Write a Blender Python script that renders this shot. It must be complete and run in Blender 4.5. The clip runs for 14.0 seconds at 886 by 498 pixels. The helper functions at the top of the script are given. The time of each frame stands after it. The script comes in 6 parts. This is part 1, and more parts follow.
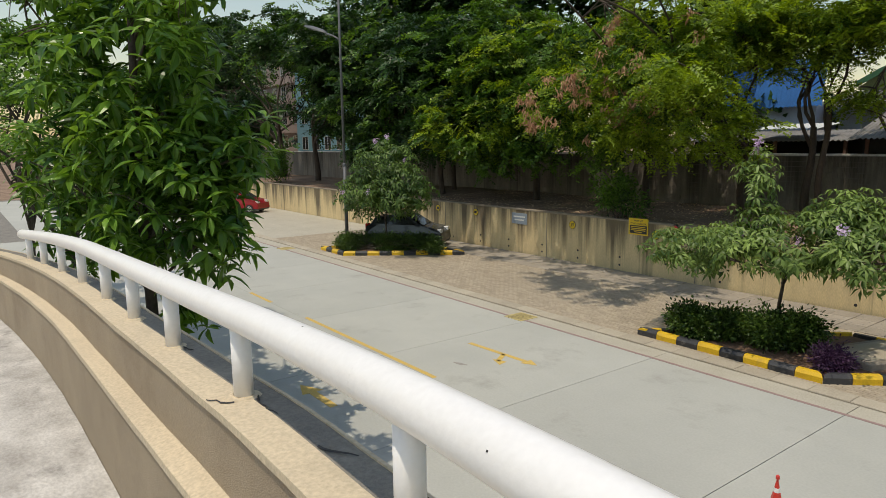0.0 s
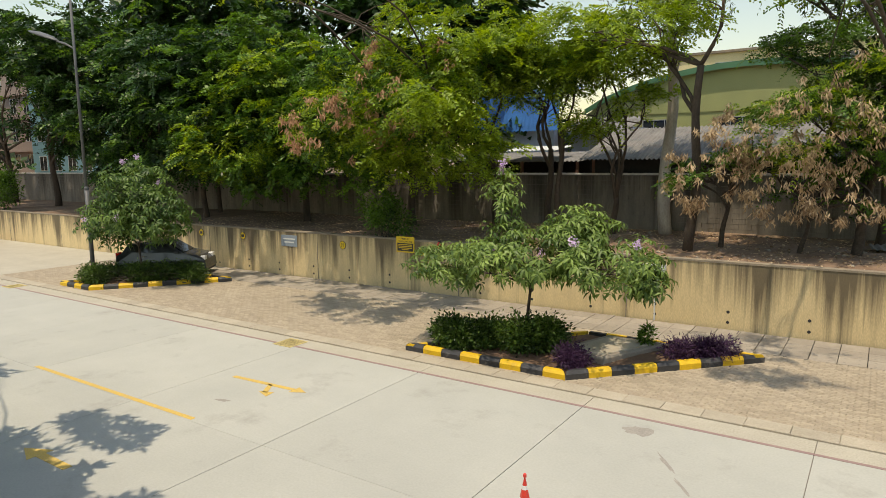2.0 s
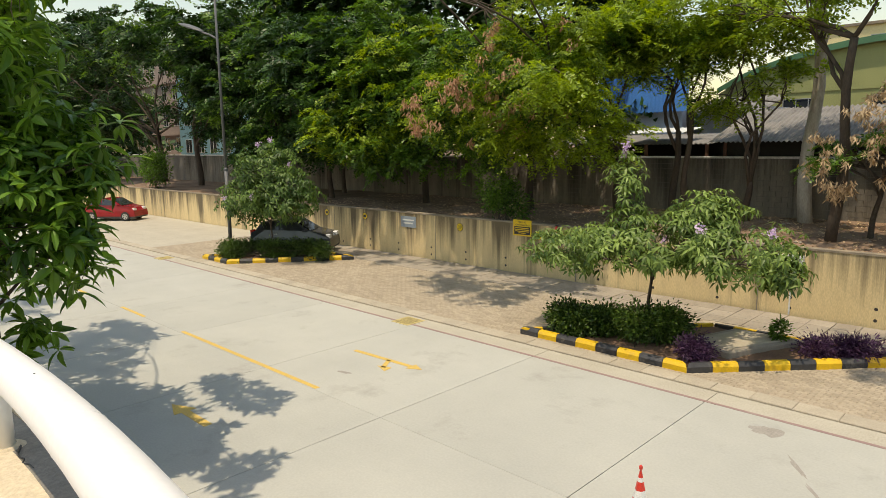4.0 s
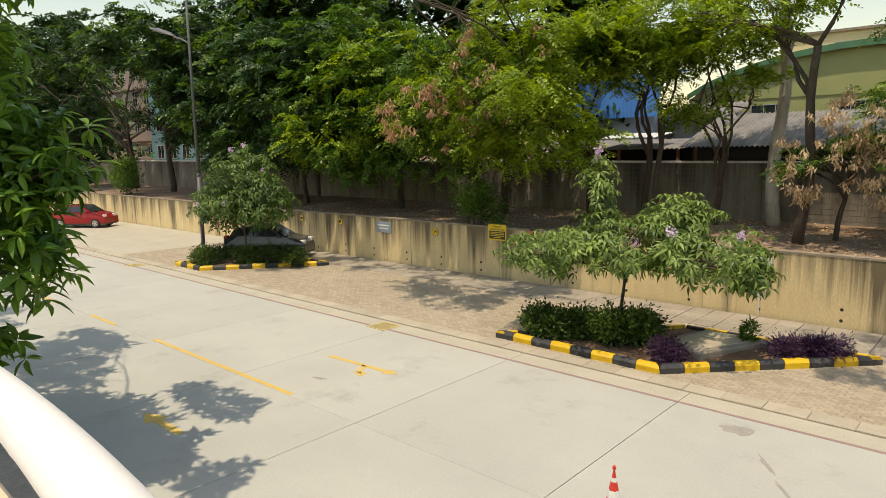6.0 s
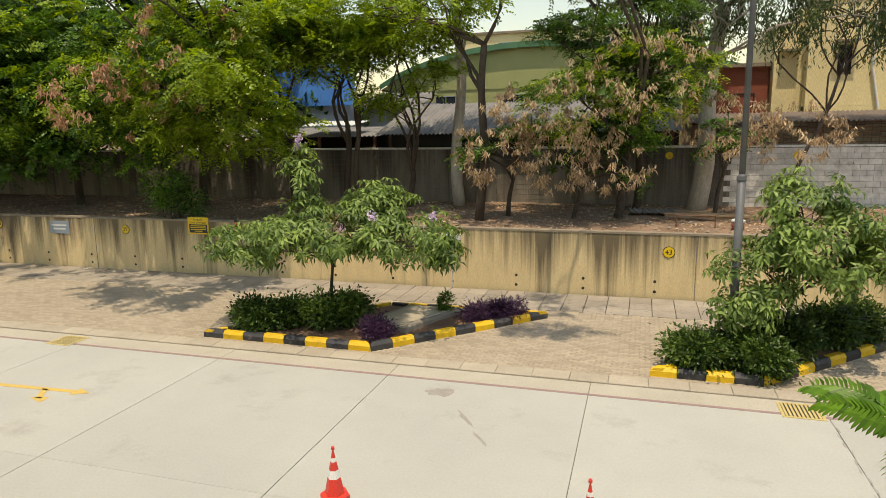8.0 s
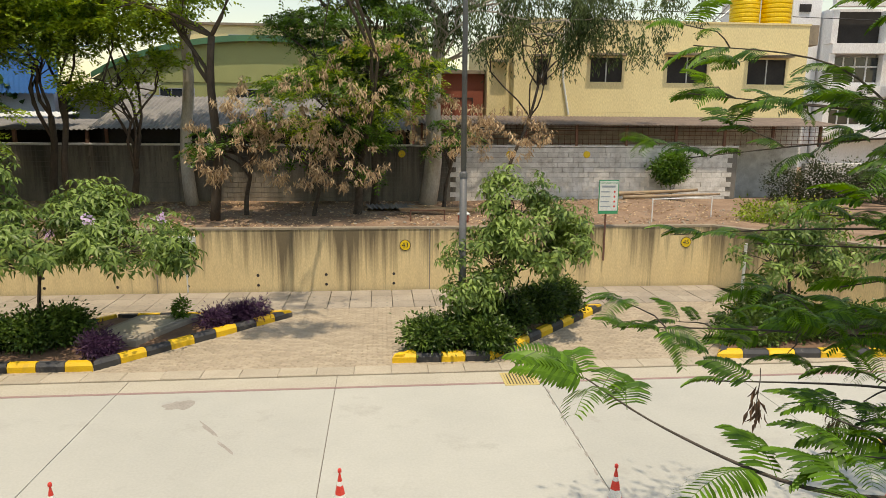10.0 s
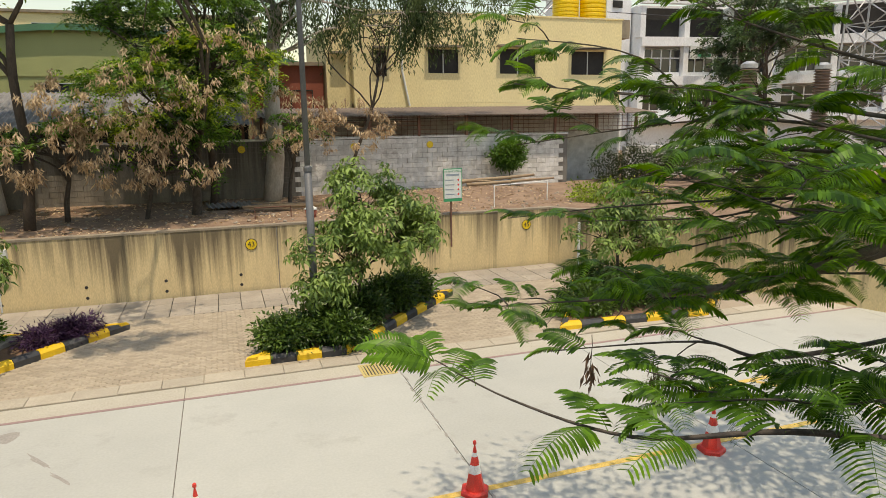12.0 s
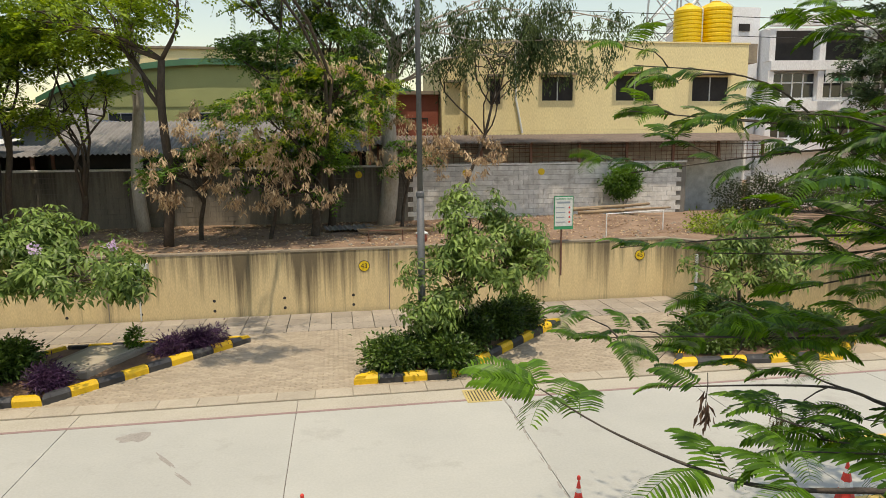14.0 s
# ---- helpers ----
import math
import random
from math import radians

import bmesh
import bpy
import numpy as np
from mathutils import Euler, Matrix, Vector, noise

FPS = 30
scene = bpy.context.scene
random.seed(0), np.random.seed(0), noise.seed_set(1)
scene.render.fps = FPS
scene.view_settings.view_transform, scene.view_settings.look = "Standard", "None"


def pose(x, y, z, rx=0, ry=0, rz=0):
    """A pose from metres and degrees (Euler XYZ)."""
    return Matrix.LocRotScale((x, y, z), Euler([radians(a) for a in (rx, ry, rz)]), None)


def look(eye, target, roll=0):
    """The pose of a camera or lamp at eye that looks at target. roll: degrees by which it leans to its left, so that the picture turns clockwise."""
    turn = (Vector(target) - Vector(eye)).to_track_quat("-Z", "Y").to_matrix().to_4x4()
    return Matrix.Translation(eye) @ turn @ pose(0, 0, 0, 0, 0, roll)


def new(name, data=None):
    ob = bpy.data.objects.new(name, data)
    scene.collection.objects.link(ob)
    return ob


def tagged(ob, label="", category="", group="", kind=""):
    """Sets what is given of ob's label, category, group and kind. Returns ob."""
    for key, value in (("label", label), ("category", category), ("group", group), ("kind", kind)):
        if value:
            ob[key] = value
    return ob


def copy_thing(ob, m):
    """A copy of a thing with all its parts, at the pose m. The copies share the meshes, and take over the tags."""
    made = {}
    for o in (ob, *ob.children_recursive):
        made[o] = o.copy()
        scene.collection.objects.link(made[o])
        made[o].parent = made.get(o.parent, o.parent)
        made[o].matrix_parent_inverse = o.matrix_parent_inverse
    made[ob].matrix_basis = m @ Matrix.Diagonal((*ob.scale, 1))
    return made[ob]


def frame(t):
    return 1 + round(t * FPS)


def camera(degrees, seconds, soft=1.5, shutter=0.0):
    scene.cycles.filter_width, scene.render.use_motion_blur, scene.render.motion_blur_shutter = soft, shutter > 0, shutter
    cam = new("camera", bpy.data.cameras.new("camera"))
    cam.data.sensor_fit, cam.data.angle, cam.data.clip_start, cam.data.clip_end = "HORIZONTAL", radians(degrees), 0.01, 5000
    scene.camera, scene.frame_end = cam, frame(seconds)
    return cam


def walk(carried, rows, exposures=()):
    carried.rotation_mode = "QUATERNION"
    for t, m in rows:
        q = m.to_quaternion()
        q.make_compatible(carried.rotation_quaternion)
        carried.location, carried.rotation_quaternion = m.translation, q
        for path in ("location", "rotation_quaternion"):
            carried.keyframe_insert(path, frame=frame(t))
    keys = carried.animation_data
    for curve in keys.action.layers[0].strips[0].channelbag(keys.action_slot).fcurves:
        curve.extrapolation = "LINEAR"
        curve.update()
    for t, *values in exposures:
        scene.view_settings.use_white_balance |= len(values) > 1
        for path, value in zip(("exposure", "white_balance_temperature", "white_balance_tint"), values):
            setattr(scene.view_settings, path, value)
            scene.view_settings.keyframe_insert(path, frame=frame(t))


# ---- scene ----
cam = camera(68.0, 14.0, 0.6)

PATH = [
    (0, (-0.642, -2.723, 4.838), (-2.223, -1.542, 4.518), -0.77),
    (0.3, (-0.595, -2.553, 4.844), (-2.082, -1.254, 4.529), 1.13),
    (0.5, (-0.578, -2.473, 4.851), (-1.998, -1.094, 4.566), 2.24),
    (0.6, (-0.571, -2.464, 4.845), (-1.959, -1.051, 4.570), 2.20),
    (1, (-0.485, -2.362, 4.869), (-1.773, -0.861, 4.575), 0.40),
    (1.5, (-0.489, -2.345, 4.873), (-1.654, -0.752, 4.548), -0.35),
    (2, (-0.497, -2.333, 4.876), (-1.606, -0.691, 4.605), -0.76),
    (2.5, (-0.507, -2.347, 4.878), (-1.709, -0.773, 4.596), -0.71),
    (3, (-0.515, -2.360, 4.879), (-1.871, -0.931, 4.535), -0.56),
    (3.2, (-0.517, -2.364, 4.879), (-1.917, -0.975, 4.550), -1.03),
    (5.5, (-0.468, -2.386, 4.871), (-1.783, -0.906, 4.583), -0.32),
    (6, (-0.462, -2.374, 4.859), (-1.788, -0.908, 4.557), -0.89),
    (6.5, (-0.446, -2.364, 4.855), (-1.784, -0.911, 4.541), -0.61),
    (7, (-0.422, -2.359, 4.860), (-1.743, -0.894, 4.535), -0.13),
    (7.5, (-0.396, -2.359, 4.870), (-1.453, -0.693, 4.543), 0.19),
    (7.8, (-0.382, -2.361, 4.876), (-1.167, -0.557, 4.518), -0.63),
    (8, (-0.375, -2.363, 4.880), (-0.949, -0.480, 4.527), -0.87),
    (8.4, (-0.362, -2.367, 4.887), (-0.606, -0.414, 4.532), 1.08),
    (8.5, (-0.359, -2.368, 4.889), (-0.542, -0.408, 4.538), 0.74),
    (8.7, (-0.354, -2.372, 4.891), (-0.447, -0.407, 4.526), 0.46),
    (10.8, (-0.273, -2.508, 4.896), (0.130, -0.581, 4.541), 0.95),
    (11, (-0.272, -2.508, 4.896), (0.211, -0.600, 4.545), 1.14),
    (11.5, (-0.271, -2.508, 4.896), (0.303, -0.625, 4.545), 0.28),
    (11.7, (-0.271, -2.509, 4.896), (0.303, -0.636, 4.492), -1.28),
    (12, (-0.271, -2.510, 4.895), (0.353, -0.650, 4.506), -0.84),
    (12.5, (-0.272, -2.515, 4.895), (0.420, -0.657, 4.636), 0.26),
    (13, (-0.274, -2.522, 4.895), (0.438, -0.663, 4.705), 0.71),
    (13.5, (-0.275, -2.529, 4.896), (0.373, -0.646, 4.709), 0.27),
    (14, (-0.276, -2.532, 4.896), (0.033, -0.580, 4.590), -0.65),
]
walk(cam, [(t, look(eye, target, roll)) for t, eye, target, roll in PATH],
     [(0.0, -0.24, 7150, 11), (0.5, -0.34, 7250, 11), (1.0, -0.12, 7450, 11), (1.6, 0.17, 7750, 11), (7.5, 0.24, 8150, 12), (9.5, 0.26, 8100, 12), (14.0, 0.17, 7750, 12)])

# ---- world and light ----
world = bpy.data.worlds.new("world")
scene.world = world
world.use_nodes = True
wn = world.node_tree
sky = wn.nodes.new("ShaderNodeTexSky")
sky.sky_type, sky.sun_disc = "NISHITA", False
SUN_EL, SUN_AZ = radians(75), radians(172)      # azimuth clockwise from +y: high, a little behind the camera
sky.sun_elevation, sky.sun_rotation = SUN_EL, SUN_AZ
sky.air_density, sky.dust_density, sky.ozone_density = 1.6, 0.9, 0.5
wn.links.new(sky.outputs[0], wn.nodes["Background"].inputs[0])
wn.nodes["Background"].inputs[1].default_value = 0.15
sun_data = bpy.data.lights.new("sun", "SUN")
sun_data.energy, sun_data.angle, sun_data.color = 3.1, radians(0.55), (1.0, 0.94, 0.84)
sun = new("sun", sun_data)
sun_from = Vector((math.sin(SUN_AZ) * math.cos(SUN_EL), math.cos(SUN_AZ) * math.cos(SUN_EL), math.sin(SUN_EL)))
sun.matrix_basis = look(sun_from * 60, (0, 0, 0))

# ---- materials ----
def mat(name, c1, c2, rough=0.8, scale=3.0, fine=60.0, bump=0.15, metal=0.0, vary=0.0, stretch=(1, 1, 1), spots=0.0, spot_col=(0.1, 0.09, 0.08), spot_scale=1.0, coord="Object", grain=0.14):
    """Two tones mixed by coarse noise, fine grain, stains of their own shape, relief; vary: shift from piece to piece."""
    m = bpy.data.materials.new(name)
    m.use_nodes = True
    nt, L = m.node_tree, m.node_tree.links
    b = nt.nodes["Principled BSDF"]
    tc = nt.nodes.new("ShaderNodeTexCoord")
    mp = nt.nodes.new("ShaderNodeMapping")
    mp.inputs["Scale"].default_value = stretch
    geo = nt.nodes.new("ShaderNodeNewGeometry")
    L.new(geo.outputs["Position"] if coord == "World" else tc.outputs[coord], mp.inputs[0])
    n1 = nt.nodes.new("ShaderNodeTexNoise")
    n1.inputs["Scale"].default_value, n1.inputs["Detail"].default_value, n1.inputs["Roughness"].default_value = scale, 7, 0.65
    L.new(mp.outputs[0], n1.inputs[0])
    n2 = nt.nodes.new("ShaderNodeTexNoise")
    n2.inputs["Scale"].default_value, n2.inputs["Detail"].default_value = fine, 4
    L.new(mp.outputs[0], n2.inputs[0])
    r1 = nt.nodes.new("ShaderNodeMapRange")
    r1.inputs[1].default_value, r1.inputs[2].default_value = 0.32, 0.68
    L.new(n1.outputs[0], r1.inputs[0])
    mx = nt.nodes.new("ShaderNodeMix")
    mx.data_type = "RGBA"
    mx.inputs[6].default_value, mx.inputs[7].default_value = (*c1, 1), (*c2, 1)
    L.new(r1.outputs[0], mx.inputs[0])
    hsv = nt.nodes.new("ShaderNodeHueSaturation")
    L.new(mx.outputs[2], hsv.inputs["Color"])
    mr = nt.nodes.new("ShaderNodeMapRange")
    mr.inputs[1].default_value, mr.inputs[2].default_value, mr.inputs[3].default_value, mr.inputs[4].default_value = 0.3, 0.7, 1 - grain, 1 + grain
    L.new(n2.outputs[0], mr.inputs[0])
    value = mr.outputs[0]
    if vary:
        oi = nt.nodes.new("ShaderNodeObjectInfo")
        add = nt.nodes.new("ShaderNodeMath"); add.operation = "ADD"
        L.new(oi.outputs["Random"], add.inputs[0]); L.new(geo.outputs["Random Per Island"], add.inputs[1])
        fr = nt.nodes.new("ShaderNodeMath"); fr.operation = "FRACT"
        L.new(add.outputs[0], fr.inputs[0])
        vr = nt.nodes.new("ShaderNodeMapRange")
        vr.inputs[3].default_value, vr.inputs[4].default_value = 1 - vary, 1 + vary
        L.new(fr.outputs[0], vr.inputs[0])
        mul = nt.nodes.new("ShaderNodeMath"); mul.operation = "MULTIPLY"
        L.new(vr.outputs[0], mul.inputs[0]); L.new(mr.outputs[0], mul.inputs[1])
        value = mul.outputs[0]
    L.new(value, hsv.inputs["Value"])
    col = hsv.outputs[0]
    if spots:
        n3 = nt.nodes.new("ShaderNodeTexNoise")
        n3.inputs["Scale"].default_value, n3.inputs["Detail"].default_value = spot_scale, 9
        n3.inputs["Roughness"].default_value = 0.7
        L.new(mp.outputs[0], n3.inputs[0])
        r3 = nt.nodes.new("ShaderNodeMapRange")
        r3.inputs[1].default_value, r3.inputs[2].default_value, r3.inputs[4].default_value = 0.56, 0.72, spots
        L.new(n3.outputs[0], r3.inputs[0])
        m3 = nt.nodes.new("ShaderNodeMix"); m3.data_type = "RGBA"
        m3.inputs[7].default_value = (*spot_col, 1)
        L.new(r3.outputs[0], m3.inputs[0]); L.new(col, m3.inputs[6])
        col = m3.outputs[2]
    L.new(col, b.inputs["Base Color"])
    b.inputs["Roughness"].default_value, b.inputs["Metallic"].default_value = rough, metal
    if bump:
        bp = nt.nodes.new("ShaderNodeBump")
        bp.inputs["Strength"].default_value, bp.inputs["Distance"].default_value = bump, 0.02
        L.new(n2.outputs[0], bp.inputs["Height"]); L.new(bp.outputs[0], b.inputs["Normal"])
    return m


def leaf_mat(name, dark, light, trans=0.45, rough=0.45, skew=1.7):
    """Leaves: colour changes from leaf to leaf and clump to clump, light shines through."""
    m = bpy.data.materials.new(name)
    m.use_nodes = True
    nt, L = m.node_tree, m.node_tree.links
    b = nt.nodes["Principled BSDF"]
    geo = nt.nodes.new("ShaderNodeNewGeometry")
    oi = nt.nodes.new("ShaderNodeObjectInfo")
    no = nt.nodes.new("ShaderNodeTexNoise")
    no.inputs["Scale"].default_value, no.inputs["Detail"].default_value = 0.9, 3
    L.new(geo.outputs["Position"], no.inputs[0])
    a = nt.nodes.new("ShaderNodeMath"); a.operation = "MULTIPLY_ADD"; a.inputs[1].default_value = 0.62
    L.new(geo.outputs["Random Per Island"], a.inputs[0])
    r = nt.nodes.new("ShaderNodeMapRange")
    r.inputs[1].default_value, r.inputs[2].default_value, r.inputs[3].default_value, r.inputs[4].default_value = 0.35, 0.68, 0.0, 0.5
    L.new(no.outputs[0], r.inputs[0]); L.new(r.outputs[0], a.inputs[2])
    mx = nt.nodes.new("ShaderNodeMix"); mx.data_type = "RGBA"
    mx.inputs[6].default_value, mx.inputs[7].default_value = (*dark, 1), (*light, 1)
    pw = nt.nodes.new("ShaderNodeMath"); pw.operation = "POWER"; pw.inputs[1].default_value = skew
    L.new(a.outputs[0], pw.inputs[0]); L.new(pw.outputs[0], mx.inputs[0])
    L.new(mx.outputs[2], b.inputs["Base Color"])
    b.inputs["Roughness"].default_value = rough
    b.inputs["Specular IOR Level"].default_value = 0.3
    tr = nt.nodes.new("ShaderNodeBsdfTranslucent")
    br = nt.nodes.new("ShaderNodeHueSaturation")
    br.inputs["Value"].default_value, br.inputs["Saturation"].default_value, br.inputs["Hue"].default_value = 1.35, 1.1, 0.485
    L.new(mx.outputs[2], br.inputs["Color"]); L.new(br.outputs[0], tr.inputs[0])
    ms = nt.nodes.new("ShaderNodeMixShader"); ms.inputs[0].default_value = trans
    L.new(b.outputs[0], ms.inputs[1]); L.new(tr.outputs[0], ms.inputs[2])
    L.new(ms.outputs[0], nt.nodes["Material Output"].inputs[0])
    return m


def streaked(name, base1, base2, dark, top, foot):
    """Concrete whose top edge has bled dark vertical streaks of mould."""
    m = mat(name, base1, base2, 0.9, 1.2, 45, 0.3, coord="World", stretch=(1.6, 1.6, 0.3), spots=0.45, spot_col=(0.2, 0.15, 0.1), spot_scale=0.8)
    nt, L = m.node_tree, m.node_tree.links
    b = nt.nodes["Principled BSDF"]
    base = b.inputs["Base Color"].links[0].from_socket
    geo = nt.nodes.new("ShaderNodeNewGeometry")
    mp = nt.nodes.new("ShaderNodeMapping"); mp.inputs["Scale"].default_value = (6.5, 6.5, 0.13)
    L.new(geo.outputs["Position"], mp.inputs[0])
    n = nt.nodes.new("ShaderNodeTexNoise"); n.inputs["Scale"].default_value, n.inputs["Detail"].default_value, n.inputs["Roughness"].default_value = 1.0, 6, 0.72
    L.new(mp.outputs[0], n.inputs[0])
    mp2 = nt.nodes.new("ShaderNodeMapping"); mp2.inputs["Scale"].default_value = (1.1, 1.1, 0.05)
    L.new(geo.outputs["Position"], mp2.inputs[0])
    n2 = nt.nodes.new("ShaderNodeTexNoise"); n2.inputs["Scale"].default_value, n2.inputs["Detail"].default_value = 1.0, 3
    L.new(mp2.outputs[0], n2.inputs[0])
    sx = nt.nodes.new("ShaderNodeSeparateXYZ"); L.new(geo.outputs["Position"], sx.inputs[0])
    h = nt.nodes.new("ShaderNodeMapRange"); h.inputs[1].default_value, h.inputs[2].default_value, h.inputs[3].default_value, h.inputs[4].default_value = foot, top, -0.2, 0.2
    L.new(sx.outputs[2], h.inputs[0])
    a = nt.nodes.new("ShaderNodeMath"); L.new(n.outputs[0], a.inputs[0]); L.new(h.outputs[0], a.inputs[1])
    a2 = nt.nodes.new("ShaderNodeMath"); a2.operation = "MULTIPLY_ADD"; a2.inputs[1].default_value = 1.5; a2.inputs[2].default_value = -0.71
    L.new(n2.outputs[0], a2.inputs[0])
    a3 = nt.nodes.new("ShaderNodeMath"); L.new(a.outputs[0], a3.inputs[0]); L.new(a2.outputs[0], a3.inputs[1])
    r = nt.nodes.new("ShaderNodeMapRange"); r.inputs[1].default_value, r.inputs[2].default_value, r.inputs[4].default_value = 0.42, 0.78, 0.88
    L.new(a3.outputs[0], r.inputs[0])
    mx = nt.nodes.new("ShaderNodeMix"); mx.data_type = "RGBA"; mx.inputs[7].default_value = (*dark, 1)
    L.new(r.outputs[0], mx.inputs[0]); L.new(base, mx.inputs[6]); L.new(mx.outputs[2], b.inputs["Base Color"])
    return m


def glass(name, tint=(0.03, 0.035, 0.04)):
    m = mat(name, tint, tint, 0.08, 2, 10, 0)
    m.node_tree.nodes["Principled BSDF"].inputs["Specular IOR Level"].default_value = 0.7
    return m


CONCRETE = mat("road_concrete", (0.438, 0.44, 0.393), (0.378, 0.382, 0.345), 0.85, 0.35, 25, 0.05, vary=0.03, spots=0.6, spot_col=(0.28, 0.265, 0.235), spot_scale=0.8, coord="World", grain=0.05)
GUTTER = mat("gutter_concrete", (0.45, 0.42, 0.34), (0.39, 0.36, 0.29), 0.88, 0.8, 30, 0.15, spots=0.5, spot_col=(0.3, 0.27, 0.21), spot_scale=1.2, coord="World")
MAROON = mat("maroon_line", (0.27, 0.17, 0.16), (0.31, 0.22, 0.2), 0.85, 2, 30, 0.1, spots=0.5, spot_col=(0.36, 0.32, 0.28), spot_scale=1.5, coord="World")
JOINT = mat("joint_filler", (0.16, 0.15, 0.13), (0.24, 0.22, 0.19), 0.95, 2, 30, 0.2, coord="World")
YELLOW = mat("road_yellow", (0.64, 0.43, 0.09), (0.54, 0.38, 0.12), 0.75, 2, 40, 0.1, spots=0.6, spot_col=(0.45, 0.39, 0.26), spot_scale=3, coord="World")
PAVER = mat("paver", (0.385, 0.325, 0.24), (0.335, 0.28, 0.205), 0.9, 0.5, 40, 0.2, vary=0.13, spots=0.55, spot_col=(0.28, 0.215, 0.155), spot_scale=0.35, coord="World")
FLAG = mat("grey_flag", (0.34, 0.3, 0.24), (0.27, 0.235, 0.19), 0.9, 1.5, 40, 0.2, vary=0.12, spots=0.5, spot_col=(0.22, 0.2, 0.17), spot_scale=1.1, coord="World")
KSTONE = mat("edge_stone", (0.43, 0.38, 0.295), (0.37, 0.325, 0.25), 0.88, 1.5, 40, 0.2, vary=0.1, coord="World")
GRATE = mat("grating_paint", (0.55, 0.44, 0.17), (0.45, 0.36, 0.16), 0.7, 3, 40, 0.1, spots=0.5, spot_col=(0.36, 0.31, 0.22), spot_scale=5, coord="World")
KYEL = mat("kerb_yellow", (0.78, 0.5, 0.02), (0.68, 0.42, 0.02), 0.55, 3, 40, 0.1, vary=0.08, spots=0.5, spot_col=(0.35, 0.25, 0.08), spot_scale=5, coord="World")
KBLK = mat("kerb_black", (0.03, 0.032, 0.036), (0.05, 0.05, 0.052), 0.6, 3, 40, 0.1, vary=0.2, spots=0.6, spot_col=(0.24, 0.22, 0.19), spot_scale=4, coord="World")
SOIL = mat("soil", (0.13, 0.075, 0.045), (0.2, 0.12, 0.075), 0.95, 1.2, 22, 0.6, coord="World", spots=0.4, spot_col=(0.06, 0.04, 0.03), spot_scale=3)
EARTH = mat("terrace_earth", (0.165, 0.1, 0.062), (0.31, 0.215, 0.145), 0.95, 0.6, 14, 0.7, coord="World", spots=0.7, spot_col=(0.1, 0.065, 0.045), spot_scale=1.6)
WALLMAT = streaked("wall_concrete", (0.74, 0.585, 0.32), (0.62, 0.485, 0.27), (0.085, 0.066, 0.043), 1.95, 0.3)
COPING = mat("wall_coping", (0.33, 0.27, 0.19), (0.2, 0.17, 0.13), 0.9, 2, 40, 0.3, coord="World", spots=0.6, spot_col=(0.1, 0.085, 0.07), spot_scale=1.5)
BLOCK = mat("grey_block", (0.74, 0.72, 0.69), (0.46, 0.44, 0.41), 0.9, 2.5, 40, 0.4, vary=0.12, spots=0.85, spot_col=(0.2, 0.17, 0.14), spot_scale=1.1, coord="World")
# stained blocks, darkened further to paint the shade of the trees above
BLOCK_OLD_SHADED = streaked("stained_shaded_block", (0.26, 0.23, 0.19), (0.14, 0.122, 0.1), (0.045, 0.038, 0.03), 4.3, 1.9)
MORTAR = mat("mortar", (0.2, 0.185, 0.165), (0.15, 0.14, 0.125), 0.95, 2, 40, 0.3, coord="World")
PLASTER = mat("parapet_plaster", (0.47, 0.38, 0.27), (0.38, 0.3, 0.21), 0.92, 1.2, 160, 0.9, coord="World", spots=0.35, spot_col=(0.3, 0.23, 0.16), spot_scale=1.2)
LEDGE = mat("parapet_paint", (0.60, 0.50, 0.35), (0.53, 0.44, 0.31), 0.85, 2, 60, 0.25, coord="World", spots=0.5, spot_col=(0.33, 0.28, 0.2), spot_scale=2.2)
# mottled mortar with the handrail's shadow put into its dark tone
RAIL_SHADE = mat("rail_shade_strip", (0.26, 0.24, 0.2), (0.17, 0.155, 0.135), 0.9, 3, 60, 0.4, coord="World", spots=0.5, spot_col=(0.38, 0.34, 0.27), spot_scale=4)
RAMPMAT = mat("ramp_concrete", (0.62, 0.6, 0.56), (0.34, 0.32, 0.29), 0.92, 1.6, 30, 0.3, coord="World", stretch=(1, 1.6, 1), spots=0.8, spot_col=(0.2, 0.19, 0.175), spot_scale=2.2)
WHITE = mat("white_paint", (0.83, 0.82, 0.8), (0.8, 0.79, 0.77), 0.35, 4, 50, 0.06, coord="World", spots=0.1, spot_col=(0.5, 0.47, 0.42), spot_scale=14, grain=0.025)
GALV = mat("grey_pole_paint", (0.085, 0.09, 0.095), (0.125, 0.13, 0.135), 0.55, 3, 40, 0.08)
REDPL = mat("red_plastic", (0.72, 0.045, 0.03), (0.62, 0.05, 0.035), 0.45, 4, 60, 0.08, spots=0.3, spot_col=(0.4, 0.12, 0.08), spot_scale=8)
REFL = mat("white_band", (0.8, 0.8, 0.78), (0.72, 0.72, 0.7), 0.5, 5, 60, 0.05)
BARK = mat("dark_bark", (0.05, 0.038, 0.03), (0.1, 0.075, 0.055), 0.95, 5, 40, 0.8, stretch=(1, 1, 0.25), coord="World")
BARK2 = mat("grey_bark", (0.52, 0.48, 0.42), (0.33, 0.29, 0.245), 0.9, 3, 30, 0.5, stretch=(1, 1, 0.35), coord="World", spots=0.6, spot_col=(0.13, 0.1, 0.08), spot_scale=1.8)
LIMB = mat("pale_limb_bark", (0.2, 0.15, 0.11), (0.11, 0.085, 0.065), 0.9, 9, 80, 0.5, coord="World", spots=0.4, spot_col=(0.3, 0.26, 0.21), spot_scale=6)
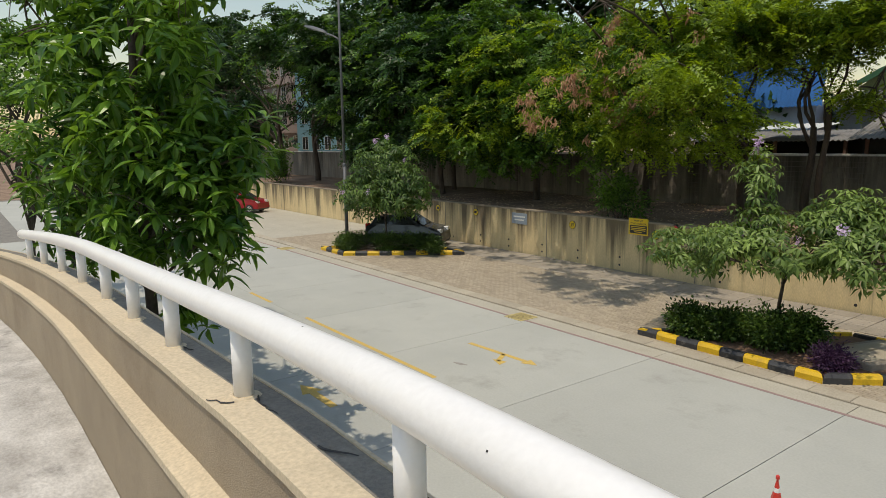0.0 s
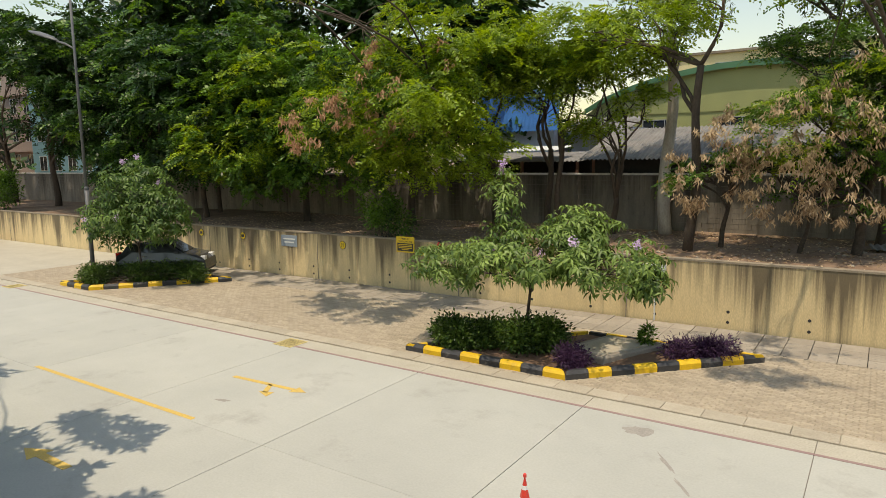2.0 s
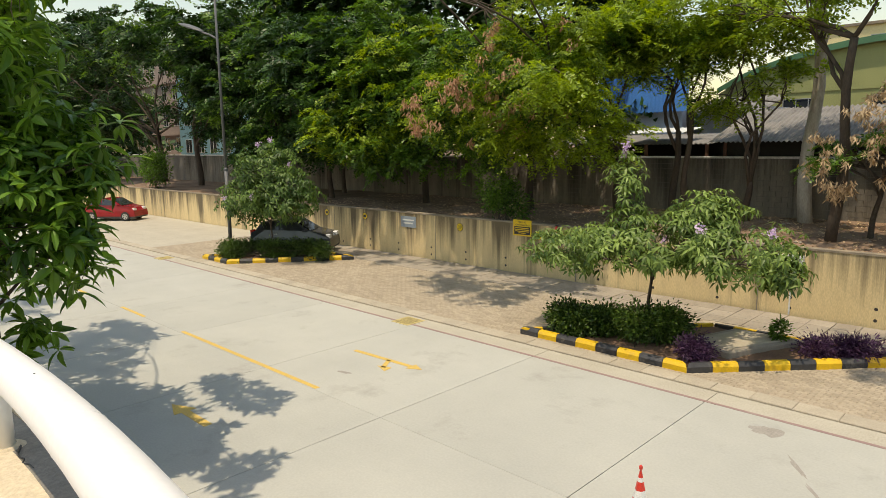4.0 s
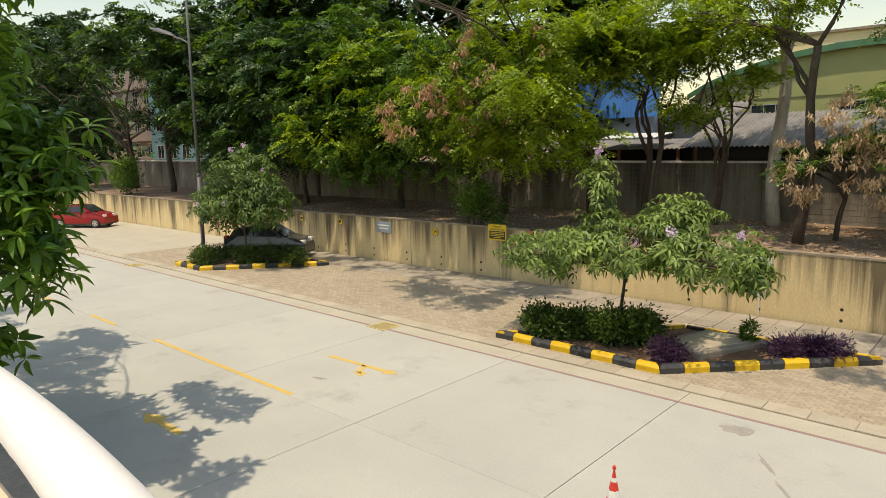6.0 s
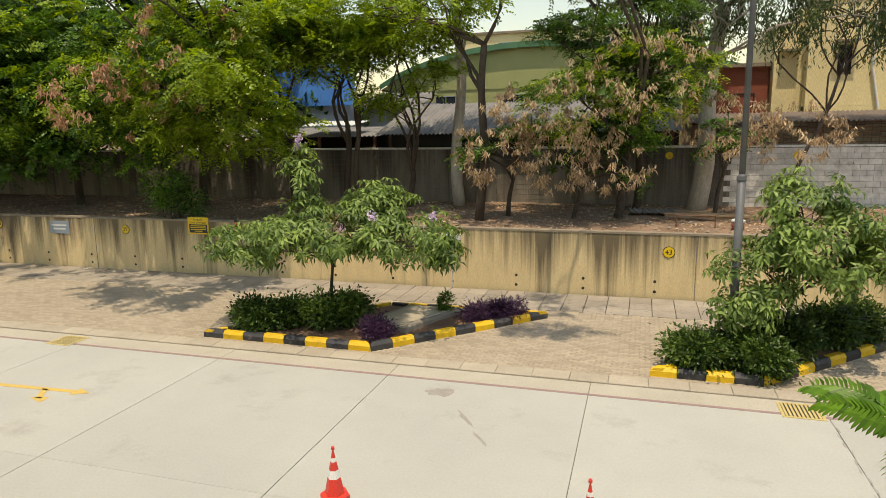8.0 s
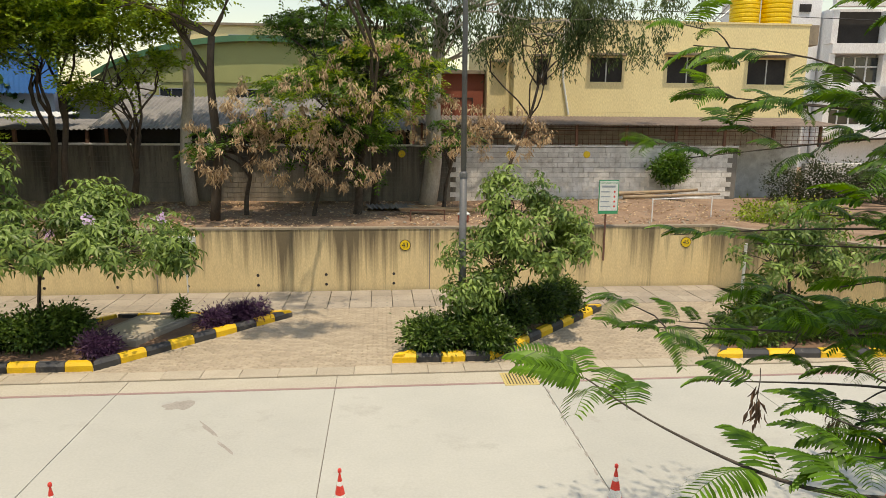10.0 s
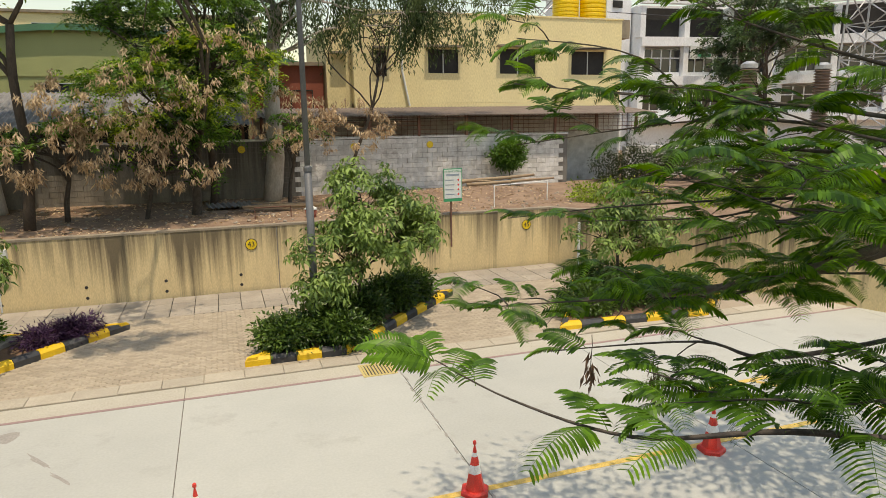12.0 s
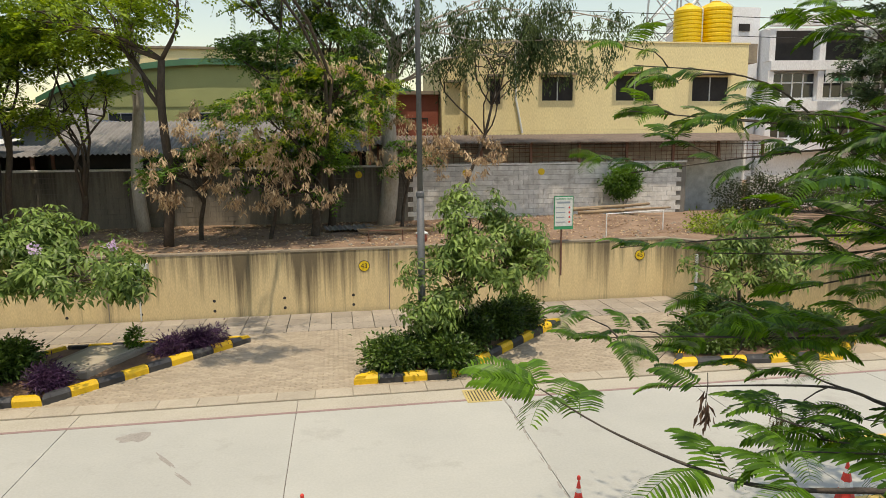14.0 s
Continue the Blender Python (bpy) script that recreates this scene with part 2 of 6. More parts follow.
TWIG = mat("twig_bark", (0.045, 0.035, 0.027), (0.1, 0.08, 0.062), 0.85, 9, 80, 0.4, coord="World")
L_DARK = leaf_mat("leaf_deep", (0.006, 0.02, 0.006), (0.05, 0.13, 0.022), 0.2, 0.45, 1.4)
L_MID = leaf_mat("leaf_mid", (0.009, 0.034, 0.006), (0.15, 0.3, 0.04), 0.3, 0.42, 1.2)
L_LIME = leaf_mat("leaf_lime", (0.025, 0.07, 0.007), (0.35, 0.49, 0.055), 0.42, 0.42, 1.0)
L_FERN = leaf_mat("leaf_feather", (0.009, 0.04, 0.004), (0.16, 0.34, 0.025), 0.34, 0.42, 1.4)
L_GREY = leaf_mat("leaf_soft_green", (0.03, 0.075, 0.014), (0.3, 0.42, 0.11), 0.3, 0.42, 1.35)
L_NEAR = leaf_mat("leaf_glossy", (0.02, 0.075, 0.011), (0.22, 0.4, 0.06), 0.34, 0.28, 1.5)
L_BUSH = leaf_mat("leaf_hedge", (0.009, 0.03, 0.006), (0.15, 0.25, 0.045), 0.22, 0.35)
L_PURP = leaf_mat("leaf_purple", (0.03, 0.012, 0.035), (0.1, 0.045, 0.11), 0.25, 0.5)
L_POD = leaf_mat("dry_pods", (0.2, 0.13, 0.075), (0.72, 0.56, 0.36), 0.25, 0.7, 1.1)
L_RPOD = leaf_mat("reddish_pods", (0.28, 0.14, 0.085), (0.66, 0.42, 0.26), 0.25, 0.7, 1.0)
L_ISLE = leaf_mat("leaf_island_tree", (0.03, 0.075, 0.018), (0.17, 0.27, 0.06), 0.3, 0.45)
L_EUC = leaf_mat("leaf_eucalyptus", (0.02, 0.045, 0.016), (0.15, 0.21, 0.075), 0.3, 0.45)
PETAL = leaf_mat("lilac_petal", (0.55, 0.36, 0.6), (0.82, 0.68, 0.84), 0.3, 0.6)
YWALL = mat("cream_wall", (0.78, 0.67, 0.37), (0.72, 0.61, 0.34), 0.88, 0.7, 30, 0.05, coord="World", stretch=(1, 1, 0.3), spots=0.4, spot_col=(0.48, 0.41, 0.24), spot_scale=0.6)
WWALL = mat("white_wall", (0.84, 0.85, 0.86), (0.78, 0.79, 0.8), 0.85, 0.4, 20, 0.08, coord="World", stretch=(1, 1, 0.3), spots=0.35, spot_col=(0.5, 0.5, 0.5), spot_scale=0.5)
PINK = mat("pink_wall", (0.34, 0.27, 0.23), (0.28, 0.22, 0.19), 0.9, 0.5, 20, 0.1, coord="World")
TEAL = mat("teal_wall", (0.17, 0.33, 0.38), (0.14, 0.29, 0.34), 0.9, 0.5, 20, 0.1, coord="World")
GREENW = mat("olive_wall", (0.36, 0.38, 0.16), (0.3, 0.33, 0.14), 0.9, 0.5, 20, 0.1, coord="World")
GREENR = mat("green_sheet", (0.07, 0.2, 0.1), (0.06, 0.16, 0.085), 0.5, 1, 20, 0.1, coord="World")
BLUE = mat("blue_sheet", (0.04, 0.19, 0.52), (0.035, 0.15, 0.42), 0.45, 1, 20, 0.1, coord="World", spots=0.3, spot_col=(0.2, 0.3, 0.45), spot_scale=2)
PALEB = mat("pale_blue_wall", (0.5, 0.56, 0.66), (0.44, 0.5, 0.6), 0.9, 1, 20, 0.1, coord="World")
REDW = mat("red_brown_wall", (0.3, 0.085, 0.05), (0.24, 0.07, 0.045), 0.85, 1, 20, 0.1, coord="World")
ASB = mat("fibre_cement_sheet", (0.26, 0.25, 0.235), (0.16, 0.155, 0.145), 0.9, 1.2, 30, 0.3, coord="World", spots=0.7, spot_col=(0.1, 0.085, 0.07), spot_scale=1.2)
# near-black: unlit depth painted into openings and sheds; also colours window frames
DIM = mat("shade_and_frame_black", (0.02, 0.019, 0.018), (0.035, 0.032, 0.03), 0.9, 1, 10, 0.0)
GLASS = glass("window_glass")
TANK = mat("yellow_tank", (0.85, 0.58, 0.01), (0.78, 0.5, 0.01), 0.4, 1, 20, 0.04)
STEEL = mat("galvanised_steel", (0.5, 0.51, 0.52), (0.38, 0.39, 0.4), 0.45, 4, 40, 0.1, metal=0.6)
RUST = mat("rusty_iron", (0.13, 0.06, 0.04), (0.2, 0.1, 0.07), 0.85, 4, 50, 0.3)
PORC = mat("brown_porcelain", (0.16, 0.11, 0.085), (0.22, 0.16, 0.13), 0.35, 4, 30, 0.05)
SIGNY = mat("sign_yellow", (0.8, 0.55, 0.02), (0.7, 0.48, 0.02), 0.5, 4, 40, 0.05, spots=0.3, spot_col=(0.4, 0.28, 0.06), spot_scale=5)
SIGNK = mat("sign_black", (0.02, 0.02, 0.02), (0.035, 0.03, 0.03), 0.5, 4, 40, 0.0)
SIGNW = mat("sign_white", (0.66, 0.68, 0.66), (0.58, 0.6, 0.58), 0.5, 4, 40, 0.0)
SIGNG = mat("sign_green", (0.03, 0.3, 0.14), (0.03, 0.26, 0.12), 0.5, 4, 40, 0.0)
SIGNB = mat("sign_blue_grey", (0.28, 0.33, 0.38), (0.22, 0.27, 0.32), 0.5, 4, 40, 0.0)
CARGREY = mat("car_paint_grey", (0.075, 0.085, 0.1), (0.085, 0.095, 0.11), 0.16, 3, 200, 0.0, metal=0.4)
CARRED = mat("car_paint_red", (0.35, 0.015, 0.02), (0.3, 0.015, 0.02), 0.2, 3, 200, 0.0, metal=0.2)
TYRE = mat("tyre_rubber", (0.02, 0.02, 0.02), (0.03, 0.03, 0.03), 0.85, 10, 80, 0.2)
ALLOY = mat("alloy_rim", (0.55, 0.56, 0.57), (0.5, 0.5, 0.5), 0.3, 10, 80, 0.0, metal=0.8)
REDLENS = mat("red_lens", (0.5, 0.01, 0.01), (0.4, 0.01, 0.01), 0.15, 10, 80, 0.0)
LAMPGL = mat("lamp_glass", (0.8, 0.8, 0.78), (0.75, 0.75, 0.73), 0.2, 5, 50, 0.0)
DEBRIS = mat("dry_timber", (0.36, 0.27, 0.17), (0.24, 0.17, 0.11), 0.9, 5, 40, 0.4, coord="World")


# ---- building blocks ----
class Geo:
    """Collects vertices and faces, becomes one mesh."""
    def __init__(self):
        self.v, self.f, self.n = [], [], 0

    def add(self, verts, faces):
        self.v.extend(map(tuple, verts))
        k = self.n
        self.f.extend(tuple(i + k for i in f) for f in faces)
        self.n += len(verts)
        return self

    def box(self, a, b, bev=0.0):
        (x0, y0, z0), (x1, y1, z1) = a, b
        if not bev:
            vs = [(x, y, z) for z in (z0, z1) for y in (y0, y1) for x in (x0, x1)]
            return self.add(vs, [(0, 2, 3, 1), (4, 5, 7, 6), (0, 1, 5, 4), (2, 6, 7, 3), (0, 4, 6, 2), (1, 3, 7, 5)])
        c = bev
        vs = []
        for z, i in ((z0, 0), (z1 - c, 0), (z1, c)):
            vs += [(x0 + i, y0 + i, z), (x1 - i, y0 + i, z), (x1 - i, y1 - i, z), (x0 + i, y1 - i, z)]
        fs = [(3, 2, 1, 0), (8, 9, 10, 11)]
        for k in (0, 4):
            fs += [(k + i, k + (i + 1) % 4, k + 4 + (i + 1) % 4, k + 4 + i) for i in range(4)]
        return self.add(vs, fs)

    def prism(self, poly, z0, z1, bev=0.0):
        """An upright prism over a counter-clockwise polygon, its top edge chamfered."""
        n = len(poly)
        c = Vector((sum(p[0] for p in poly) / n, sum(p[1] for p in poly) / n))
        rings = [(z0, 0.0), (z1 - bev, 0.0), (z1, bev)] if bev else [(z0, 0.0), (z1, 0.0)]
        vs = []
        for z, i in rings:
            for p in poly:
                d = Vector(p[:2]) - c
                q = c + d * (1 - i / max(d.length, 1e-6))
                vs.append((q.x, q.y, z))
        fs = [tuple(range(n))[::-1], tuple(range(n * (len(rings) - 1), n * len(rings)))]
        for k in range(len(rings) - 1):
            fs += [(k * n + i, k * n + (i + 1) % n, (k + 1) * n + (i + 1) % n, (k + 1) * n + i) for i in range(n)]
        return self.add(vs, fs)

    def tube(self, pts, radii, n=8, caps=True):
        pts = [Vector(p) for p in pts]
        vs, fs, up = [], [], Vector((0.31, 0.17, 0.93)).normalized()
        for i, p in enumerate(pts):
            t = (pts[min(i + 1, len(pts) - 1)] - pts[max(i - 1, 0)]).normalized()
            s = t.cross(up)
            if s.length < 0.05:
                s = t.cross(Vector((1, 0, 0)))
            s.normalize()
            u = s.cross(t)
            r = radii[i] if isinstance(radii, (list, tuple)) else radii
            vs += [p + (s * math.cos(a) + u * math.sin(a)) * r for a in (2 * math.pi * k / n for k in range(n))]
        for i in range(len(pts) - 1):
            fs += [(i * n + k, i * n + (k + 1) % n, (i + 1) * n + (k + 1) % n, (i + 1) * n + k) for k in range(n)]
        if caps:
            fs += [tuple(range(n))[::-1], tuple(range((len(pts) - 1) * n, len(pts) * n))]
        return self.add(vs, fs)

    def lathe(self, profile, n=16, at=(0, 0, 0)):
        """profile: radius, height pairs from the foot up."""
        vs = [(at[0] + r * math.cos(2 * math.pi * k / n), at[1] + r * math.sin(2 * math.pi * k / n), at[2] + z) for r, z in profile for k in range(n)]
        fs = [(i * n + k, i * n + (k + 1) % n, (i + 1) * n + (k + 1) % n, (i + 1) * n + k) for i in range(len(profile) - 1) for k in range(n)]
        fs += [tuple(range(n))[::-1], tuple(range((len(profile) - 1) * n, len(profile) * n))]
        return self.add(vs, fs)

    def mesh(self, name, material, smooth=False):
        me = bpy.data.meshes.new(name)
        me.from_pydata(self.v, [], self.f)
        me.materials.append(material)
        if smooth:
            me.shade_smooth()
        me.update()
        return me


def part(name, geo, material, parent=None, label="", smooth=False):
    ob = new(name, geo.mesh(name, material, smooth) if isinstance(geo, Geo) else geo)
    if parent:
        ob.parent = parent
    return tagged(ob, label)


def thing(name, label, category, group="", at=(0, 0, 0), rz=0):
    ob = new(name)
    ob.matrix_basis = pose(*at, 0, 0, rz)
    return tagged(ob, label, category, group)


def structure(name, geo, material, label="", smooth=False):
    return tagged(part(name, geo, material, None, label, smooth), kind="structure")


def text_part(name, body, size, material, parent, at, rot, label=""):
    cu = bpy.data.curves.new(name, "FONT")
    cu.body, cu.size, cu.extrude, cu.align_x, cu.align_y = body, size, 0.002, "CENTER", "CENTER"
    tmp = bpy.data.objects.new(name, cu)
    me = bpy.data.meshes.new_from_object(tmp)
    bpy.data.objects.remove(tmp)
    me.materials.clear()
    me.materials.append(material)
    ob = new(name, me)
    ob.parent = parent
    ob.matrix_basis = pose(*at, *rot)
    return tagged(ob, label)


rng = np.random.default_rng(7)


def unit(v):
    return v / np.maximum(np.linalg.norm(v, axis=-1, keepdims=True), 1e-9)


def leaves_mesh(name, pos, along, normal, length, width, material, fold=0.25, droop=0.25):
    """Many pointed leaves, each folded on its midrib and bent: six corners, four triangles."""
    n = len(pos)
    along = unit(along)
    side = unit(np.cross(along, normal))
    nor = np.cross(side, along)
    length, width = np.broadcast_to(length, n)[:, None], np.broadcast_to(width, n)[:, None]
    mid = pos + along * length * 0.45 - nor * length * droop * 0.12
    tip = pos + along * length - nor * length * droop
    l = mid + side * width * 0.5 + nor * width * fold
    r = mid - side * width * 0.5 + nor * width * fold
    v = np.stack([pos, l, mid, r, tip], 1).reshape(-1, 3)
    base = np.arange(n)[:, None] * 5
    tri = (base[:, :, None] + np.array([[0, 2, 1], [0, 3, 2], [1, 2, 4], [2, 3, 4]])[None]).reshape(-1)
    me = bpy.data.meshes.new(name)
    me.vertices.add(len(v)); me.vertices.foreach_set("co", v.astype(np.float32).ravel())
    nt = n * 4
    me.loops.add(nt * 3); me.loops.foreach_set("vertex_index", tri.astype(np.int32))
    me.polygons.add(nt); me.polygons.foreach_set("loop_start", np.arange(0, nt * 3, 3, dtype=np.int32))
    me.update(calc_edges=True)
    me.materials.append(material)
    return me


def blobs(ells, n, shell=0.55, gap=-0.25, grain=0.55):
    """Points inside several ellipsoids (centre, radii), denser towards their skin, with gaps."""
    vol = np.array([e[3] * e[4] * e[5] for e in ells]) ** 0.7
    pick = rng.choice(len(ells), n, p=vol / vol.sum())
    E = np.array(ells)[pick]
    d = unit(rng.normal(size=(n, 3)))
    r = shell + (1 - shell) * rng.random(n) ** 0.7
    r *= 0.82 + 0.3 * rng.random(n)
    p = E[:, :3] + d * E[:, 3:] * r[:, None]
    keep = np.array([noise.noise(Vector((q[0] * grain, q[1] * grain, q[2] * grain * 1.6))) > gap for q in p])
    return p[keep], d[keep]


def plates(ells, n, shell, gap, size):
    """Clump centres gathered in flat, drooping plates of foliage with gaps between them."""
    c, o = blobs(ells, max(5, n // 8), shell, gap)
    k = 8
    c, o = np.repeat(c, k, 0), np.repeat(o, k, 0)
    ang, r = rng.random(len(c)) * 6.283, np.sqrt(rng.random(len(c))) * size
    big = np.repeat(0.6 + 0.8 * rng.random(len(c) // k), k)
    tilt = np.repeat(rng.normal(size=(len(c) // k, 2)) * 0.16, k, 0)
    dx, dy = np.cos(ang) * r * big, np.sin(ang) * r * big
    dz = dx * tilt[:, 0] + dy * tilt[:, 1] - 0.22 * (r * big) ** 2 / size + rng.normal(size=len(c)) * 0.05
    return c + np.stack([dx, dy, dz], 1), o


def spray_leaves(name, centres, out, per, spread, length, width, material, flat=0.5, droop=0.35, sag=0.2):
    """Leaves in sprays round each centre."""
    n = len(centres) * per
    c = np.repeat(centres, per, 0)
    o = np.repeat(out, per, 0)
    off = rng.normal(size=(n, 3)) * spread * np.array([1, 1, flat])
    pos = c + off
    along = unit(off + o * spread * 0.8) + rng.normal(size=(n, 3)) * 0.35 - np.array([0, 0, sag])
    nor = unit(np.array([0, -0.2, 1.0]) + rng.normal(size=(n, 3)) * 0.85)
    return leaves_mesh(name, pos, along, nor, length * (0.7 + 0.6 * rng.random(n)), width * (0.7 + 0.6 * rng.random(n)), material, 0.2, droop)


def feather_leaves(name, centres, out, per, spread, length, width, material):
    """Pinnate foliage: round each centre three drooping fronds, each with narrow leaflets on both sides."""
    k = 3
    m = max(6, per // k)
    n = len(centres) * k
    c, o = np.repeat(centres, k, 0), np.repeat(out, k, 0)
    root = c + rng.normal(size=(n, 3)) * spread * np.array([0.5, 0.5, 0.22])
    axis = unit(o * np.array([0.7, 0.7, 0.25]) + rng.normal(size=(n, 3)) * np.array([0.8, 0.8, 0.25]) - np.array([0, 0, 0.12]))
    nor = unit(np.array([0, -0.2, 1.0]) + rng.normal(size=(n, 3)) * 0.45)
    side = unit(np.cross(axis, nor))
    reach = spread * 1.7 * (0.6 + 0.7 * rng.random(n))
    t = np.tile((np.arange(m) // 2 + 0.5) / (m / 2), n)
    sgn = np.tile(np.where(np.arange(m) % 2, 1.0, -1.0), n)
    A, S, R = np.repeat(axis, m, 0), np.repeat(side, m, 0), np.repeat(reach, m)
    pos = np.repeat(root, m, 0) + A * (R * t)[:, None] - np.array([0, 0, 1.0]) * (0.35 * R * t * t)[:, None]
    way = unit(S * sgn[:, None] + A * 0.45 + rng.normal(size=(n * m, 3)) * 0.22 - np.array([0, 0, 0.15]))
    ln = (length * (0.55 + 0.6 * np.sin(np.pi * (0.15 + 0.75 * t))) * (0.8 + 0.4 * rng.random(n * m)))[:, None]
    wide = unit(np.cross(np.cross(way, A), way) + rng.normal(size=(n * m, 3)) * 0.25) * width * 0.5
    v = np.stack([pos, pos + way * ln * 0.5 + wide, pos + way * ln, pos + way * ln * 0.5 - wide], 1).reshape(-1, 3)
    q = n * m
    me = bpy.data.meshes.new(name)
    me.vertices.add(q * 4); me.vertices.foreach_set("co", v.astype(np.float32).ravel())
    me.loops.add(q * 4); me.loops.foreach_set("vertex_index", np.arange(q * 4, dtype=np.int32))
    me.polygons.add(q); me.polygons.foreach_set("loop_start", np.arange(0, q * 4, 4, dtype=np.int32))
    me.update(calc_edges=True)
    me.materials.append(material)
    return me


def strand_leaves(name, tops, per, length, leaf, material):
    """Leaves hung along drooping strands that start at the given points."""
    n = len(tops) * per
    c = np.repeat(tops, per, 0)
    way = np.repeat(unit(rng.normal(size=(len(tops), 3)) * np.array([0.28, 0.28, 0.0]) - np.array([0, 0, 1.0])), per, 0)
    ln = np.repeat(length * (0.45 + 0.8 * rng.random(len(tops))), per)
    u = rng.random(n)
    pos = c + way * (u * ln)[:, None] + rng.normal(size=(n, 3)) * np.array([0.1, 0.1, 0.05]) * (0.5 + u[:, None])
    along = rng.normal(size=(n, 3)) * np.array([0.5, 0.5, 0.25]) - np.array([0, 0, 0.9])
    return leaves_mesh(name, pos, along, rng.normal(size=(n, 3)), leaf[0] * (0.7 + 0.6 * rng.random(n)), leaf[1] * (0.7 + 0.6 * rng.random(n)), material, 0.12, 0.15)


def limb(geo, a, b, r0, r1, n=7, wob=0.12, steps=6, lift=0.15):
    a, b = Vector(a), Vector(b)
    L = (b - a).length
    pts, rad = [], []
    ph = rng.random(2) * 6
    for i in range(steps + 1):
        t = i / steps
        p = a.lerp(b, t)
        p += Vector((math.sin(t * 5 + ph[0]) * wob, math.cos(t * 4 + ph[1]) * wob, 0)) * L * 0.25 * math.sin(math.pi * t)
        p.z += lift * L * math.sin(math.pi * t) * 0.5
        pts.append(p)
        rad.append(r0 + (r1 - r0) * t)
    geo.tube(pts, rad, n)
    return pts


def tree(label, base, fork, r0, ells, clumps, per, leaf, spread, lmat, bark, group="", limbs=9, name="tree", extra=(), sag=0.12, droop=0.35, flat=0.3, thin=0.035, shell=0.55, lean=0.1):
    """A tapered trunk, limbs that reach into the crown, twigs, and a crown of many small leaves."""
    t = thing(name, label, "tree", group, base)
    bx = np.array(base)
    E = [(*(np.array(e[:3]) - bx), *e[3:]) for e in ells]
    g = Geo()
    top = Vector(fork) - Vector(base)
    trunk = limb(g, (0, 0, -0.1), top, r0, r0 * 0.62, 10, lean, 8, 0)
    pts, out = plates(E, int(clumps * 1.3), shell, -0.04, 2.0 * spread) if sag < 0.5 else blobs(E, int(clumps * 1.5), 0.35, 0.0, 0.9)
    for k in range(limbs):
        e = E[k % len(E)]
        tgt = pts[int(rng.integers(len(pts)))] if k >= len(E) else np.array(e[:3])
        st = trunk[-1] if k % 3 else trunk[-3]
        ps = limb(g, st, tgt, min(r0 * 0.42, 0.1 if sag < 0.5 else 0.05), thin * 0.5, 7, 0.4, 7)
        for _ in range(5):
            i = int(rng.integers(3, 7))
            d2 = np.linalg.norm(pts - np.array(ps[i]), axis=1)
            j = int(np.argsort(d2)[int(rng.integers(0, min(30, len(pts))))])
            limb(g, ps[i], pts[j], thin * 0.8, thin * 0.25, 4, 0.4, 4)
    part("trunk", g, bark, t, smooth=True)
    if sag < 0.5:
        me = feather_leaves("crown", pts, out, int(per * 1.75), spread, leaf[0] * 0.62, leaf[1] * 0.9, lmat)
    else:
        me = strand_leaves("crown", pts, per, 1.15, (leaf[0] * 0.85, leaf[1]), lmat)
    part("crown", me, lmat, t)
    for nm, n, pr, sp, lf, m2, lb, sg in extra:
        p2, o2 = blobs(E[:2], n, 0.9)
        if "pod" in nm:
            p2[:, 1] -= np.maximum(o2[:, 1], 0) * 2.0 * E[0][4]
        p2 = p2 + np.array([0, -0.75 if "pod" in nm else -0.3, -0.1])
        if "pod" in nm:
            hang = np.repeat(p2, pr, 0) + rng.normal(size=(len(p2) * pr, 3)) * sp * 0.55
            drop = rng.normal(size=(len(hang), 3)) * np.array([0.55, 0.55, 0.3]) - np.array([0, 0, 1.0])
            part(nm, leaves_mesh(nm, hang, drop, rng.normal(size=(len(hang), 3)), lf[0] * (0.45 + 0.5 * rng.random(len(hang))), lf[1], m2, 0.1, 0.2), m2, t, lb)
        else:
            part(nm, feather_leaves(nm, p2, o2, int(pr * 1.75), sp, lf[0] * 0.62, lf[1] * 0.9, m2), m2, t, lb)
    return t


# ---- the ground, the road's bed and the terrace ----
structure("ground", Geo().box((-900, -900, -1.2), (900, 900, -0.12)), EARTH, "brown earth reaching to the horizon")
structure("road_bed", Geo().box((-75, -8, -0.6), (24, 17.1, -0.02)), JOINT, "dark filler between the concrete slabs")
road = tagged(new("road"), "pale grey concrete road of large slabs", "road", kind="structure")
pavement = tagged(new("pavement"), "beige interlocking pavers and grey flags", "pavement", kind="structure")

WALL_Y, WALL_TOP = 17.15, 1.93
WALL_PLAN = [(-75, 17.15), (-27, 17.15), (10.1, 17.15), (11.0, 15.9), (12.55, 13.4), (13.8, 11.4), (14.7, 10.0), (15.4, 8.3), (19.0, 2.0), (24, -4.0)]


def wall_run(geo, plan, thick, z0, z1, bev=0.0):
    """A wall of that thickness behind a line, mitred at its bends."""
    P = [Vector(p) for p in plan]
    offs = []
    for i, p in enumerate(P):
        a = (P[i] - P[i - 1]).normalized() if i else (P[1] - P[0]).normalized()
        b = (P[i + 1] - P[i]).normalized() if i < len(P) - 1 else a
        na, nb = Vector((-a.y, a.x)), Vector((-b.y, b.x))
        m = (na + nb).normalized()
        offs.append(m * thick / max(0.3, m.dot(na)))
    vs = []
    for p, o in zip(P, offs):
        q = p + o
        vs += [(p.x, p.y, z0), (p.x, p.y, z1), (q.x, q.y, z1), (q.x, q.y, z0)]
    fs = []
    for i in range(len(P) - 1):
        k = i * 4
        fs += [(k + j, k + 4 + j, k + 4 + (j + 1) % 4, k + (j + 1) % 4) for j in range(4)]
    fs += [(0, 1, 2, 3), tuple(len(vs) - 4 + j for j in (3, 2, 1, 0))]
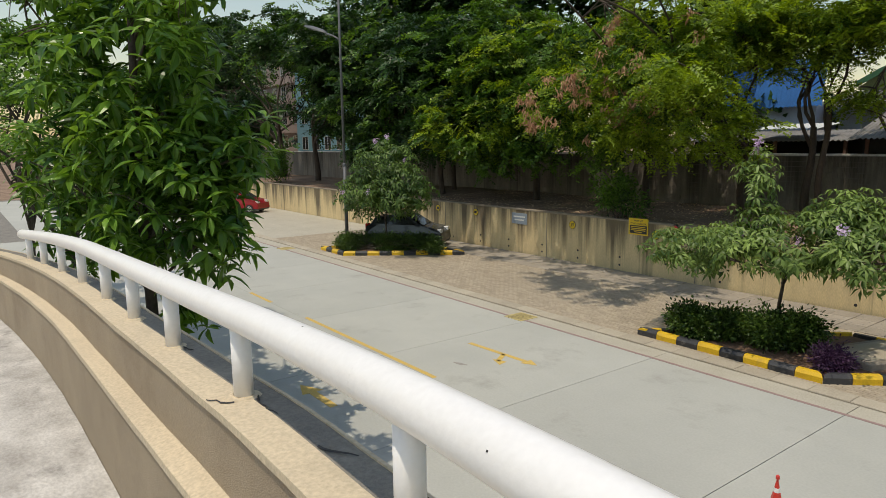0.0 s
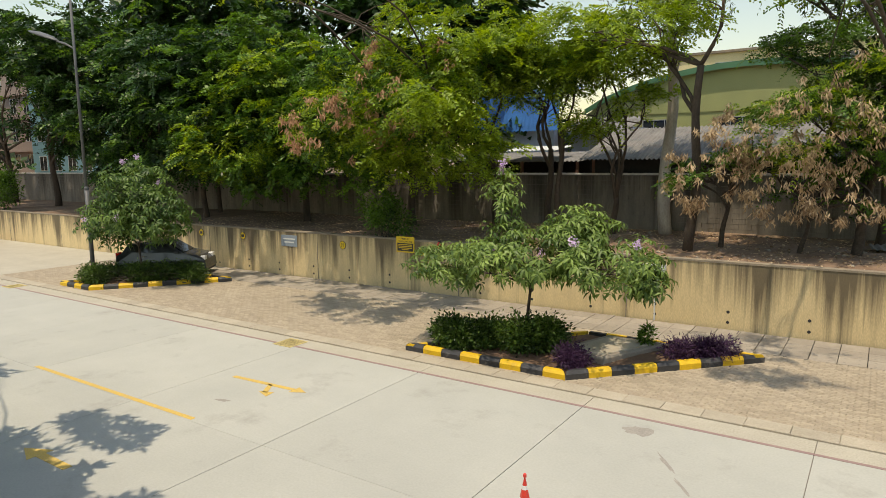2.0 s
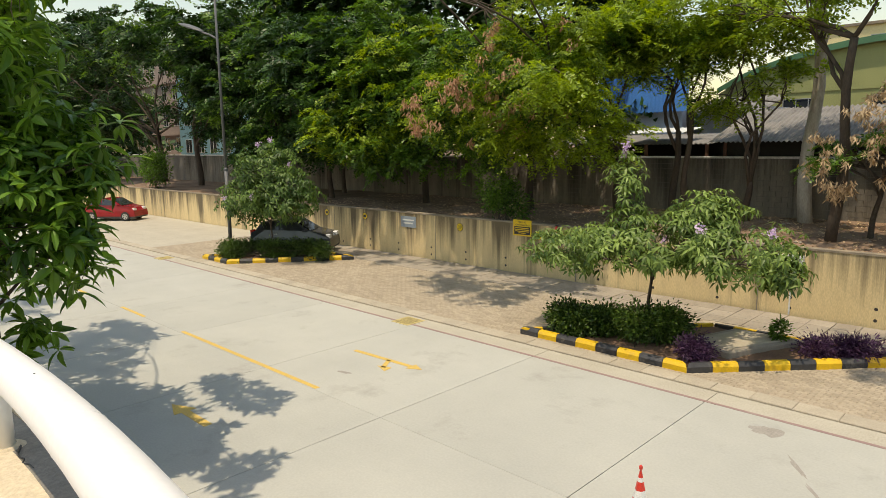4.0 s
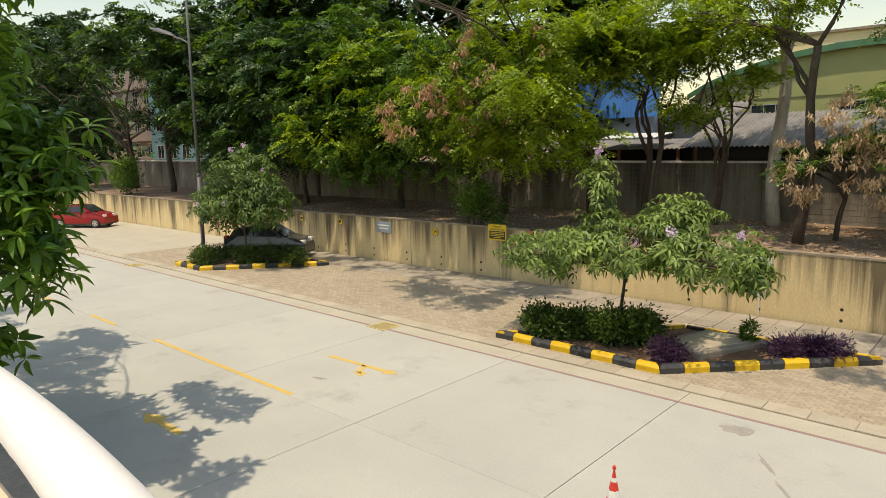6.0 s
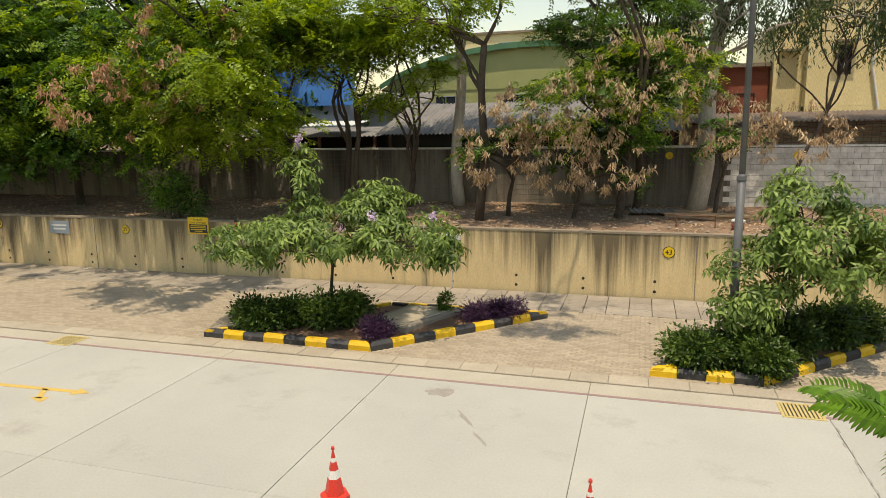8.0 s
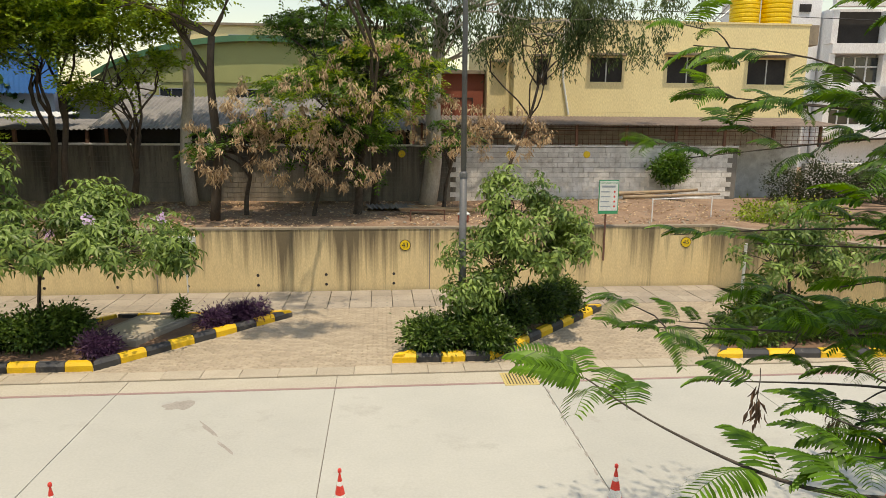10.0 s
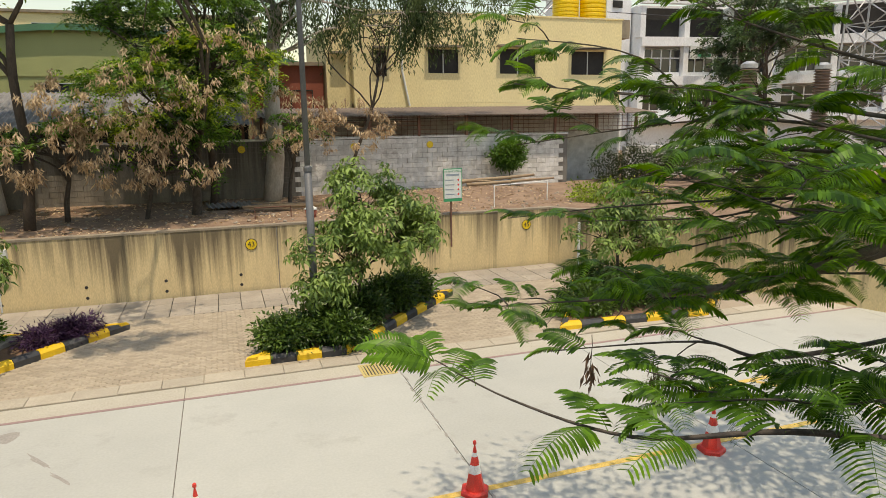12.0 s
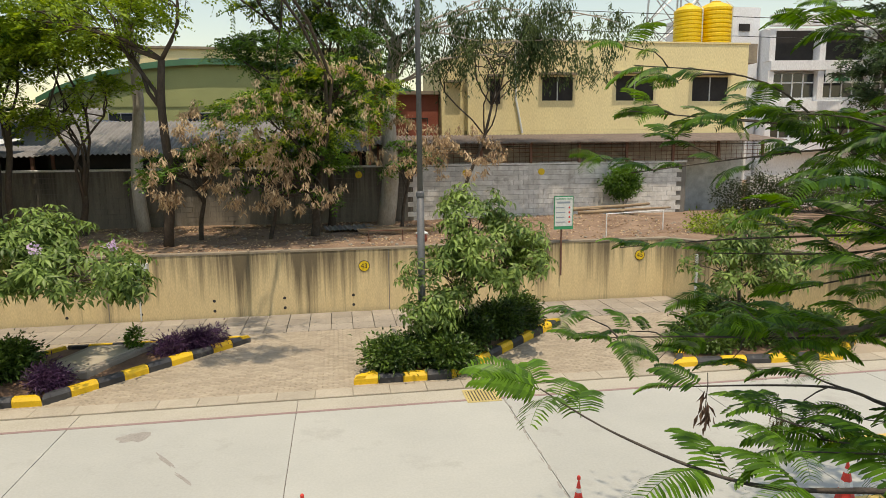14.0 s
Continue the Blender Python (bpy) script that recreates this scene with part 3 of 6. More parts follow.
    return geo.add(vs, [f[::-1] for f in fs])


retaining_wall = structure("wall_retaining", wall_run(Geo(), WALL_PLAN, 0.25, -0.3, WALL_TOP - 0.06), WALLMAT, "ochre concrete retaining wall with dark mould streaks")
part("coping", wall_run(Geo(), [(x, y - 0.015) for x, y in WALL_PLAN], 0.28, WALL_TOP - 0.057, WALL_TOP), COPING, retaining_wall, "weathered grey coping edge")
for x in (-47.5, -41, -34, -27, -19.95, -13.0, -6.9, 1.16):
    part("panel_joint", Geo().box((x - 0.012, WALL_Y - 0.006, 0.0), (x + 0.012, WALL_Y + 0.02, 1.86)), JOINT, retaining_wall)
for k in range(15):
    for z in (0.5, 0.2):
        if (k * 7 + int(z * 10)) % 9 == 4:
            continue
        x = 2.1 - 2.03 * k + 0.05 * math.sin(k * 3.1)
        g = Geo()
        n = 10
        ring = lambda r, y: [(x + r * math.cos(a), WALL_Y + y, z + r * math.sin(a)) for a in (2 * math.pi * i / n for i in range(n))]
        g.add(ring(0.045, 0.01) + ring(0.045, -0.004) + ring(0.034, -0.006), [(k2 * n + i, k2 * n + (i + 1) % n, (k2 + 1) * n + (i + 1) % n, (k2 + 1) * n + i) for k2 in (0, 1) for i in range(n)] + [tuple(range(2 * n, 3 * n))])
        part("weep_hole", g, SIGNK, retaining_wall)


def sheet(name, x0, x1, y0, y1, step, height, material, label):
    nx, ny = int((x1 - x0) / step), int((y1 - y0) / step)
    vs = [(x0 + i * (x1 - x0) / nx, y0 + j * (y1 - y0) / ny, height(x0 + i * (x1 - x0) / nx, y0 + j * (y1 - y0) / ny)) for j in range(ny + 1) for i in range(nx + 1)]
    fs = [(j * (nx + 1) + i, j * (nx + 1) + i + 1, (j + 1) * (nx + 1) + i + 1, (j + 1) * (nx + 1) + i) for j in range(ny) for i in range(nx)]
    return structure(name, Geo().add(vs, fs), material, label, True)


def terrace_z(x, y):
    z = 1.84 + 0.02 * (y - 17.3) + 0.07 * noise.noise(Vector((x * 0.4, y * 0.4, 0))) + 0.035 * noise.noise(Vector((x * 1.7, y * 1.7, 3)))
    z += 0.28 * math.exp(-((x - 9.5) ** 2 / 9 + (y - 21.8) ** 2 / 3))
    return z


sheet("terrace", -75, 6.5, 17.35, 24.6, 0.3, terrace_z, EARTH, "bare brown earth terrace with dry litter")
# the terrace goes on behind the bend of the wall
gb = Geo()
cols = 40
inner = [(6.5, 17.35), (10.2, 17.35), (11.2, 16.05), (12.75, 13.55), (14.0, 11.55), (14.9, 10.15), (15.6, 8.45), (19.2, 2.15), (24.2, -3.85)]
for i in range(len(inner) - 1):
    (xa, ya), (xb, yb) = inner[i], inner[i + 1]
    m = 8
    for s in range(m):
        for k in range(cols):
            def pt(u, w):
                x0, y0 = xa + (xb - xa) * u, ya + (yb - ya) * u
                far = Vector((6.5, 24.6)).lerp(Vector((60, 24.6)), min(1, ((i + u) / 6)))
                q = Vector((x0, y0)).lerp(far, w)
                return (q.x, q.y, terrace_z(q.x, q.y))
            gb.add([pt(s / m, k / cols), pt((s + 1) / m, k / cols), pt((s + 1) / m, (k + 1) / cols), pt(s / m, (k + 1) / cols)], [(0, 1, 2, 3)])
structure("terrace_bank", gb, EARTH, "earth bank behind the bend of the retaining wall", True)
structure("backland", Geo().box((-140, 24.9, -1), (140, 240, 1.7)), EARTH, "ground behind the boundary wall")

# the boundary wall of grey blocks at the terrace's back
BACK_Y, BACK_Z0, BACK_Z1 = 24.0, 1.7, 4.17
back_wall = structure("wall_boundary", Geo().box((-75, BACK_Y + 0.02, BACK_Z0), (14.6, BACK_Y + 0.3, BACK_Z1 - 0.03)), MORTAR, "old boundary wall of rough grey blocks")
part("wall_cap", Geo().box((-75, BACK_Y - 0.03, BACK_Z1 - 0.027), (14.6, BACK_Y + 0.34, BACK_Z1 + 0.05), 0.015), BLOCK, back_wall)

# ---- ramp, parapet and rail at the camera's side ----
def rail_xy(x):
    """The parapet bows outwards: it draws back downhill and towards the camera."""
    near = min(max(x + 3.0, 0.0), 2.6)
    return -1.947 - 0.04 * near ** 2 - 0.2 * max(x + 0.4, 0.0) - 0.0055 * min(x + 6.0, 0.0) ** 2


RAIL_RISE = ((-30.0, 2.2), (-14.0, 3.47), (-9.83, 3.815), (-7.79, 3.98), (-6.27, 4.085), (-4.83, 4.15), (-3.82, 4.195), (-2.86, 4.24), (-2.24, 4.276), (-1.54, 4.33), (-1.27, 4.352), (0.0, 4.45), (8.0, 5.0))


def rail_z(x):
    return float(np.interp([x - 0.3, x - 0.1, x + 0.1, x + 0.3], [a for a, _ in RAIL_RISE], [b for _, b in RAIL_RISE]).mean())


XS = [-24 + 0.2 * i for i in range(156)]


def strip(prof, material, name, parent=None, label="", smooth=False):
    """Sweeps a cross-section (offset across, height from the rail) along the parapet."""
    vs, n = [], len(prof)
    for x in XS:
        sl = (rail_xy(x + 0.05) - rail_xy(x - 0.05)) / 0.1
        nx, ny = -sl / math.hypot(1, sl), 1 / math.hypot(1, sl)
        for o, h in prof:
            wob = 0.004 * noise.noise(Vector((x * 2.3, o * 9, h * 5)))
            vs.append((x + nx * o, rail_xy(x) + ny * (o + wob), (rail_z(x) + h + wob) if h > -3 else -0.12))
    fs = [(i * n + j, (i + 1) * n + j, (i + 1) * n + (j + 1) % n, i * n + (j + 1) % n) for i in range(len(XS) - 1) for j in range(n)]
    fs += [tuple(range(n))[::-1], tuple(range((len(XS) - 1) * n, len(XS) * n))]
    g = Geo().add(vs, [f[::-1] for f in fs])
    if parent:
        return part(name, g, material, parent, label, smooth)
    return structure(name, g, material, label, smooth)


parapet = strip([(-0.112, -0.32), (-0.112, -0.64), (-0.198, -0.655), (-0.198, -1.3), (-0.198, -3.5), (0.115, -3.5), (0.115, -0.32)], PLASTER, "wall_parapet", None, "beige pebble-dashed parapet of a curved ramp")
strip([(-0.122, -0.306), (-0.122, -0.335), (0.012, -0.335), (0.012, -0.302)], LEDGE, "inner_edge", parapet, "cream painted edge of the parapet top")
# strip below the rail, darkened to paint its shadow
strip([(0.012, -0.306), (0.012, -0.335), (0.112, -0.335), (0.112, -0.306)], RAIL_SHADE, "rail_shade_strip", parapet, "weathered mortar on the parapet top with the rail's shadow painted in")
strip([(0.112, -0.299), (0.112, -0.345), (0.124, -0.345), (0.124, -0.299)], LEDGE, "outer_edge", parapet)
strip([(-0.208, -0.632), (-0.208, -0.67), (-0.109, -0.66), (-0.109, -0.612)], LEDGE, "ledge", parapet, "cream painted ledge along the parapet")
strip([(-0.202, -1.25), (-6.5, -1.25), (-6.5, -1.6), (-0.202, -1.6)], RAMPMAT, "ramp_floor", None, "worn grey concrete ramp with pale patches")

railing = thing("railing", "white painted steel pipe handrail on short posts along the parapet", "railing")
g = Geo()
g.tube([(x, rail_xy(x), rail_z(x)) for x in XS if -10.5 < x < 5], 0.058, 24)
part("top_rail", g, WHITE, railing, smooth=True)
for x in (2.0, 1.05, 0.1, -0.8, -1.72, -2.9, -3.84, -4.67, -5.49, -6.5, -7.6, -8.8, -9.9):
    z = rail_z(x)
    post = part("post", Geo().lathe([(0.036, -0.31), (0.036, -0.03)], 16, (x, rail_xy(x), z)), WHITE, railing, smooth=True)
    foot = Geo()
    ring = [0.05 + 0.014 * noise.noise(Vector((k * 1.7, x * 3, 0))) for k in range(14)]
    foot.add([(x + r * q * math.cos(k * math.pi / 7), rail_xy(x) + r * q * math.sin(k * math.pi / 7), z + h) for q, h in ((1.25, -0.306), (1.0, -0.296), (0.7, -0.292)) for k, r in enumerate(ring)],
             [(a * 14 + k, a * 14 + (k + 1) % 14, a * 14 + 14 + (k + 1) % 14, a * 14 + 14 + k) for a in (0, 1) for k in range(14)])
    part("mortar_foot", foot, LEDGE, post)
for x in (-3.78, -1.9, 0.2):
    part("weld_collar", Geo().tube([(x - 0.005, rail_xy(x), rail_z(x)), (x + 0.005, rail_xy(x), rail_z(x))], 0.0588, 24), WHITE, railing)
for x, a in ((-2.32, 1.25), (-1.36, 2.3)):
    q = Vector((x, rail_xy(x) - 0.0585 * math.sin(a - 1.2), rail_z(x) + 0.0585 * math.cos(a - 1.2)))
    part("chip", Geo().lathe([(0.003, -0.002), (0.002, 0.001)], 7, q), SIGNK, railing, "dark chip in the paint")
# cracks that run out from a post's foot
for k, (x, o, steps, ang) in enumerate(((-2.9, -0.03, 7, 2.75), (-2.9, 0.03, 9, 0.35), (-2.86, -0.05, 6, -1.9), (-3.84, 0.03, 5, 0.5), (-2.3, 0.02, 6, 0.8))):
    r = np.random.default_rng(300 + k)
    cx, co = x, o
    crack = Geo()
    line = []
    for i in range(steps):
        line.append((cx, rail_xy(cx) + co, rail_z(cx) - 0.302))
        a2 = ang + r.normal() * 0.5
        cx, co = cx + 0.035 * math.cos(a2), max(-0.118, min(0.108, co + 0.022 * math.sin(a2)))
    crack.tube(line, [0.0045 - 0.003 * i / steps for i in range(steps)], 4)
    part("crack", crack, SIGNK, parapet, "dark crack in the mortar")

# ---- islands: kerbs, soil ----
ISLANDS = [
    [(-28.1, 10.72), (-25.9, 10.70), (-22.6, 14.85), (-24.8, 14.85)],
    [(-10.52, 10.72), (-6.1, 10.70), (-2.62, 14.35), (-7.0, 14.35)],
    [(-0.1, 10.72), (1.98, 10.70), (5.68, 14.4), (3.6, 14.4)],
    [(6.9, 10.45), (10.9, 10.2), (12.4, 11.5), (9.4, 14.3)],
]


def kerb_island(plan, label, first):
    isl = thing("kerb_island", label, "kerb", "planted kerb islands")
    P = [Vector(p) for p in plan]
    n = len(P)
    colour = first
    for i in range(n):
        a, b = P[i], P[(i + 1) % n]
        d = (b - a).normalized()
        nrm = Vector((-d.y, d.x))
        L = (b - a).length
        k = max(2, round(L / 0.55))
        for s in range(k):
            u0, u1 = L * s / k + 0.006, L * (s + 1) / k - 0.006
            e0 = 0.17 if s == 0 else 0.0
            e1 = 0.17 if s == k - 1 else 0.0
            # cross-section: upright face, chamfer, flat top
            prof = [(0.0, -0.04), (0.0, 0.13), (0.05, 0.2), (0.17, 0.2), (0.17, -0.04)]
            vs = []
            for u, e in ((u0, e0), (u1, -e1)):
                for o, z in prof:
                    q = a + d * (u + (e * o / 0.17 if e else 0)) + nrm * o
                    vs.append((q.x, q.y, z + 0.006 * math.sin(s * 5 + i)))
            m = len(prof)
            fs = [tuple(range(m)), tuple(range(2 * m - 1, m - 1, -1))] + [(j, m + j, m + (j + 1) % m, (j + 1) % m) for j in range(m)]
            part("kerb_block", Geo().add(vs, fs), KYEL if colour else KBLK, isl, "yellow kerb block" if colour else "black kerb block")
            colour = not colour
    c = sum(P, Vector((0, 0))) / n
    Q = [p + (c - p).normalized() * 0.2 for p in P]
    vs, fs, R = [], [], 12
    for j in range(R + 1):
        for i in range(R + 1):
            u, w = i / R, j / R
            q = (Q[0].lerp(Q[1], u)).lerp(Q[3].lerp(Q[2], u), w)
            vs.append((q.x, q.y, 0.12 + 0.1 * math.sin(math.pi * u) * math.sin(math.pi * w) + 0.03 * noise.noise(Vector((q.x * 2, q.y * 2, 0)))))
    fs = [(j * (R + 1) + i, j * (R + 1) + i + 1, (j + 1) * (R + 1) + i + 1, (j + 1) * (R + 1) + i) for j in range(R) for i in range(R)]
    part("soil", Geo().add(vs, fs), SOIL, isl, "dark red-brown planting soil", True)
    return isl


kerb_island(ISLANDS[0], "yellow and black kerb round a hedge and a small tree", True)
kerb_island(ISLANDS[1], "yellow and black kerb round shrubs, purple plants and a slab", False)
kerb_island(ISLANDS[2], "yellow and black kerb round dark shrubs and a lamp pole", True)
kerb_island(ISLANDS[3], "yellow and black kerb round shrubs beneath feathery branches", True)


# ---- trees on the terrace and behind the boundary wall ----
BG = "trees on the terrace"
FINE = (0.24, 0.085)
PODS = ("dry_pod_spray", 105, 24, 0.12, (0.25, 0.045), L_POD, "bunches of tan dry seed pods", 1.3)


def low_tree(label, x, y, r0, ells, clumps, lmat, leaf=FINE, per=32, spread=0.36, extra=(), fork=4.4, bark=None, limbs=10):
    if clumps < 200:
        return tree(label, (x, y, 1.85), (x + 0.3, y - 0.4, fork), r0, ells, clumps, per, leaf, spread, lmat, bark or BARK, BG, limbs=limbs, extra=extra)
    # outer layer in a lighter leaf colour, painting sunlit highlights on the crown
    lit_layer = ("young_foliage", max(12, clumps // (9 if lmat is L_DARK else 4)), 28, spread, leaf, L_MID if lmat is L_DARK else L_LIME, "lighter green leaves painting sunlit highlights on the crown", 0.0)
    return tree(label, (x, y, 1.85), (x + 0.3, y - 0.4, fork), r0, ells, clumps, per, leaf, spread, lmat, bark or BARK, BG, limbs=limbs, extra=[*extra, lit_layer])


low_tree("tall dark-leaved tree on the earth terrace", -59, 22.5, 0.28, [(-58, 20, 13.8, 7, 5, 2.6), (-70, 21, 10.5, 5, 5, 4), (-52, 21, 13.2, 6, 4, 2.8), (-63, 20.5, 6.8, 2.6, 2.5, 2.4), (-51.5, 20.5, 8.0, 1.8, 2.0, 1.6)], 900, L_DARK, (0.42, 0.18), 34, 0.6, fork=6)
low_tree("branching dark tree with a feathery crown", -50, 21.5, 0.25, [(-46, 19.5, 12.4, 5, 4.0, 2.4), (-42.5, 21, 11.0, 4.2, 4, 4), (-46.0, 20.6, 6.9, 1.9, 1.6, 1.4)], 800, L_DARK, (0.4, 0.17), 34, 0.55, fork=6)
low_tree("dark tree with dense deep green leaves", -38.5, 21.5, 0.22, [(-37.5, 20.0, 7.6, 4.2, 3.6, 2.8), (-34.5, 21.5, 10, 4.8, 4, 3.8), (-41, 21, 9.5, 3.5, 4, 3.4), (-36, 18.8, 4.9, 2.6, 1.3, 1.0), (-40, 19.5, 5.2, 2.4, 1.5, 1.2), (-37, 23.2, 8, 4, 1.5, 1.4)], 1120, L_DARK, (0.34, 0.14), 34, 0.5)
low_tree("dark tree with low spreading branches", -31.4, 20.3, 0.17, [(-31, 18.9, 6.3, 3.8, 2.9, 1.9), (-28.5, 19.8, 8.6, 4.4, 3.5, 3.2), (-31.5, 20.5, 9.5, 4, 3.5, 3), (-29, 18.4, 4.7, 2.2, 1.2, 0.9), (-32.5, 18.8, 4.9, 2.0, 1.2, 0.9), (-29.5, 23.0, 7.4, 4.2, 1.5, 1.2)], 1180, L_DARK, (0.32, 0.13), 34, 0.45)
low_tree("slender dark tree by the boundary wall", -33.2, 22.6, 0.14, [(-34, 22.0, 8.2, 4, 2.4, 3.6)], 550, L_DARK, (0.32, 0.13), 34, 0.45)
low_tree("tree with fern-like mid green foliage", -24.4, 21.0, 0.19, [(-25.6, 18.2, 5.9, 2.6, 2.2, 1.5), (-23.2, 19.5, 7.6, 3.8, 3.0, 2.5), (-26.5, 20.5, 9.2, 3.8, 3, 2.8), (-22.5, 19.0, 5.6, 2.0, 1.6, 1.1), (-24.5, 18.0, 4.5, 2.2, 1.1, 0.8), (-21, 18.3, 4.6, 1.6, 1.0, 0.7), (-23.5, 22.8, 7.0, 4.2, 1.5, 1.2)], 1500, L_MID, (0.29, 0.115), 34, 0.38)
low_tree("tree hung with reddish-brown dry seed pods", -18.3, 21.6, 0.2, [(-17.8, 17.6, 6.3, 2.4, 2.4, 1.5), (-15.3, 18.0, 7.3, 2.8, 2.6, 1.9), (-19.5, 19.4, 8.2, 3.2, 2.6, 2.2), (-18.6, 18.0, 4.8, 1.9, 1.1, 0.8), (-16.2, 17.6, 4.6, 1.6, 1.0, 0.8), (-18.2, 22.6, 6.8, 2.4, 1.5, 1.1)], 1150, L_MID, extra=[("dry_pod_spray", 100, 26, 0.16, (0.28, 0.055), L_RPOD, "bunches of reddish dry seed pods", 1.1)])
# last three lobes are unseen, added to throw leaf shadow on the bays
low_tree("lime-green tree arching over the wall", -14.2, 22.0, 0.16, [(-14.3, 17.6, 5.5, 2.1, 2.4, 1.2), (-13.0, 18.6, 8.5, 2.0, 2.4, 0.9), (-14.8, 19.4, 9.2, 3.4, 2.8, 2.2), (-13.0, 15.6, 7.2, 2.0, 1.6, 0.8), (-12.9, 18.2, 4.8, 1.2, 1.0, 0.5), (-14.2, 11.6, 10.6, 2.9, 1.2, 0.45), (-18.5, 12.4, 11.4, 2.6, 1.0, 0.4), (-23.5, 13.4, 12.4, 3.0, 1.2, 0.4)], 1250, L_LIME)
low_tree("light green tree with a forked dark trunk", -9.2, 22.2, 0.15, [(-9.0, 21.2, 9.4, 2.6, 2.0, 1.1), (-9.0, 21.0, 6.5, 1.3, 1.2, 0.6), (-9.0, 20.6, 7.9, 1.6, 1.2, 0.5), (-7.7, 20.8, 6.9, 0.9, 1.0, 0.4)], 420, L_LIME, fork=3.4, limbs=5)
low_tree("light green tree on a slim dark trunk", -11.9, 22.2, 0.16, [(-12.2, 21.6, 9.4, 2.4, 2.0, 1.2), (-11.6, 21.3, 7.4, 1.7, 1.4, 0.6), (-12.6, 21.0, 8.0, 1.4, 1.4, 0.6)], 330, L_LIME, fork=5.2, limbs=4)
low_tree("slim dark trunk with sparse leaves", -11.2, 21.7, 0.13, [(-10.8, 21.2, 8.6, 1.6, 1.3, 0.8)], 110, L_MID, fork=5.8, limbs=3)
low_tree("tall black-trunked tree with an airy bright crown", -5.7, 19.4, 0.17, [(-7.0, 19.4, 9.2, 2.0, 1.8, 0.8), (-4.2, 19.6, 10.8, 2.0, 1.8, 1.0), (-9.0, 19.8, 8.6, 1.8, 1.6, 0.7)], 300, L_LIME, per=28, fork=7.6, limbs=6)
low_tree("small tree laden with tan dry seed pods", -4.9, 20.4, 0.09, [(-5.0, 19.3, 4.5, 1.2, 1.0, 1.2), (-3.9, 19.8, 5.6, 1.3, 1.2, 0.9)], 70, L_MID, per=24, spread=0.25, extra=[PODS], fork=3.6, bark=TWIG)
# last two lobes, out of view, are added to dapple pavers and flags
low_tree("leaning tree with pale green leaves and dry pods", -1.15, 20.3, 0.16, [(-2.4, 19.6, 5.8, 2.0, 1.6, 1.2), (-0.4, 20.0, 6.6, 2.0, 1.6, 1.3), (-2.6, 20.6, 7.6, 2.0, 1.6, 1.3), (-0.6, 21, 8.6, 1.8, 1.5, 1.2), (-1.4, 20.4, 4.9, 1.6, 1.2, 0.7), (-2.2, 12.5, 12.4, 4.0, 0.9, 0.35), (-2.0, 10.4, 12.6, 2.6, 0.5, 0.3)], 950, L_MID, leaf=(0.18, 0.065), per=28, spread=0.3, extra=[("dry_pod_spray", 110, 18, 0.12, (0.24, 0.045), L_POD, "bunches of tan dry seed pods", 1.3)], fork=4.2, bark=TWIG)
low_tree("thin tree with mostly bare twigs and seed pods", -2.6, 20.2, 0.08, [(-3, 19.7, 4.2, 1.3, 1.0, 1.2), (-1.4, 19.6, 3.9, 1.2, 0.8, 0.9)], 40, L_MID, per=18, spread=0.22, extra=[PODS], fork=3.3, bark=TWIG)
low_tree("thin grey tree with dry pods at the wall", 2.0, 21.8, 0.08, [(2.0, 21.3, 5.0, 1.6, 1.2, 1.0), (4.1, 21.6, 4.8, 1.5, 1.1, 0.9)], 80, L_MID, per=20, spread=0.25, extra=[PODS], fork=3.9, bark=TWIG)
low_tree("dark leafy tree rising above the sheds", -0.6, 22.7, 0.15, [(-1.2, 22.4, 9.9, 1.7, 1.5, 1.2), (0.2, 22.3, 11.8, 2.6, 2.0, 1.6), (-4.5, 21.8, 13.2, 3.4, 2.2, 1.2), (1.2, 22.8, 8.0, 1.2, 0.9, 0.9)], 520, L_MID, fork=6.5, limbs=9)
tree("leafy slender tree leaning before the cream building", (4.4, 23.4, 1.9), (5.8, 23.2, 6.5), 0.08, [(6, 23, 8.8, 2.4, 1.3, 1.5), (4.2, 23.2, 9.3, 2.0, 1.4, 1.5), (7.6, 23, 9.6, 1.8, 1.2, 1.2)], 120, 40, (0.22, 0.045), 0.3, L_EUC, TWIG, BG, sag=0.8, limbs=7)
tree("tall eucalyptus with peeling pale bark", (1.5, 23.2, 1.9), (2.1, 23.1, 9.0), 0.36, [(3.5, 22.4, 9.6, 2.4, 1.6, 1.8), (6.8, 22.6, 10.0, 2.6, 1.6, 1.8), (0.2, 22.4, 10.5, 2.6, 2, 2.4), (9.2, 22.7, 8.9, 1.7, 0.8, 1.2), (10.9, 22.7, 9.6, 1.2, 0.8, 0.9), (-1.5, 22.5, 11.5, 2, 1.6, 2), (7.5, 22.6, 8.4, 1.3, 0.8, 1.0)], 760, 40, (0.24, 0.045), 0.3, L_EUC, BARK2, BG, limbs=18, sag=1.5, flat=1.5)
tree("grey smooth-barked eucalyptus trunk with a high crown", (-7.4, 23.1, 1.9), (-7.5, 23.2, 9.5), 0.25, [(-7.5, 23, 12, 2.8, 2.2, 1.8)], 220, 30, (0.25, 0.045), 0.3, L_EUC, BARK2, BG, sag=1.3)
tree("bushy tree behind the shed roofs", (-3, 27.5, 1.7), (-3, 27.5, 5), 0.2, [(-0.6, 26.8, 7.2, 1.6, 1.6, 0.9), (1.2, 27, 8.6, 1.8, 1.6, 1.2)], 130, 32, FINE, 0.38, L_MID, BARK, "trees behind the wall")
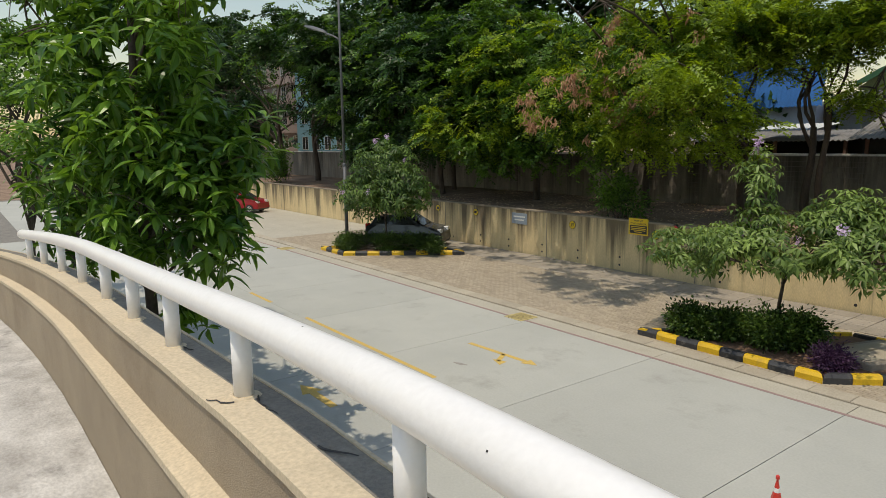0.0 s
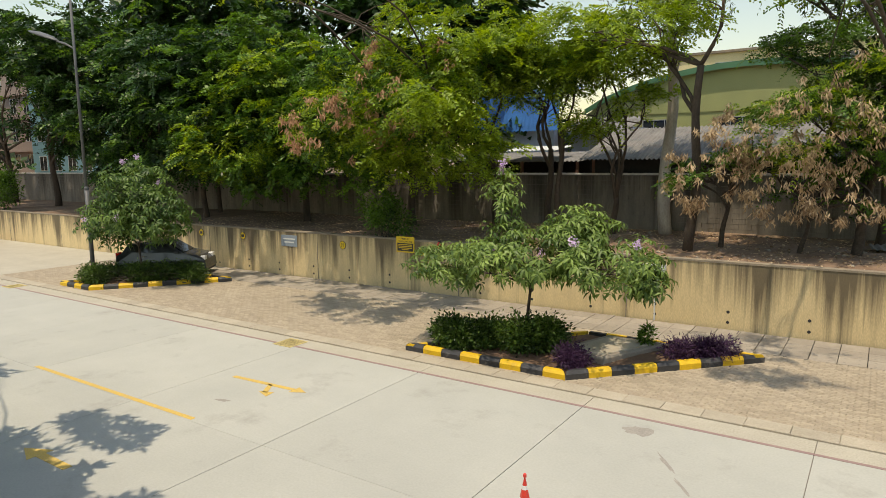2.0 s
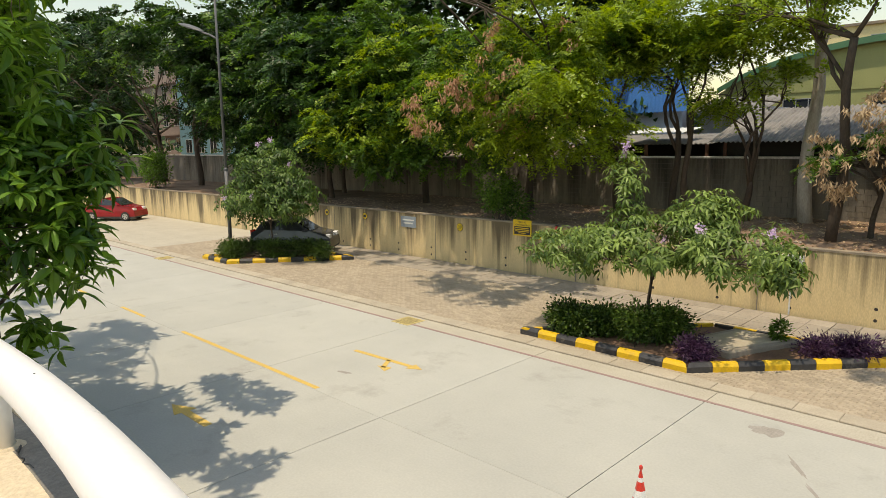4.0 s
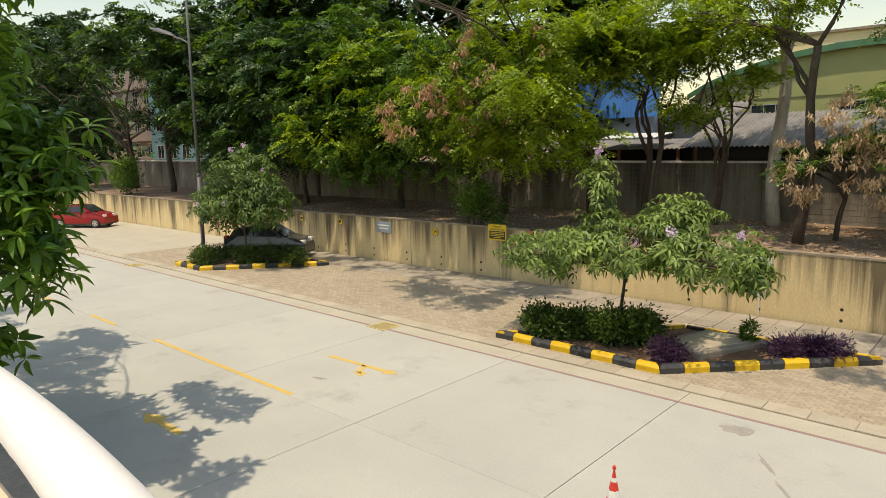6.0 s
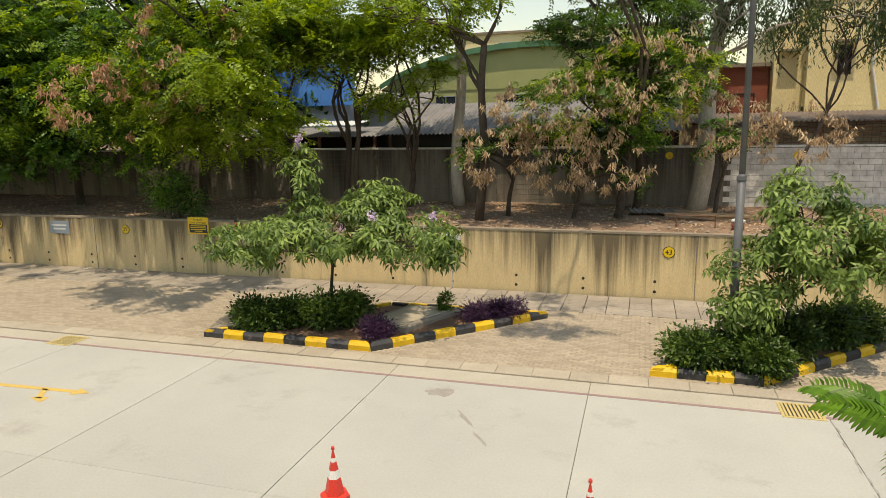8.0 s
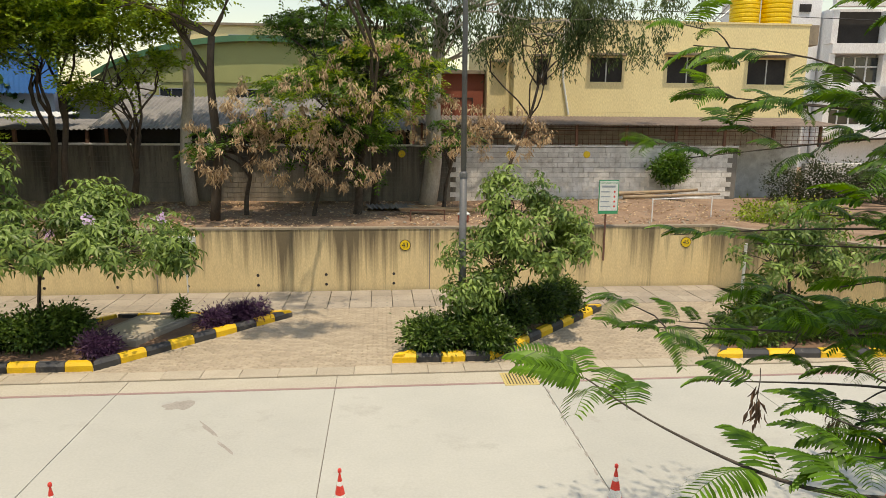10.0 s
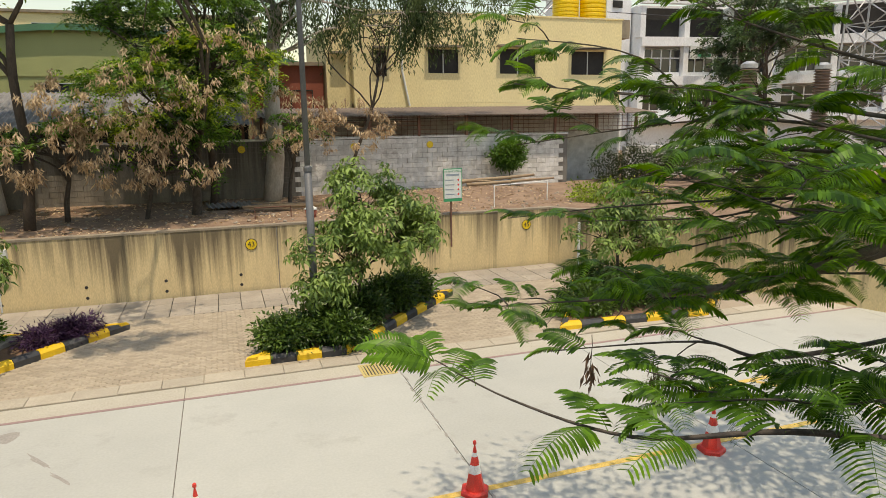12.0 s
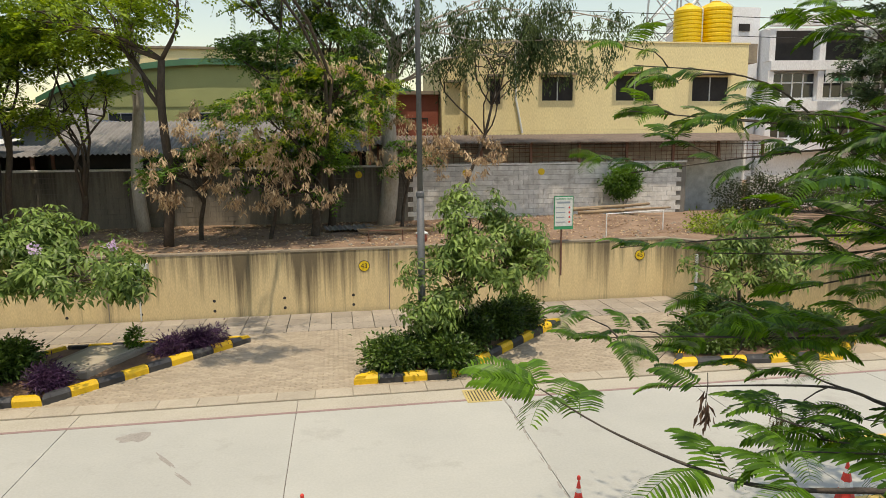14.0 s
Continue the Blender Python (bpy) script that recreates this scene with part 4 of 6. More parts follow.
for x, y, z, r in ((-152, 58, 22, 13), (-132, 66, 24, 12), (-112, 66, 25, 12), (-94, 64, 24, 12), (-76, 60, 22, 11), (-104, 30, 15, 9), (-128, 34, 14, 10)):
    tree("distant dark tree rising behind the houses", (x, y, 1.0), (x, y, z * 0.45), 0.5, [(x, y, z, r, r * 0.7, z * 0.42), (x + r * 0.5, y, z * 0.6, r * 0.7, r * 0.6, z * 0.35)], 230, 22, (1.7, 0.8), 1.7, L_DARK, BARK, "distant trees")
for x, y, z, r in ((-44, 30, 12.5, 6.5), (-32, 30, 13, 6.5), (-23, 31, 12.5, 5.5), (-56, 31, 12, 7), (-80, 22, 10, 8)):
    tree("large dark tree standing behind the boundary wall", (x, y, 1.7), (x, y, 6), 0.3, [(x, y, z, r, r * 0.7, 5.0), (x, y + 1, z + 6.0, r * 1.15, r * 0.6, 3.6), (x + r * 0.6, y + 1, z - 4, r * 0.7, r * 0.6, 3.6), (x - r * 0.6, y + 1, z - 3.4, r * 0.7, r * 0.6, 3.8)], 850, 26, (0.78, 0.34), 0.75, L_DARK, BARK, "trees behind the wall")
tree("tall dense tree beside the white building", (35.5, 36, 1.7), (35.4, 36, 7), 0.3, [(35.8, 36, 15.2, 3.3, 3, 2.6), (35.6, 36, 12.2, 3.9, 3, 2.6), (36.0, 36.2, 9.4, 3.4, 2.6, 2.2), (33.2, 36, 9.0, 1.6, 2, 1.8)], 620, 32, (0.3, 0.12), 0.4, leaf_mat("leaf_dull", (0.02, 0.045, 0.018), (0.11, 0.18, 0.07), 0.25, 0.5), BARK, "trees behind the wall")
tree("distant leafy tree by the lattice mast", (47, 46, 1.7), (47, 46, 7), 0.3, [(47, 46, 14, 4, 3, 3)], 250, 30, (0.4, 0.16), 0.6, L_MID, BARK, "trees behind the wall")

# saplings that hang over the wall's edge, a bush at the boundary wall
def bush(label, at, ells, n, per, leaf, spread, lmat, name="shrub", group="", stems=6):
    t = thing(name, label, "shrub", group, at)
    E = [(e[0] - at[0], e[1] - at[1], e[2] - at[2], *e[3:]) for e in ells]
    p, o = blobs(E, n, 0.6)
    p = p * np.array([0.86, 0.86, 0.82]) + np.array([0, 0, 1.0]) * rng.exponential(0.03, len(p))[:, None]
    p[:, 2] = np.maximum(p[:, 2], 0.06)
    g = Geo()
    for e in E:
        for _ in range(stems):
            q = p[int(rng.integers(len(p)))]
            limb(g, (e[0] * 0.8 + rng.normal() * 0.08, e[1] * 0.8 + rng.normal() * 0.08, -0.05), q, 0.014, 0.004, 4, 0.3, 4)
    part("stem", g, TWIG, t)
    part("foliage", spray_leaves("leaves", p, o, int(per * 1.25), spread * 0.95, leaf[0] * 0.78, leaf[1] * 0.85, lmat, 0.8, 0.25, 0.0), lmat, t)
    return t


bush("leafy green shrub hanging over the retaining wall", (-15.6, 17.9, 1.8), [(-16.4, 17.5, 2.7, 1.0, 0.6, 0.7), (-17.3, 17.6, 3.2, 0.9, 0.6, 0.8), (-16.6, 17.05, 1.95, 0.35, 0.2, 0.25)], 90, 30, (0.17, 0.075), 0.18, L_MID)
bush("round green bush growing against the block wall", (11.3, 23.5, 1.95), [(11.4, 23.3, 3.6, 0.75, 0.5, 0.75)], 90, 34, (0.16, 0.08), 0.14, L_MID)
bush("small sapling on the terrace by the far wall", (-50.5, 18.2, 1.85), [(-50.5, 18.2, 3.6, 1.4, 1, 1.4)], 120, 28, (0.22, 0.09), 0.25, L_MID)
bush("dark creeper covering a wire fence", (20, 23.2, 1.9), [(15.8 + 1.3 * k, 23.4 - 0.25 * k, 2.7 + 0.25 * math.sin(k), 0.9, 0.4, 1.1) for k in range(11)], 760, 30, (0.12, 0.07), 0.16, leaf_mat("creeper_leaf", (0.03, 0.05, 0.02), (0.1, 0.11, 0.05), 0.3, 0.6), "creeper", stems=9)
bush("weedy undergrowth on the earth bank", (15, 18, 1.9), [(12 + 1.2 * k, 18.5 - 1.1 * k + (k % 3), 2.15, 0.9, 0.7, 0.4) for k in range(8)], 260, 26, (0.14, 0.06), 0.16, L_LIME, "undergrowth", stems=4)

# ---- small trees and shrubs of the islands ----
def whorl_tree(label, base, fork, ells, clusters, lmat, flowers=0, leaf=(0.21, 0.07), group="small flowering trees in the islands"):
    """A small tree whose drooping leaflets stand in whorls of seven."""
    t = thing("flowering_tree", label, "tree", group, base)
    bx = np.array(base)
    E = [(*(np.array(e[:3]) - bx), *e[3:]) for e in ells]
    g = Geo()
    trunk = limb(g, (0, 0, -0.05), Vector(fork) - Vector(base), 0.05, 0.035, 8, 0.12, 8, 0)
    p, o = blobs(E, clusters, 0.45, -0.05, 1.5)
    for e in E:
        ps = limb(g, trunk[-1 - int(rng.integers(0, 3))], e[:3], 0.028, 0.012, 6, 0.3, 6)
        for _ in range(14):
            q = p[int(np.argsort(np.linalg.norm(p - np.array(e[:3]), axis=1))[int(rng.integers(0, 80))])]
            limb(g, ps[int(rng.integers(2, 7))], q, 0.01, 0.004, 4, 0.3, 4)
    part("trunk", g, TWIG, t, smooth=True)
    k = 6
    n = len(p) * k
    c, oo = np.repeat(p, k, 0), np.repeat(o, k, 0)
    ang = np.tile(np.arange(k) * 2 * np.pi / k, len(p)) + np.repeat(rng.random(len(p)) * 6, k)
    ax = unit(oo * 0.6 + np.array([0, 0, 0.75]) + rng.normal(size=(n, 3)) * 0.12)
    ref = unit(np.cross(ax, np.array([0.3, 0.9, 0.1])))
    ref2 = np.cross(ax, ref)
    rad = ref * np.cos(ang)[:, None] + ref2 * np.sin(ang)[:, None]
    along = rad + ax * 0.15 - np.array([0, 0, 0.35]) + rng.normal(size=(n, 3)) * 0.15
    part("crown", leaves_mesh("crown", c + rad * 0.03, along, ax, leaf[0] * (0.65 + 0.6 * rng.random(n)), leaf[1] * (0.8 + 0.4 * rng.random(n)), lmat, 0.15, 0.4), lmat, t)
    for f in range(flowers):
        q = p[int(np.argsort(-p[:, 2])[f * 3])] if f < 2 else p[int(rng.integers(len(p)))] + np.array([0, -0.1, 0.12])
        m = 40
        pos = q + np.array([0, 0, 0.12]) + rng.normal(size=(m, 3)) * 0.05
        part("blossom", leaves_mesh("blossom", pos, rng.normal(size=(m, 3)), rng.normal(size=(m, 3)), 0.07, 0.05, PETAL, 0.2, 0.3), PETAL, t, "lilac blossom")
    return t


whorl_tree("small round tree with pale flowers above a hedge", (-25.3, 12.7, 0.12), (-25.6, 12.7, 1.7), [(-26.4, 12.5, 2.7, 1.9, 1.6, 1.2), (-24.6, 12.9, 2.8, 1.8, 1.5, 1.2), (-25.5, 12.7, 4.0, 1.7, 1.4, 1.1)], 2200, L_ISLE, 9, (0.24, 0.08))
whorl_tree("small spreading tree with drooping leaves and lilac blossom", (-8.0, 12.7, 0.12), (-7.9, 12.6, 1.9), [(-9.6, 12.2, 2.2, 1.6, 1.7, 0.6), (-7.6, 12.1, 2.6, 1.8, 2.1, 0.7), (-5.9, 12.4, 2.45, 1.6, 1.8, 0.7), (-8.75, 12.7, 3.6, 0.55, 0.5, 1.05), (-6.6, 12.7, 3.15, 1.1, 0.9, 0.6), (-10.9, 12.4, 1.75, 0.5, 0.4, 0.3), (-5.0, 12.6, 2.1, 0.8, 0.8, 0.5)], 2900, L_GREY, 7, (0.21, 0.066))
whorl_tree("small bushy tree with grey-green leaves beside a lamp pole", (2.6, 12.4, 0.12), (2.7, 12.4, 1.4), [(2.0, 12.1, 2.0, 1.1, 0.9, 0.9), (3.3, 12.2, 2.5, 1.3, 1.3, 1.0), (2.7, 12.3, 3.3, 0.95, 0.9, 0.8), (4.2, 12.7, 2.3, 0.7, 0.6, 0.6), (1.7, 11.7, 1.3, 0.8, 0.5, 0.5)], 2100, L_GREY, 0, (0.19, 0.066))
whorl_tree("small leafy tree behind feathery branches", (9.6, 12.4, 0.12), (9.7, 12.4, 1.4), [(8.9, 12.2, 1.9, 0.9, 0.8, 0.7), (10.6, 12.3, 1.9, 1.2, 0.9, 0.8), (9.8, 12.4, 2.7, 0.9, 0.8, 0.6)], 1000, L_GREY, 0, (0.19, 0.066))

HEDGE = "island shrubs"
bush("clipped dark green hedge inside the kerb", (-25.4, 12.3, 0.12), [(-27 + 0.62 * k, 11.35 + 0.3 * (k % 3) + 0.42 * k, 0.48, 0.62, 0.55, 0.36) for k in range(7)] + [(-26.9 + 0.55 * k, 11.25, 0.46, 0.6, 0.45, 0.35) for k in range(3)], 700, 30, (0.12, 0.06), 0.14, L_BUSH, "hedge", HEDGE)
for x, y, r, h in ((-9.6, 11.5, 0.55, 0.75), (-8.75, 11.8, 0.5, 0.7), (-7.75, 11.75, 0.7, 0.95), (-7.25, 12.1, 0.5, 1.0), (-9.2, 11.35, 0.35, 0.5)):
    bush("dark green rounded shrub in an island bed", (x, y, 0.15), [(x, y, 0.15 + h * 0.45, r, r * 0.8, h * 0.4)], 130, 34, (0.12, 0.06), 0.14, L_BUSH, "shrub", HEDGE)
for x, y, r, h in ((0.75, 11.3, 0.6, 0.75), (1.6, 11.6, 0.7, 0.8), (2.5, 12.3, 0.75, 1.0), (3.5, 13.2, 0.7, 1.15), (4.3, 13.9, 0.6, 1.1), (2.0, 11.2, 0.5, 0.6)):
    bush("dark glossy shrub in an island bed", (x, y, 0.15), [(x, y, 0.15 + h * 0.4, r, r * 0.85, h * 0.4)], 140, 34, (0.12, 0.06), 0.15, L_BUSH, "shrub", HEDGE)
for x, y, r, h in ((8.0, 11.2, 0.7, 0.8), (9.0, 11.4, 0.8, 0.95), (10.2, 11.2, 0.8, 0.9), (11.1, 11.3, 0.6, 0.8), (9.4, 12.6, 0.9, 1.1)):
    bush("dark shrub behind the black and yellow kerb", (x, y, 0.15), [(x, y, 0.15 + h * 0.4, r, r * 0.85, h * 0.4)], 130, 32, (0.12, 0.06), 0.15, L_BUSH, "shrub", HEDGE)
bush("small shrub at a neighbouring bed's corner", (-5.15, 13.5, 0.16), [(-5.15, 13.5, 0.5, 0.16, 0.16, 0.32)], 26, 18, (0.13, 0.05), 0.07, L_MID, "seedling", stems=3)
for c, n in (((-6.0, 11.25, 0.3), 8), ((-4.2, 13.2, 0.28), 10)):
    E = [(c[0] + (0.16 * k if n == 10 else 0.05 * k) - 0.6, c[1] + (0.13 * k if n == 10 else 0.07 * k) - 0.25, c[2] + 0.02, 0.38, 0.28, 0.2) for k in range(n)]
    bush("low purple-leaved ground cover spilling over the kerb", (c[0], c[1], 0.14), E, 240, 22, (0.13, 0.03), 0.11, L_PURP, "purple_plant", "purple plants", 3)


# ---- the large tree beyond the parapet ----
def leaf_whorl(name, k, size, seed):
    """One whorl of large glossy drooping leaves at a twig's end."""
    r = np.random.default_rng(seed)
    ang = np.arange(k) * 2.4 + r.random(k)
    el = np.linspace(0.55, -0.75, k) + r.normal(size=k) * 0.15
    along = np.stack([np.cos(ang) * np.cos(el), np.sin(ang) * np.cos(el), np.sin(el)], 1)
    g = Geo()
    for i in range(k):
        a = Vector(along[i])
        s = a.cross(Vector((0, 0, 1))).normalized()
        n = s.cross(a)
        L, w = size * (0.75 + 0.5 * r.random()), size * 0.17
        vs = []
        for t, ww in ((0.05, 0.12), (0.3, 0.85), (0.55, 1.0), (0.8, 0.6), (1.0, 0.02)):
            c = a * L * t - n * L * 0.34 * t * t + Vector((0, 0, -0.03 * i * size))
            vs += [c + s * w * ww + n * w * 0.45 * ww, c, c - s * w * ww + n * w * 0.45 * ww]
        fs = [(j * 3 + m, j * 3 + m + 3, j * 3 + m + 4, j * 3 + m + 1) for j in range(4) for m in (0, 1)]
        g.add(vs, fs)
    return g.mesh(name, L_NEAR)


big = thing("broadleaf_tree", "broad-leaved tree with glossy drooping leaves beside the parapet", "tree", "", (-11.9, -0.3, -0.1))
g = Geo()
limb(g, (0, 0, 0), (0.05, 0.15, 9.5), 0.11, 0.03, 10, 0.03, 12, 0)
whorls = [leaf_whorl("leaf_whorl", 7 + s % 3, 0.29, 40 + s) for s in range(6)]
# four lobes at 8.4 to 8.5 m are added to cast separate road shadows
pts, outs = blobs([(-0.5, 0.1, 6.6, 2.5, 1.3, 1.9), (0.35, 0.4, 4.6, 2.0, 1.5, 1.6), (-1.8, -0.1, 4.6, 2.2, 1.5, 2.0), (2.7, 0.2, 8.4, 1.1, 0.7, 0.6), (0.1, 1.9, 8.5, 1.5, 0.6, 0.6), (-4.0, 0.6, 8.5, 1.6, 0.7, 0.6), (-6.5, 2.1, 8.5, 1.6, 0.6, 0.5), (1.2, 0.8, 4.9, 0.9, 0.8, 0.7), (0.9, 0.5, 3.3, 1.0, 0.9, 0.5), (0.3, 0.4, 2.1, 0.5, 0.5, 0.4), (1.3, 0.4, 4.2, 0.9, 0.7, 0.7)], 2300, 0.4, -0.1, 1.1)
for k in range(26):
    q = pts[int(rng.integers(len(pts)))]
    st = (0.03, 0.08, max(1.6, q[2] - 0.9 - 0.5 * rng.random()))
    ps = limb(g, st, q, 0.03, 0.008, 6, 0.25, 6)
    for _ in range(9):
        j = int(np.argsort(np.linalg.norm(pts - np.array(ps[4]), axis=1))[int(rng.integers(0, 60))])
        limb(g, ps[int(rng.integers(2, 7))], pts[j], 0.009, 0.004, 4, 0.3, 4)
part("trunk", g, TWIG, big, smooth=True)
joined = Geo()
for i, (q, o) in enumerate(zip(pts, outs)):
    me = whorls[i % 6]
    yaw = math.degrees(math.atan2(o[1], o[0]))
    m = pose(*q, float(rng.normal() * 18), float(20 + rng.normal() * 18), yaw + float(rng.normal() * 40)) @ Matrix.Scale(float(0.75 + 0.5 * rng.random()), 4)
    if i < 300:
        ob = part("leaf_whorl", me, L_NEAR, big)
        ob.matrix_basis = m
    else:
        joined.add([m @ v.co for v in me.vertices], [tuple(p.vertices) for p in me.polygons])
tagged(part("leaves", joined, L_NEAR, big), kind="stuff")

# further trees of the same row, downhill along the ramp
for x, y in ((-17.5, -0.6), (-24.5, -0.8)):
    tree("broad-leaved tree in a row along the ramp", (x, y, -0.1), (x, y, 3), 0.11, [(x, y + 0.3, 5.2, 2.6, 2.2, 2.0), (x + 0.5, y + 0.6, 7.4, 2.2, 2.0, 1.6), (x - 1.0, y + 0.2, 9.4, 2.6, 2.0, 1.5)], 480, 22, (0.24, 0.085), 0.25, L_NEAR, TWIG, "trees along the ramp", thin=0.02)

# ---- the feathery tree close to the camera ----
def frond(name, pairs, length, seed):
    """A feather-shaped leaf: an arching midrib with many narrow drooping leaflets either side."""
    r = np.random.default_rng(seed)
    g = Geo()
    spine = [Vector((length * t, 0.05 * length * math.sin(3 * t + seed), 0.2 * length * math.sin(2.0 * t) - 0.38 * length * t * t)) for t in np.linspace(0, 1, 9)]
    g.tube(spine, [0.0028 - 0.0019 * i / 8 for i in range(9)], 4)
    for i in range(pairs):
        t = 0.1 + 0.88 * i / (pairs - 1)
        k = min(7, int(t * 8))
        c = spine[k].lerp(spine[k + 1], t * 8 - k)
        w = length * 0.27 * (0.4 + 0.75 * math.sin(math.pi * min(1, t * 0.75 + 0.16))) * (0.88 + 0.24 * r.random())
        for sgn in (-1, 1):
            d = Vector((0.3 + 0.45 * t, sgn, 0.1 - 0.2 * r.random())).normalized()
            b = Vector((1, 0, 0)) * length * 0.55 / pairs
            dr = Vector((0, 0, -w * 0.42))
            g.add([c - b * 0.5, c + b * 0.5, c + d * w * 0.5 + b + dr * 0.2, c + d * w * 0.85 + b * 0.75 + dr * 0.7, c + d * w + dr, c + d * w * 0.85 - b * 0.75 + dr * 0.7, c + d * w * 0.5 - b + dr * 0.2], [(0, 1, 2, 6), (6, 2, 3, 5), (5, 3, 4)])
    return g.mesh(name, L_FERN)


fern = thing("feathery_tree", "feathery-leaved tree spreading thin branches close by", "tree", "", (4.6, 0.2, -0.1))
FR = [frond("frond", 17 + s, 0.38 + 0.035 * s, 80 + s) for s in range(5)]
BRANCHES = [
    [(0.66, 0.41, 3.73), (0.90, 0.04, 3.64), (1.23, -0.42, 3.62), (1.68, -0.75, 3.72), (2.6, -0.9, 3.6), (4.5, 0.1, 3.1)],
    [(1.26, 1.6, 3.6), (1.94, 1.31, 3.66), (2.9, 0.87, 3.73), (3.5, 0.7, 3.95), (4.6, 0.2, 4.3)],
    [(1.65, 1.62, 5.41), (2.4, 1.32, 5.27), (3.1, 1.15, 4.74), (3.9, 0.7, 4.6), (4.6, 0.2, 4.4)],
    [(1.48, 1.29, 5.1), (2.46, 1.04, 5.0), (3.3, 0.71, 4.93), (4.6, 0.2, 4.7)],
    [(1.58, 1.46, 4.72), (2.72, 1.09, 4.86), (3.4, 0.75, 4.82), (4.6, 0.2, 4.6)],
    [(1.48, 0.79, 3.54), (2.25, 0.43, 3.62), (2.8, 0.3, 3.5), (4.6, 0.2, 3.6)],
    [(2.18, 1.64, 4.15), (3.06, 1.13, 4.21), (3.6, 0.85, 4.43), (4.6, 0.2, 4.4)],
    [(2.29, 0.93, 4.02), (3.36, 0.68, 4.21), (4.6, 0.2, 4.2)],
    [(1.9, 2.3, 4.1), (2.8, 1.9, 4.2), (3.8, 1.0, 4.3), (4.6, 0.2, 4.2)],
    [(2.9, 1.6, 4.5), (3.5, 1.1, 4.5), (4.6, 0.2, 4.4)],
    [(2.9, 0.9, 4.4), (3.6, 0.6, 4.4), (4.6, 0.2, 4.4)],
    [(2.7, 1.2, 5.6), (3.4, 0.8, 5.3), (4.6, 0.2, 4.9)],
    [(3.0, 0.7, 3.9), (3.7, 0.4, 3.9), (4.6, 0.2, 3.9)],
    [(1.67, -0.18, 3.66), (2.13, -0.34, 3.62), (2.9, -0.3, 3.5), (4.5, 0.1, 3.3)],
    [(1.75, -0.85, 3.85), (2.2, -0.8, 3.8), (3.0, -0.5, 3.6), (4.5, 0.1, 3.3)],
    [(1.83, -0.03, 4.72), (2.19, -0.16, 4.67), (2.79, -0.16, 4.57), (4.6, 0.2, 4.44)],
    [(1.95, -0.28, 4.42), (2.3, -0.24, 4.44), (2.87, -0.22, 4.44), (4.6, 0.2, 4.3)],
    [(2.2, 0.1, 4.95), (3.0, 0.02, 4.75), (4.6, 0.2, 4.6)],
    [(2.09, 1.68, 3.55), (2.52, 1.31, 3.64), (2.87, 0.93, 3.76), (3.2, 0.51, 3.95), (3.45, 0.1, 4.21), (4.6, 0.2, 4.5)],
]
off = Vector((4.6, 0.2, -0.1))
g = Geo()
limb(g, (0, 0, 0), (0.0, 0.0, 6.5), 0.14, 0.06, 12, 0.04, 10, 0)
part("trunk", g, TWIG, fern, smooth=True)
spots = []
for bi, br in enumerate(BRANCHES):
    P = [Vector(p) - off for p in br]
    # smooth the way between the bends
    way = []
    for i in range(len(P) - 1):
        a, b, c, d = P[max(i - 1, 0)], P[i], P[i + 1], P[min(i + 2, len(P) - 1)]
        for s in range(6):
            t = s / 6
            way.append(0.5 * ((2 * b) + (c - a) * t + (2 * a - 5 * b + 4 * c - d) * t * t + (3 * b - a - 3 * c + d) * t ** 3))
    way.append(P[-1])
    n = len(way)
    bg = Geo()
    stout = bi == len(BRANCHES) - 1
    bg.tube(way, [(0.014 + 0.045 * (i / n) if stout else 0.0035 + 0.02 * (i / n) ** 1.5) + 0.0015 * math.sin(i * 2.1) * (i / n) for i in range(n)], 8)
    if bi == 0:
        for i, turn in ((0, -0.75), (0, -0.15), (0, 0.45), (0, 1.0), (2, 1.75), (2, -1.2), (4, -1.0), (10, 1.55), (11, -0.9), (14, -0.5), (14, 1.2), (18, -0.9), (20, 1.2)):
            d = way[i] - way[i + 1]
            spots.append((way[i], Matrix.Rotation(turn, 3, "Z") @ d, 3))
    for i in range(1, n - 3):
        if bi == 0:
            break
        if rng.random() < (0.12 if bi in (5, 6) else 0.42 if i < 7 else 0.75):
            d = (way[i] - way[i + 1]).normalized()
            side = d.cross(Vector((0, 0, 1))).normalized() * (1 if i % 2 else -1)
            L = (0.18 + 0.5 * rng.random()) * (1 if bi else 0.5)
            e = way[i] + (d * 0.7 + side + Vector((0, 0, rng.normal() * 0.3))).normalized() * L
            ps = limb(bg, way[i], e, 0.006, 0.0025, 4, 0.3, 4, 0.1)
            spots.append((ps[-1], e - way[i], 2))
            if L > 0.35:
                spots.append((ps[2], e - way[i] + side * 0.3, 1 if i < 7 else 2))
        if i in (1, 2) or rng.random() < (0.05 if bi in (5, 6) else 0.14):
            spots.append((way[i], way[i] - way[i + 1] + Vector((0, 0, 0.02)), 1))
    part("branch", bg, LIMB if stout else TWIG, fern, smooth=True)
many = Geo()
k = 0
for p, d, most in spots:
    big_frond = most == 3
    base_yaw = math.degrees(math.atan2(d.y, d.x))
    for s in range(most + int(rng.integers(0, 2)) if most == 2 else 1):
        yaw = base_yaw + float(s * 62 + rng.normal() * (5 if big_frond else 18))
        m = pose(*p, float(rng.normal() * 20), float(rng.normal() * 12 - 8), yaw) @ Matrix.Scale(float((0.72 + 0.2 * rng.random()) if big_frond else (0.42 + 0.3 * rng.random())), 4)
        me = FR[int(rng.integers(5))]
        if k < 300:
            ob = part("frond", me, L_FERN, fern)
            ob.matrix_basis = m
        else:
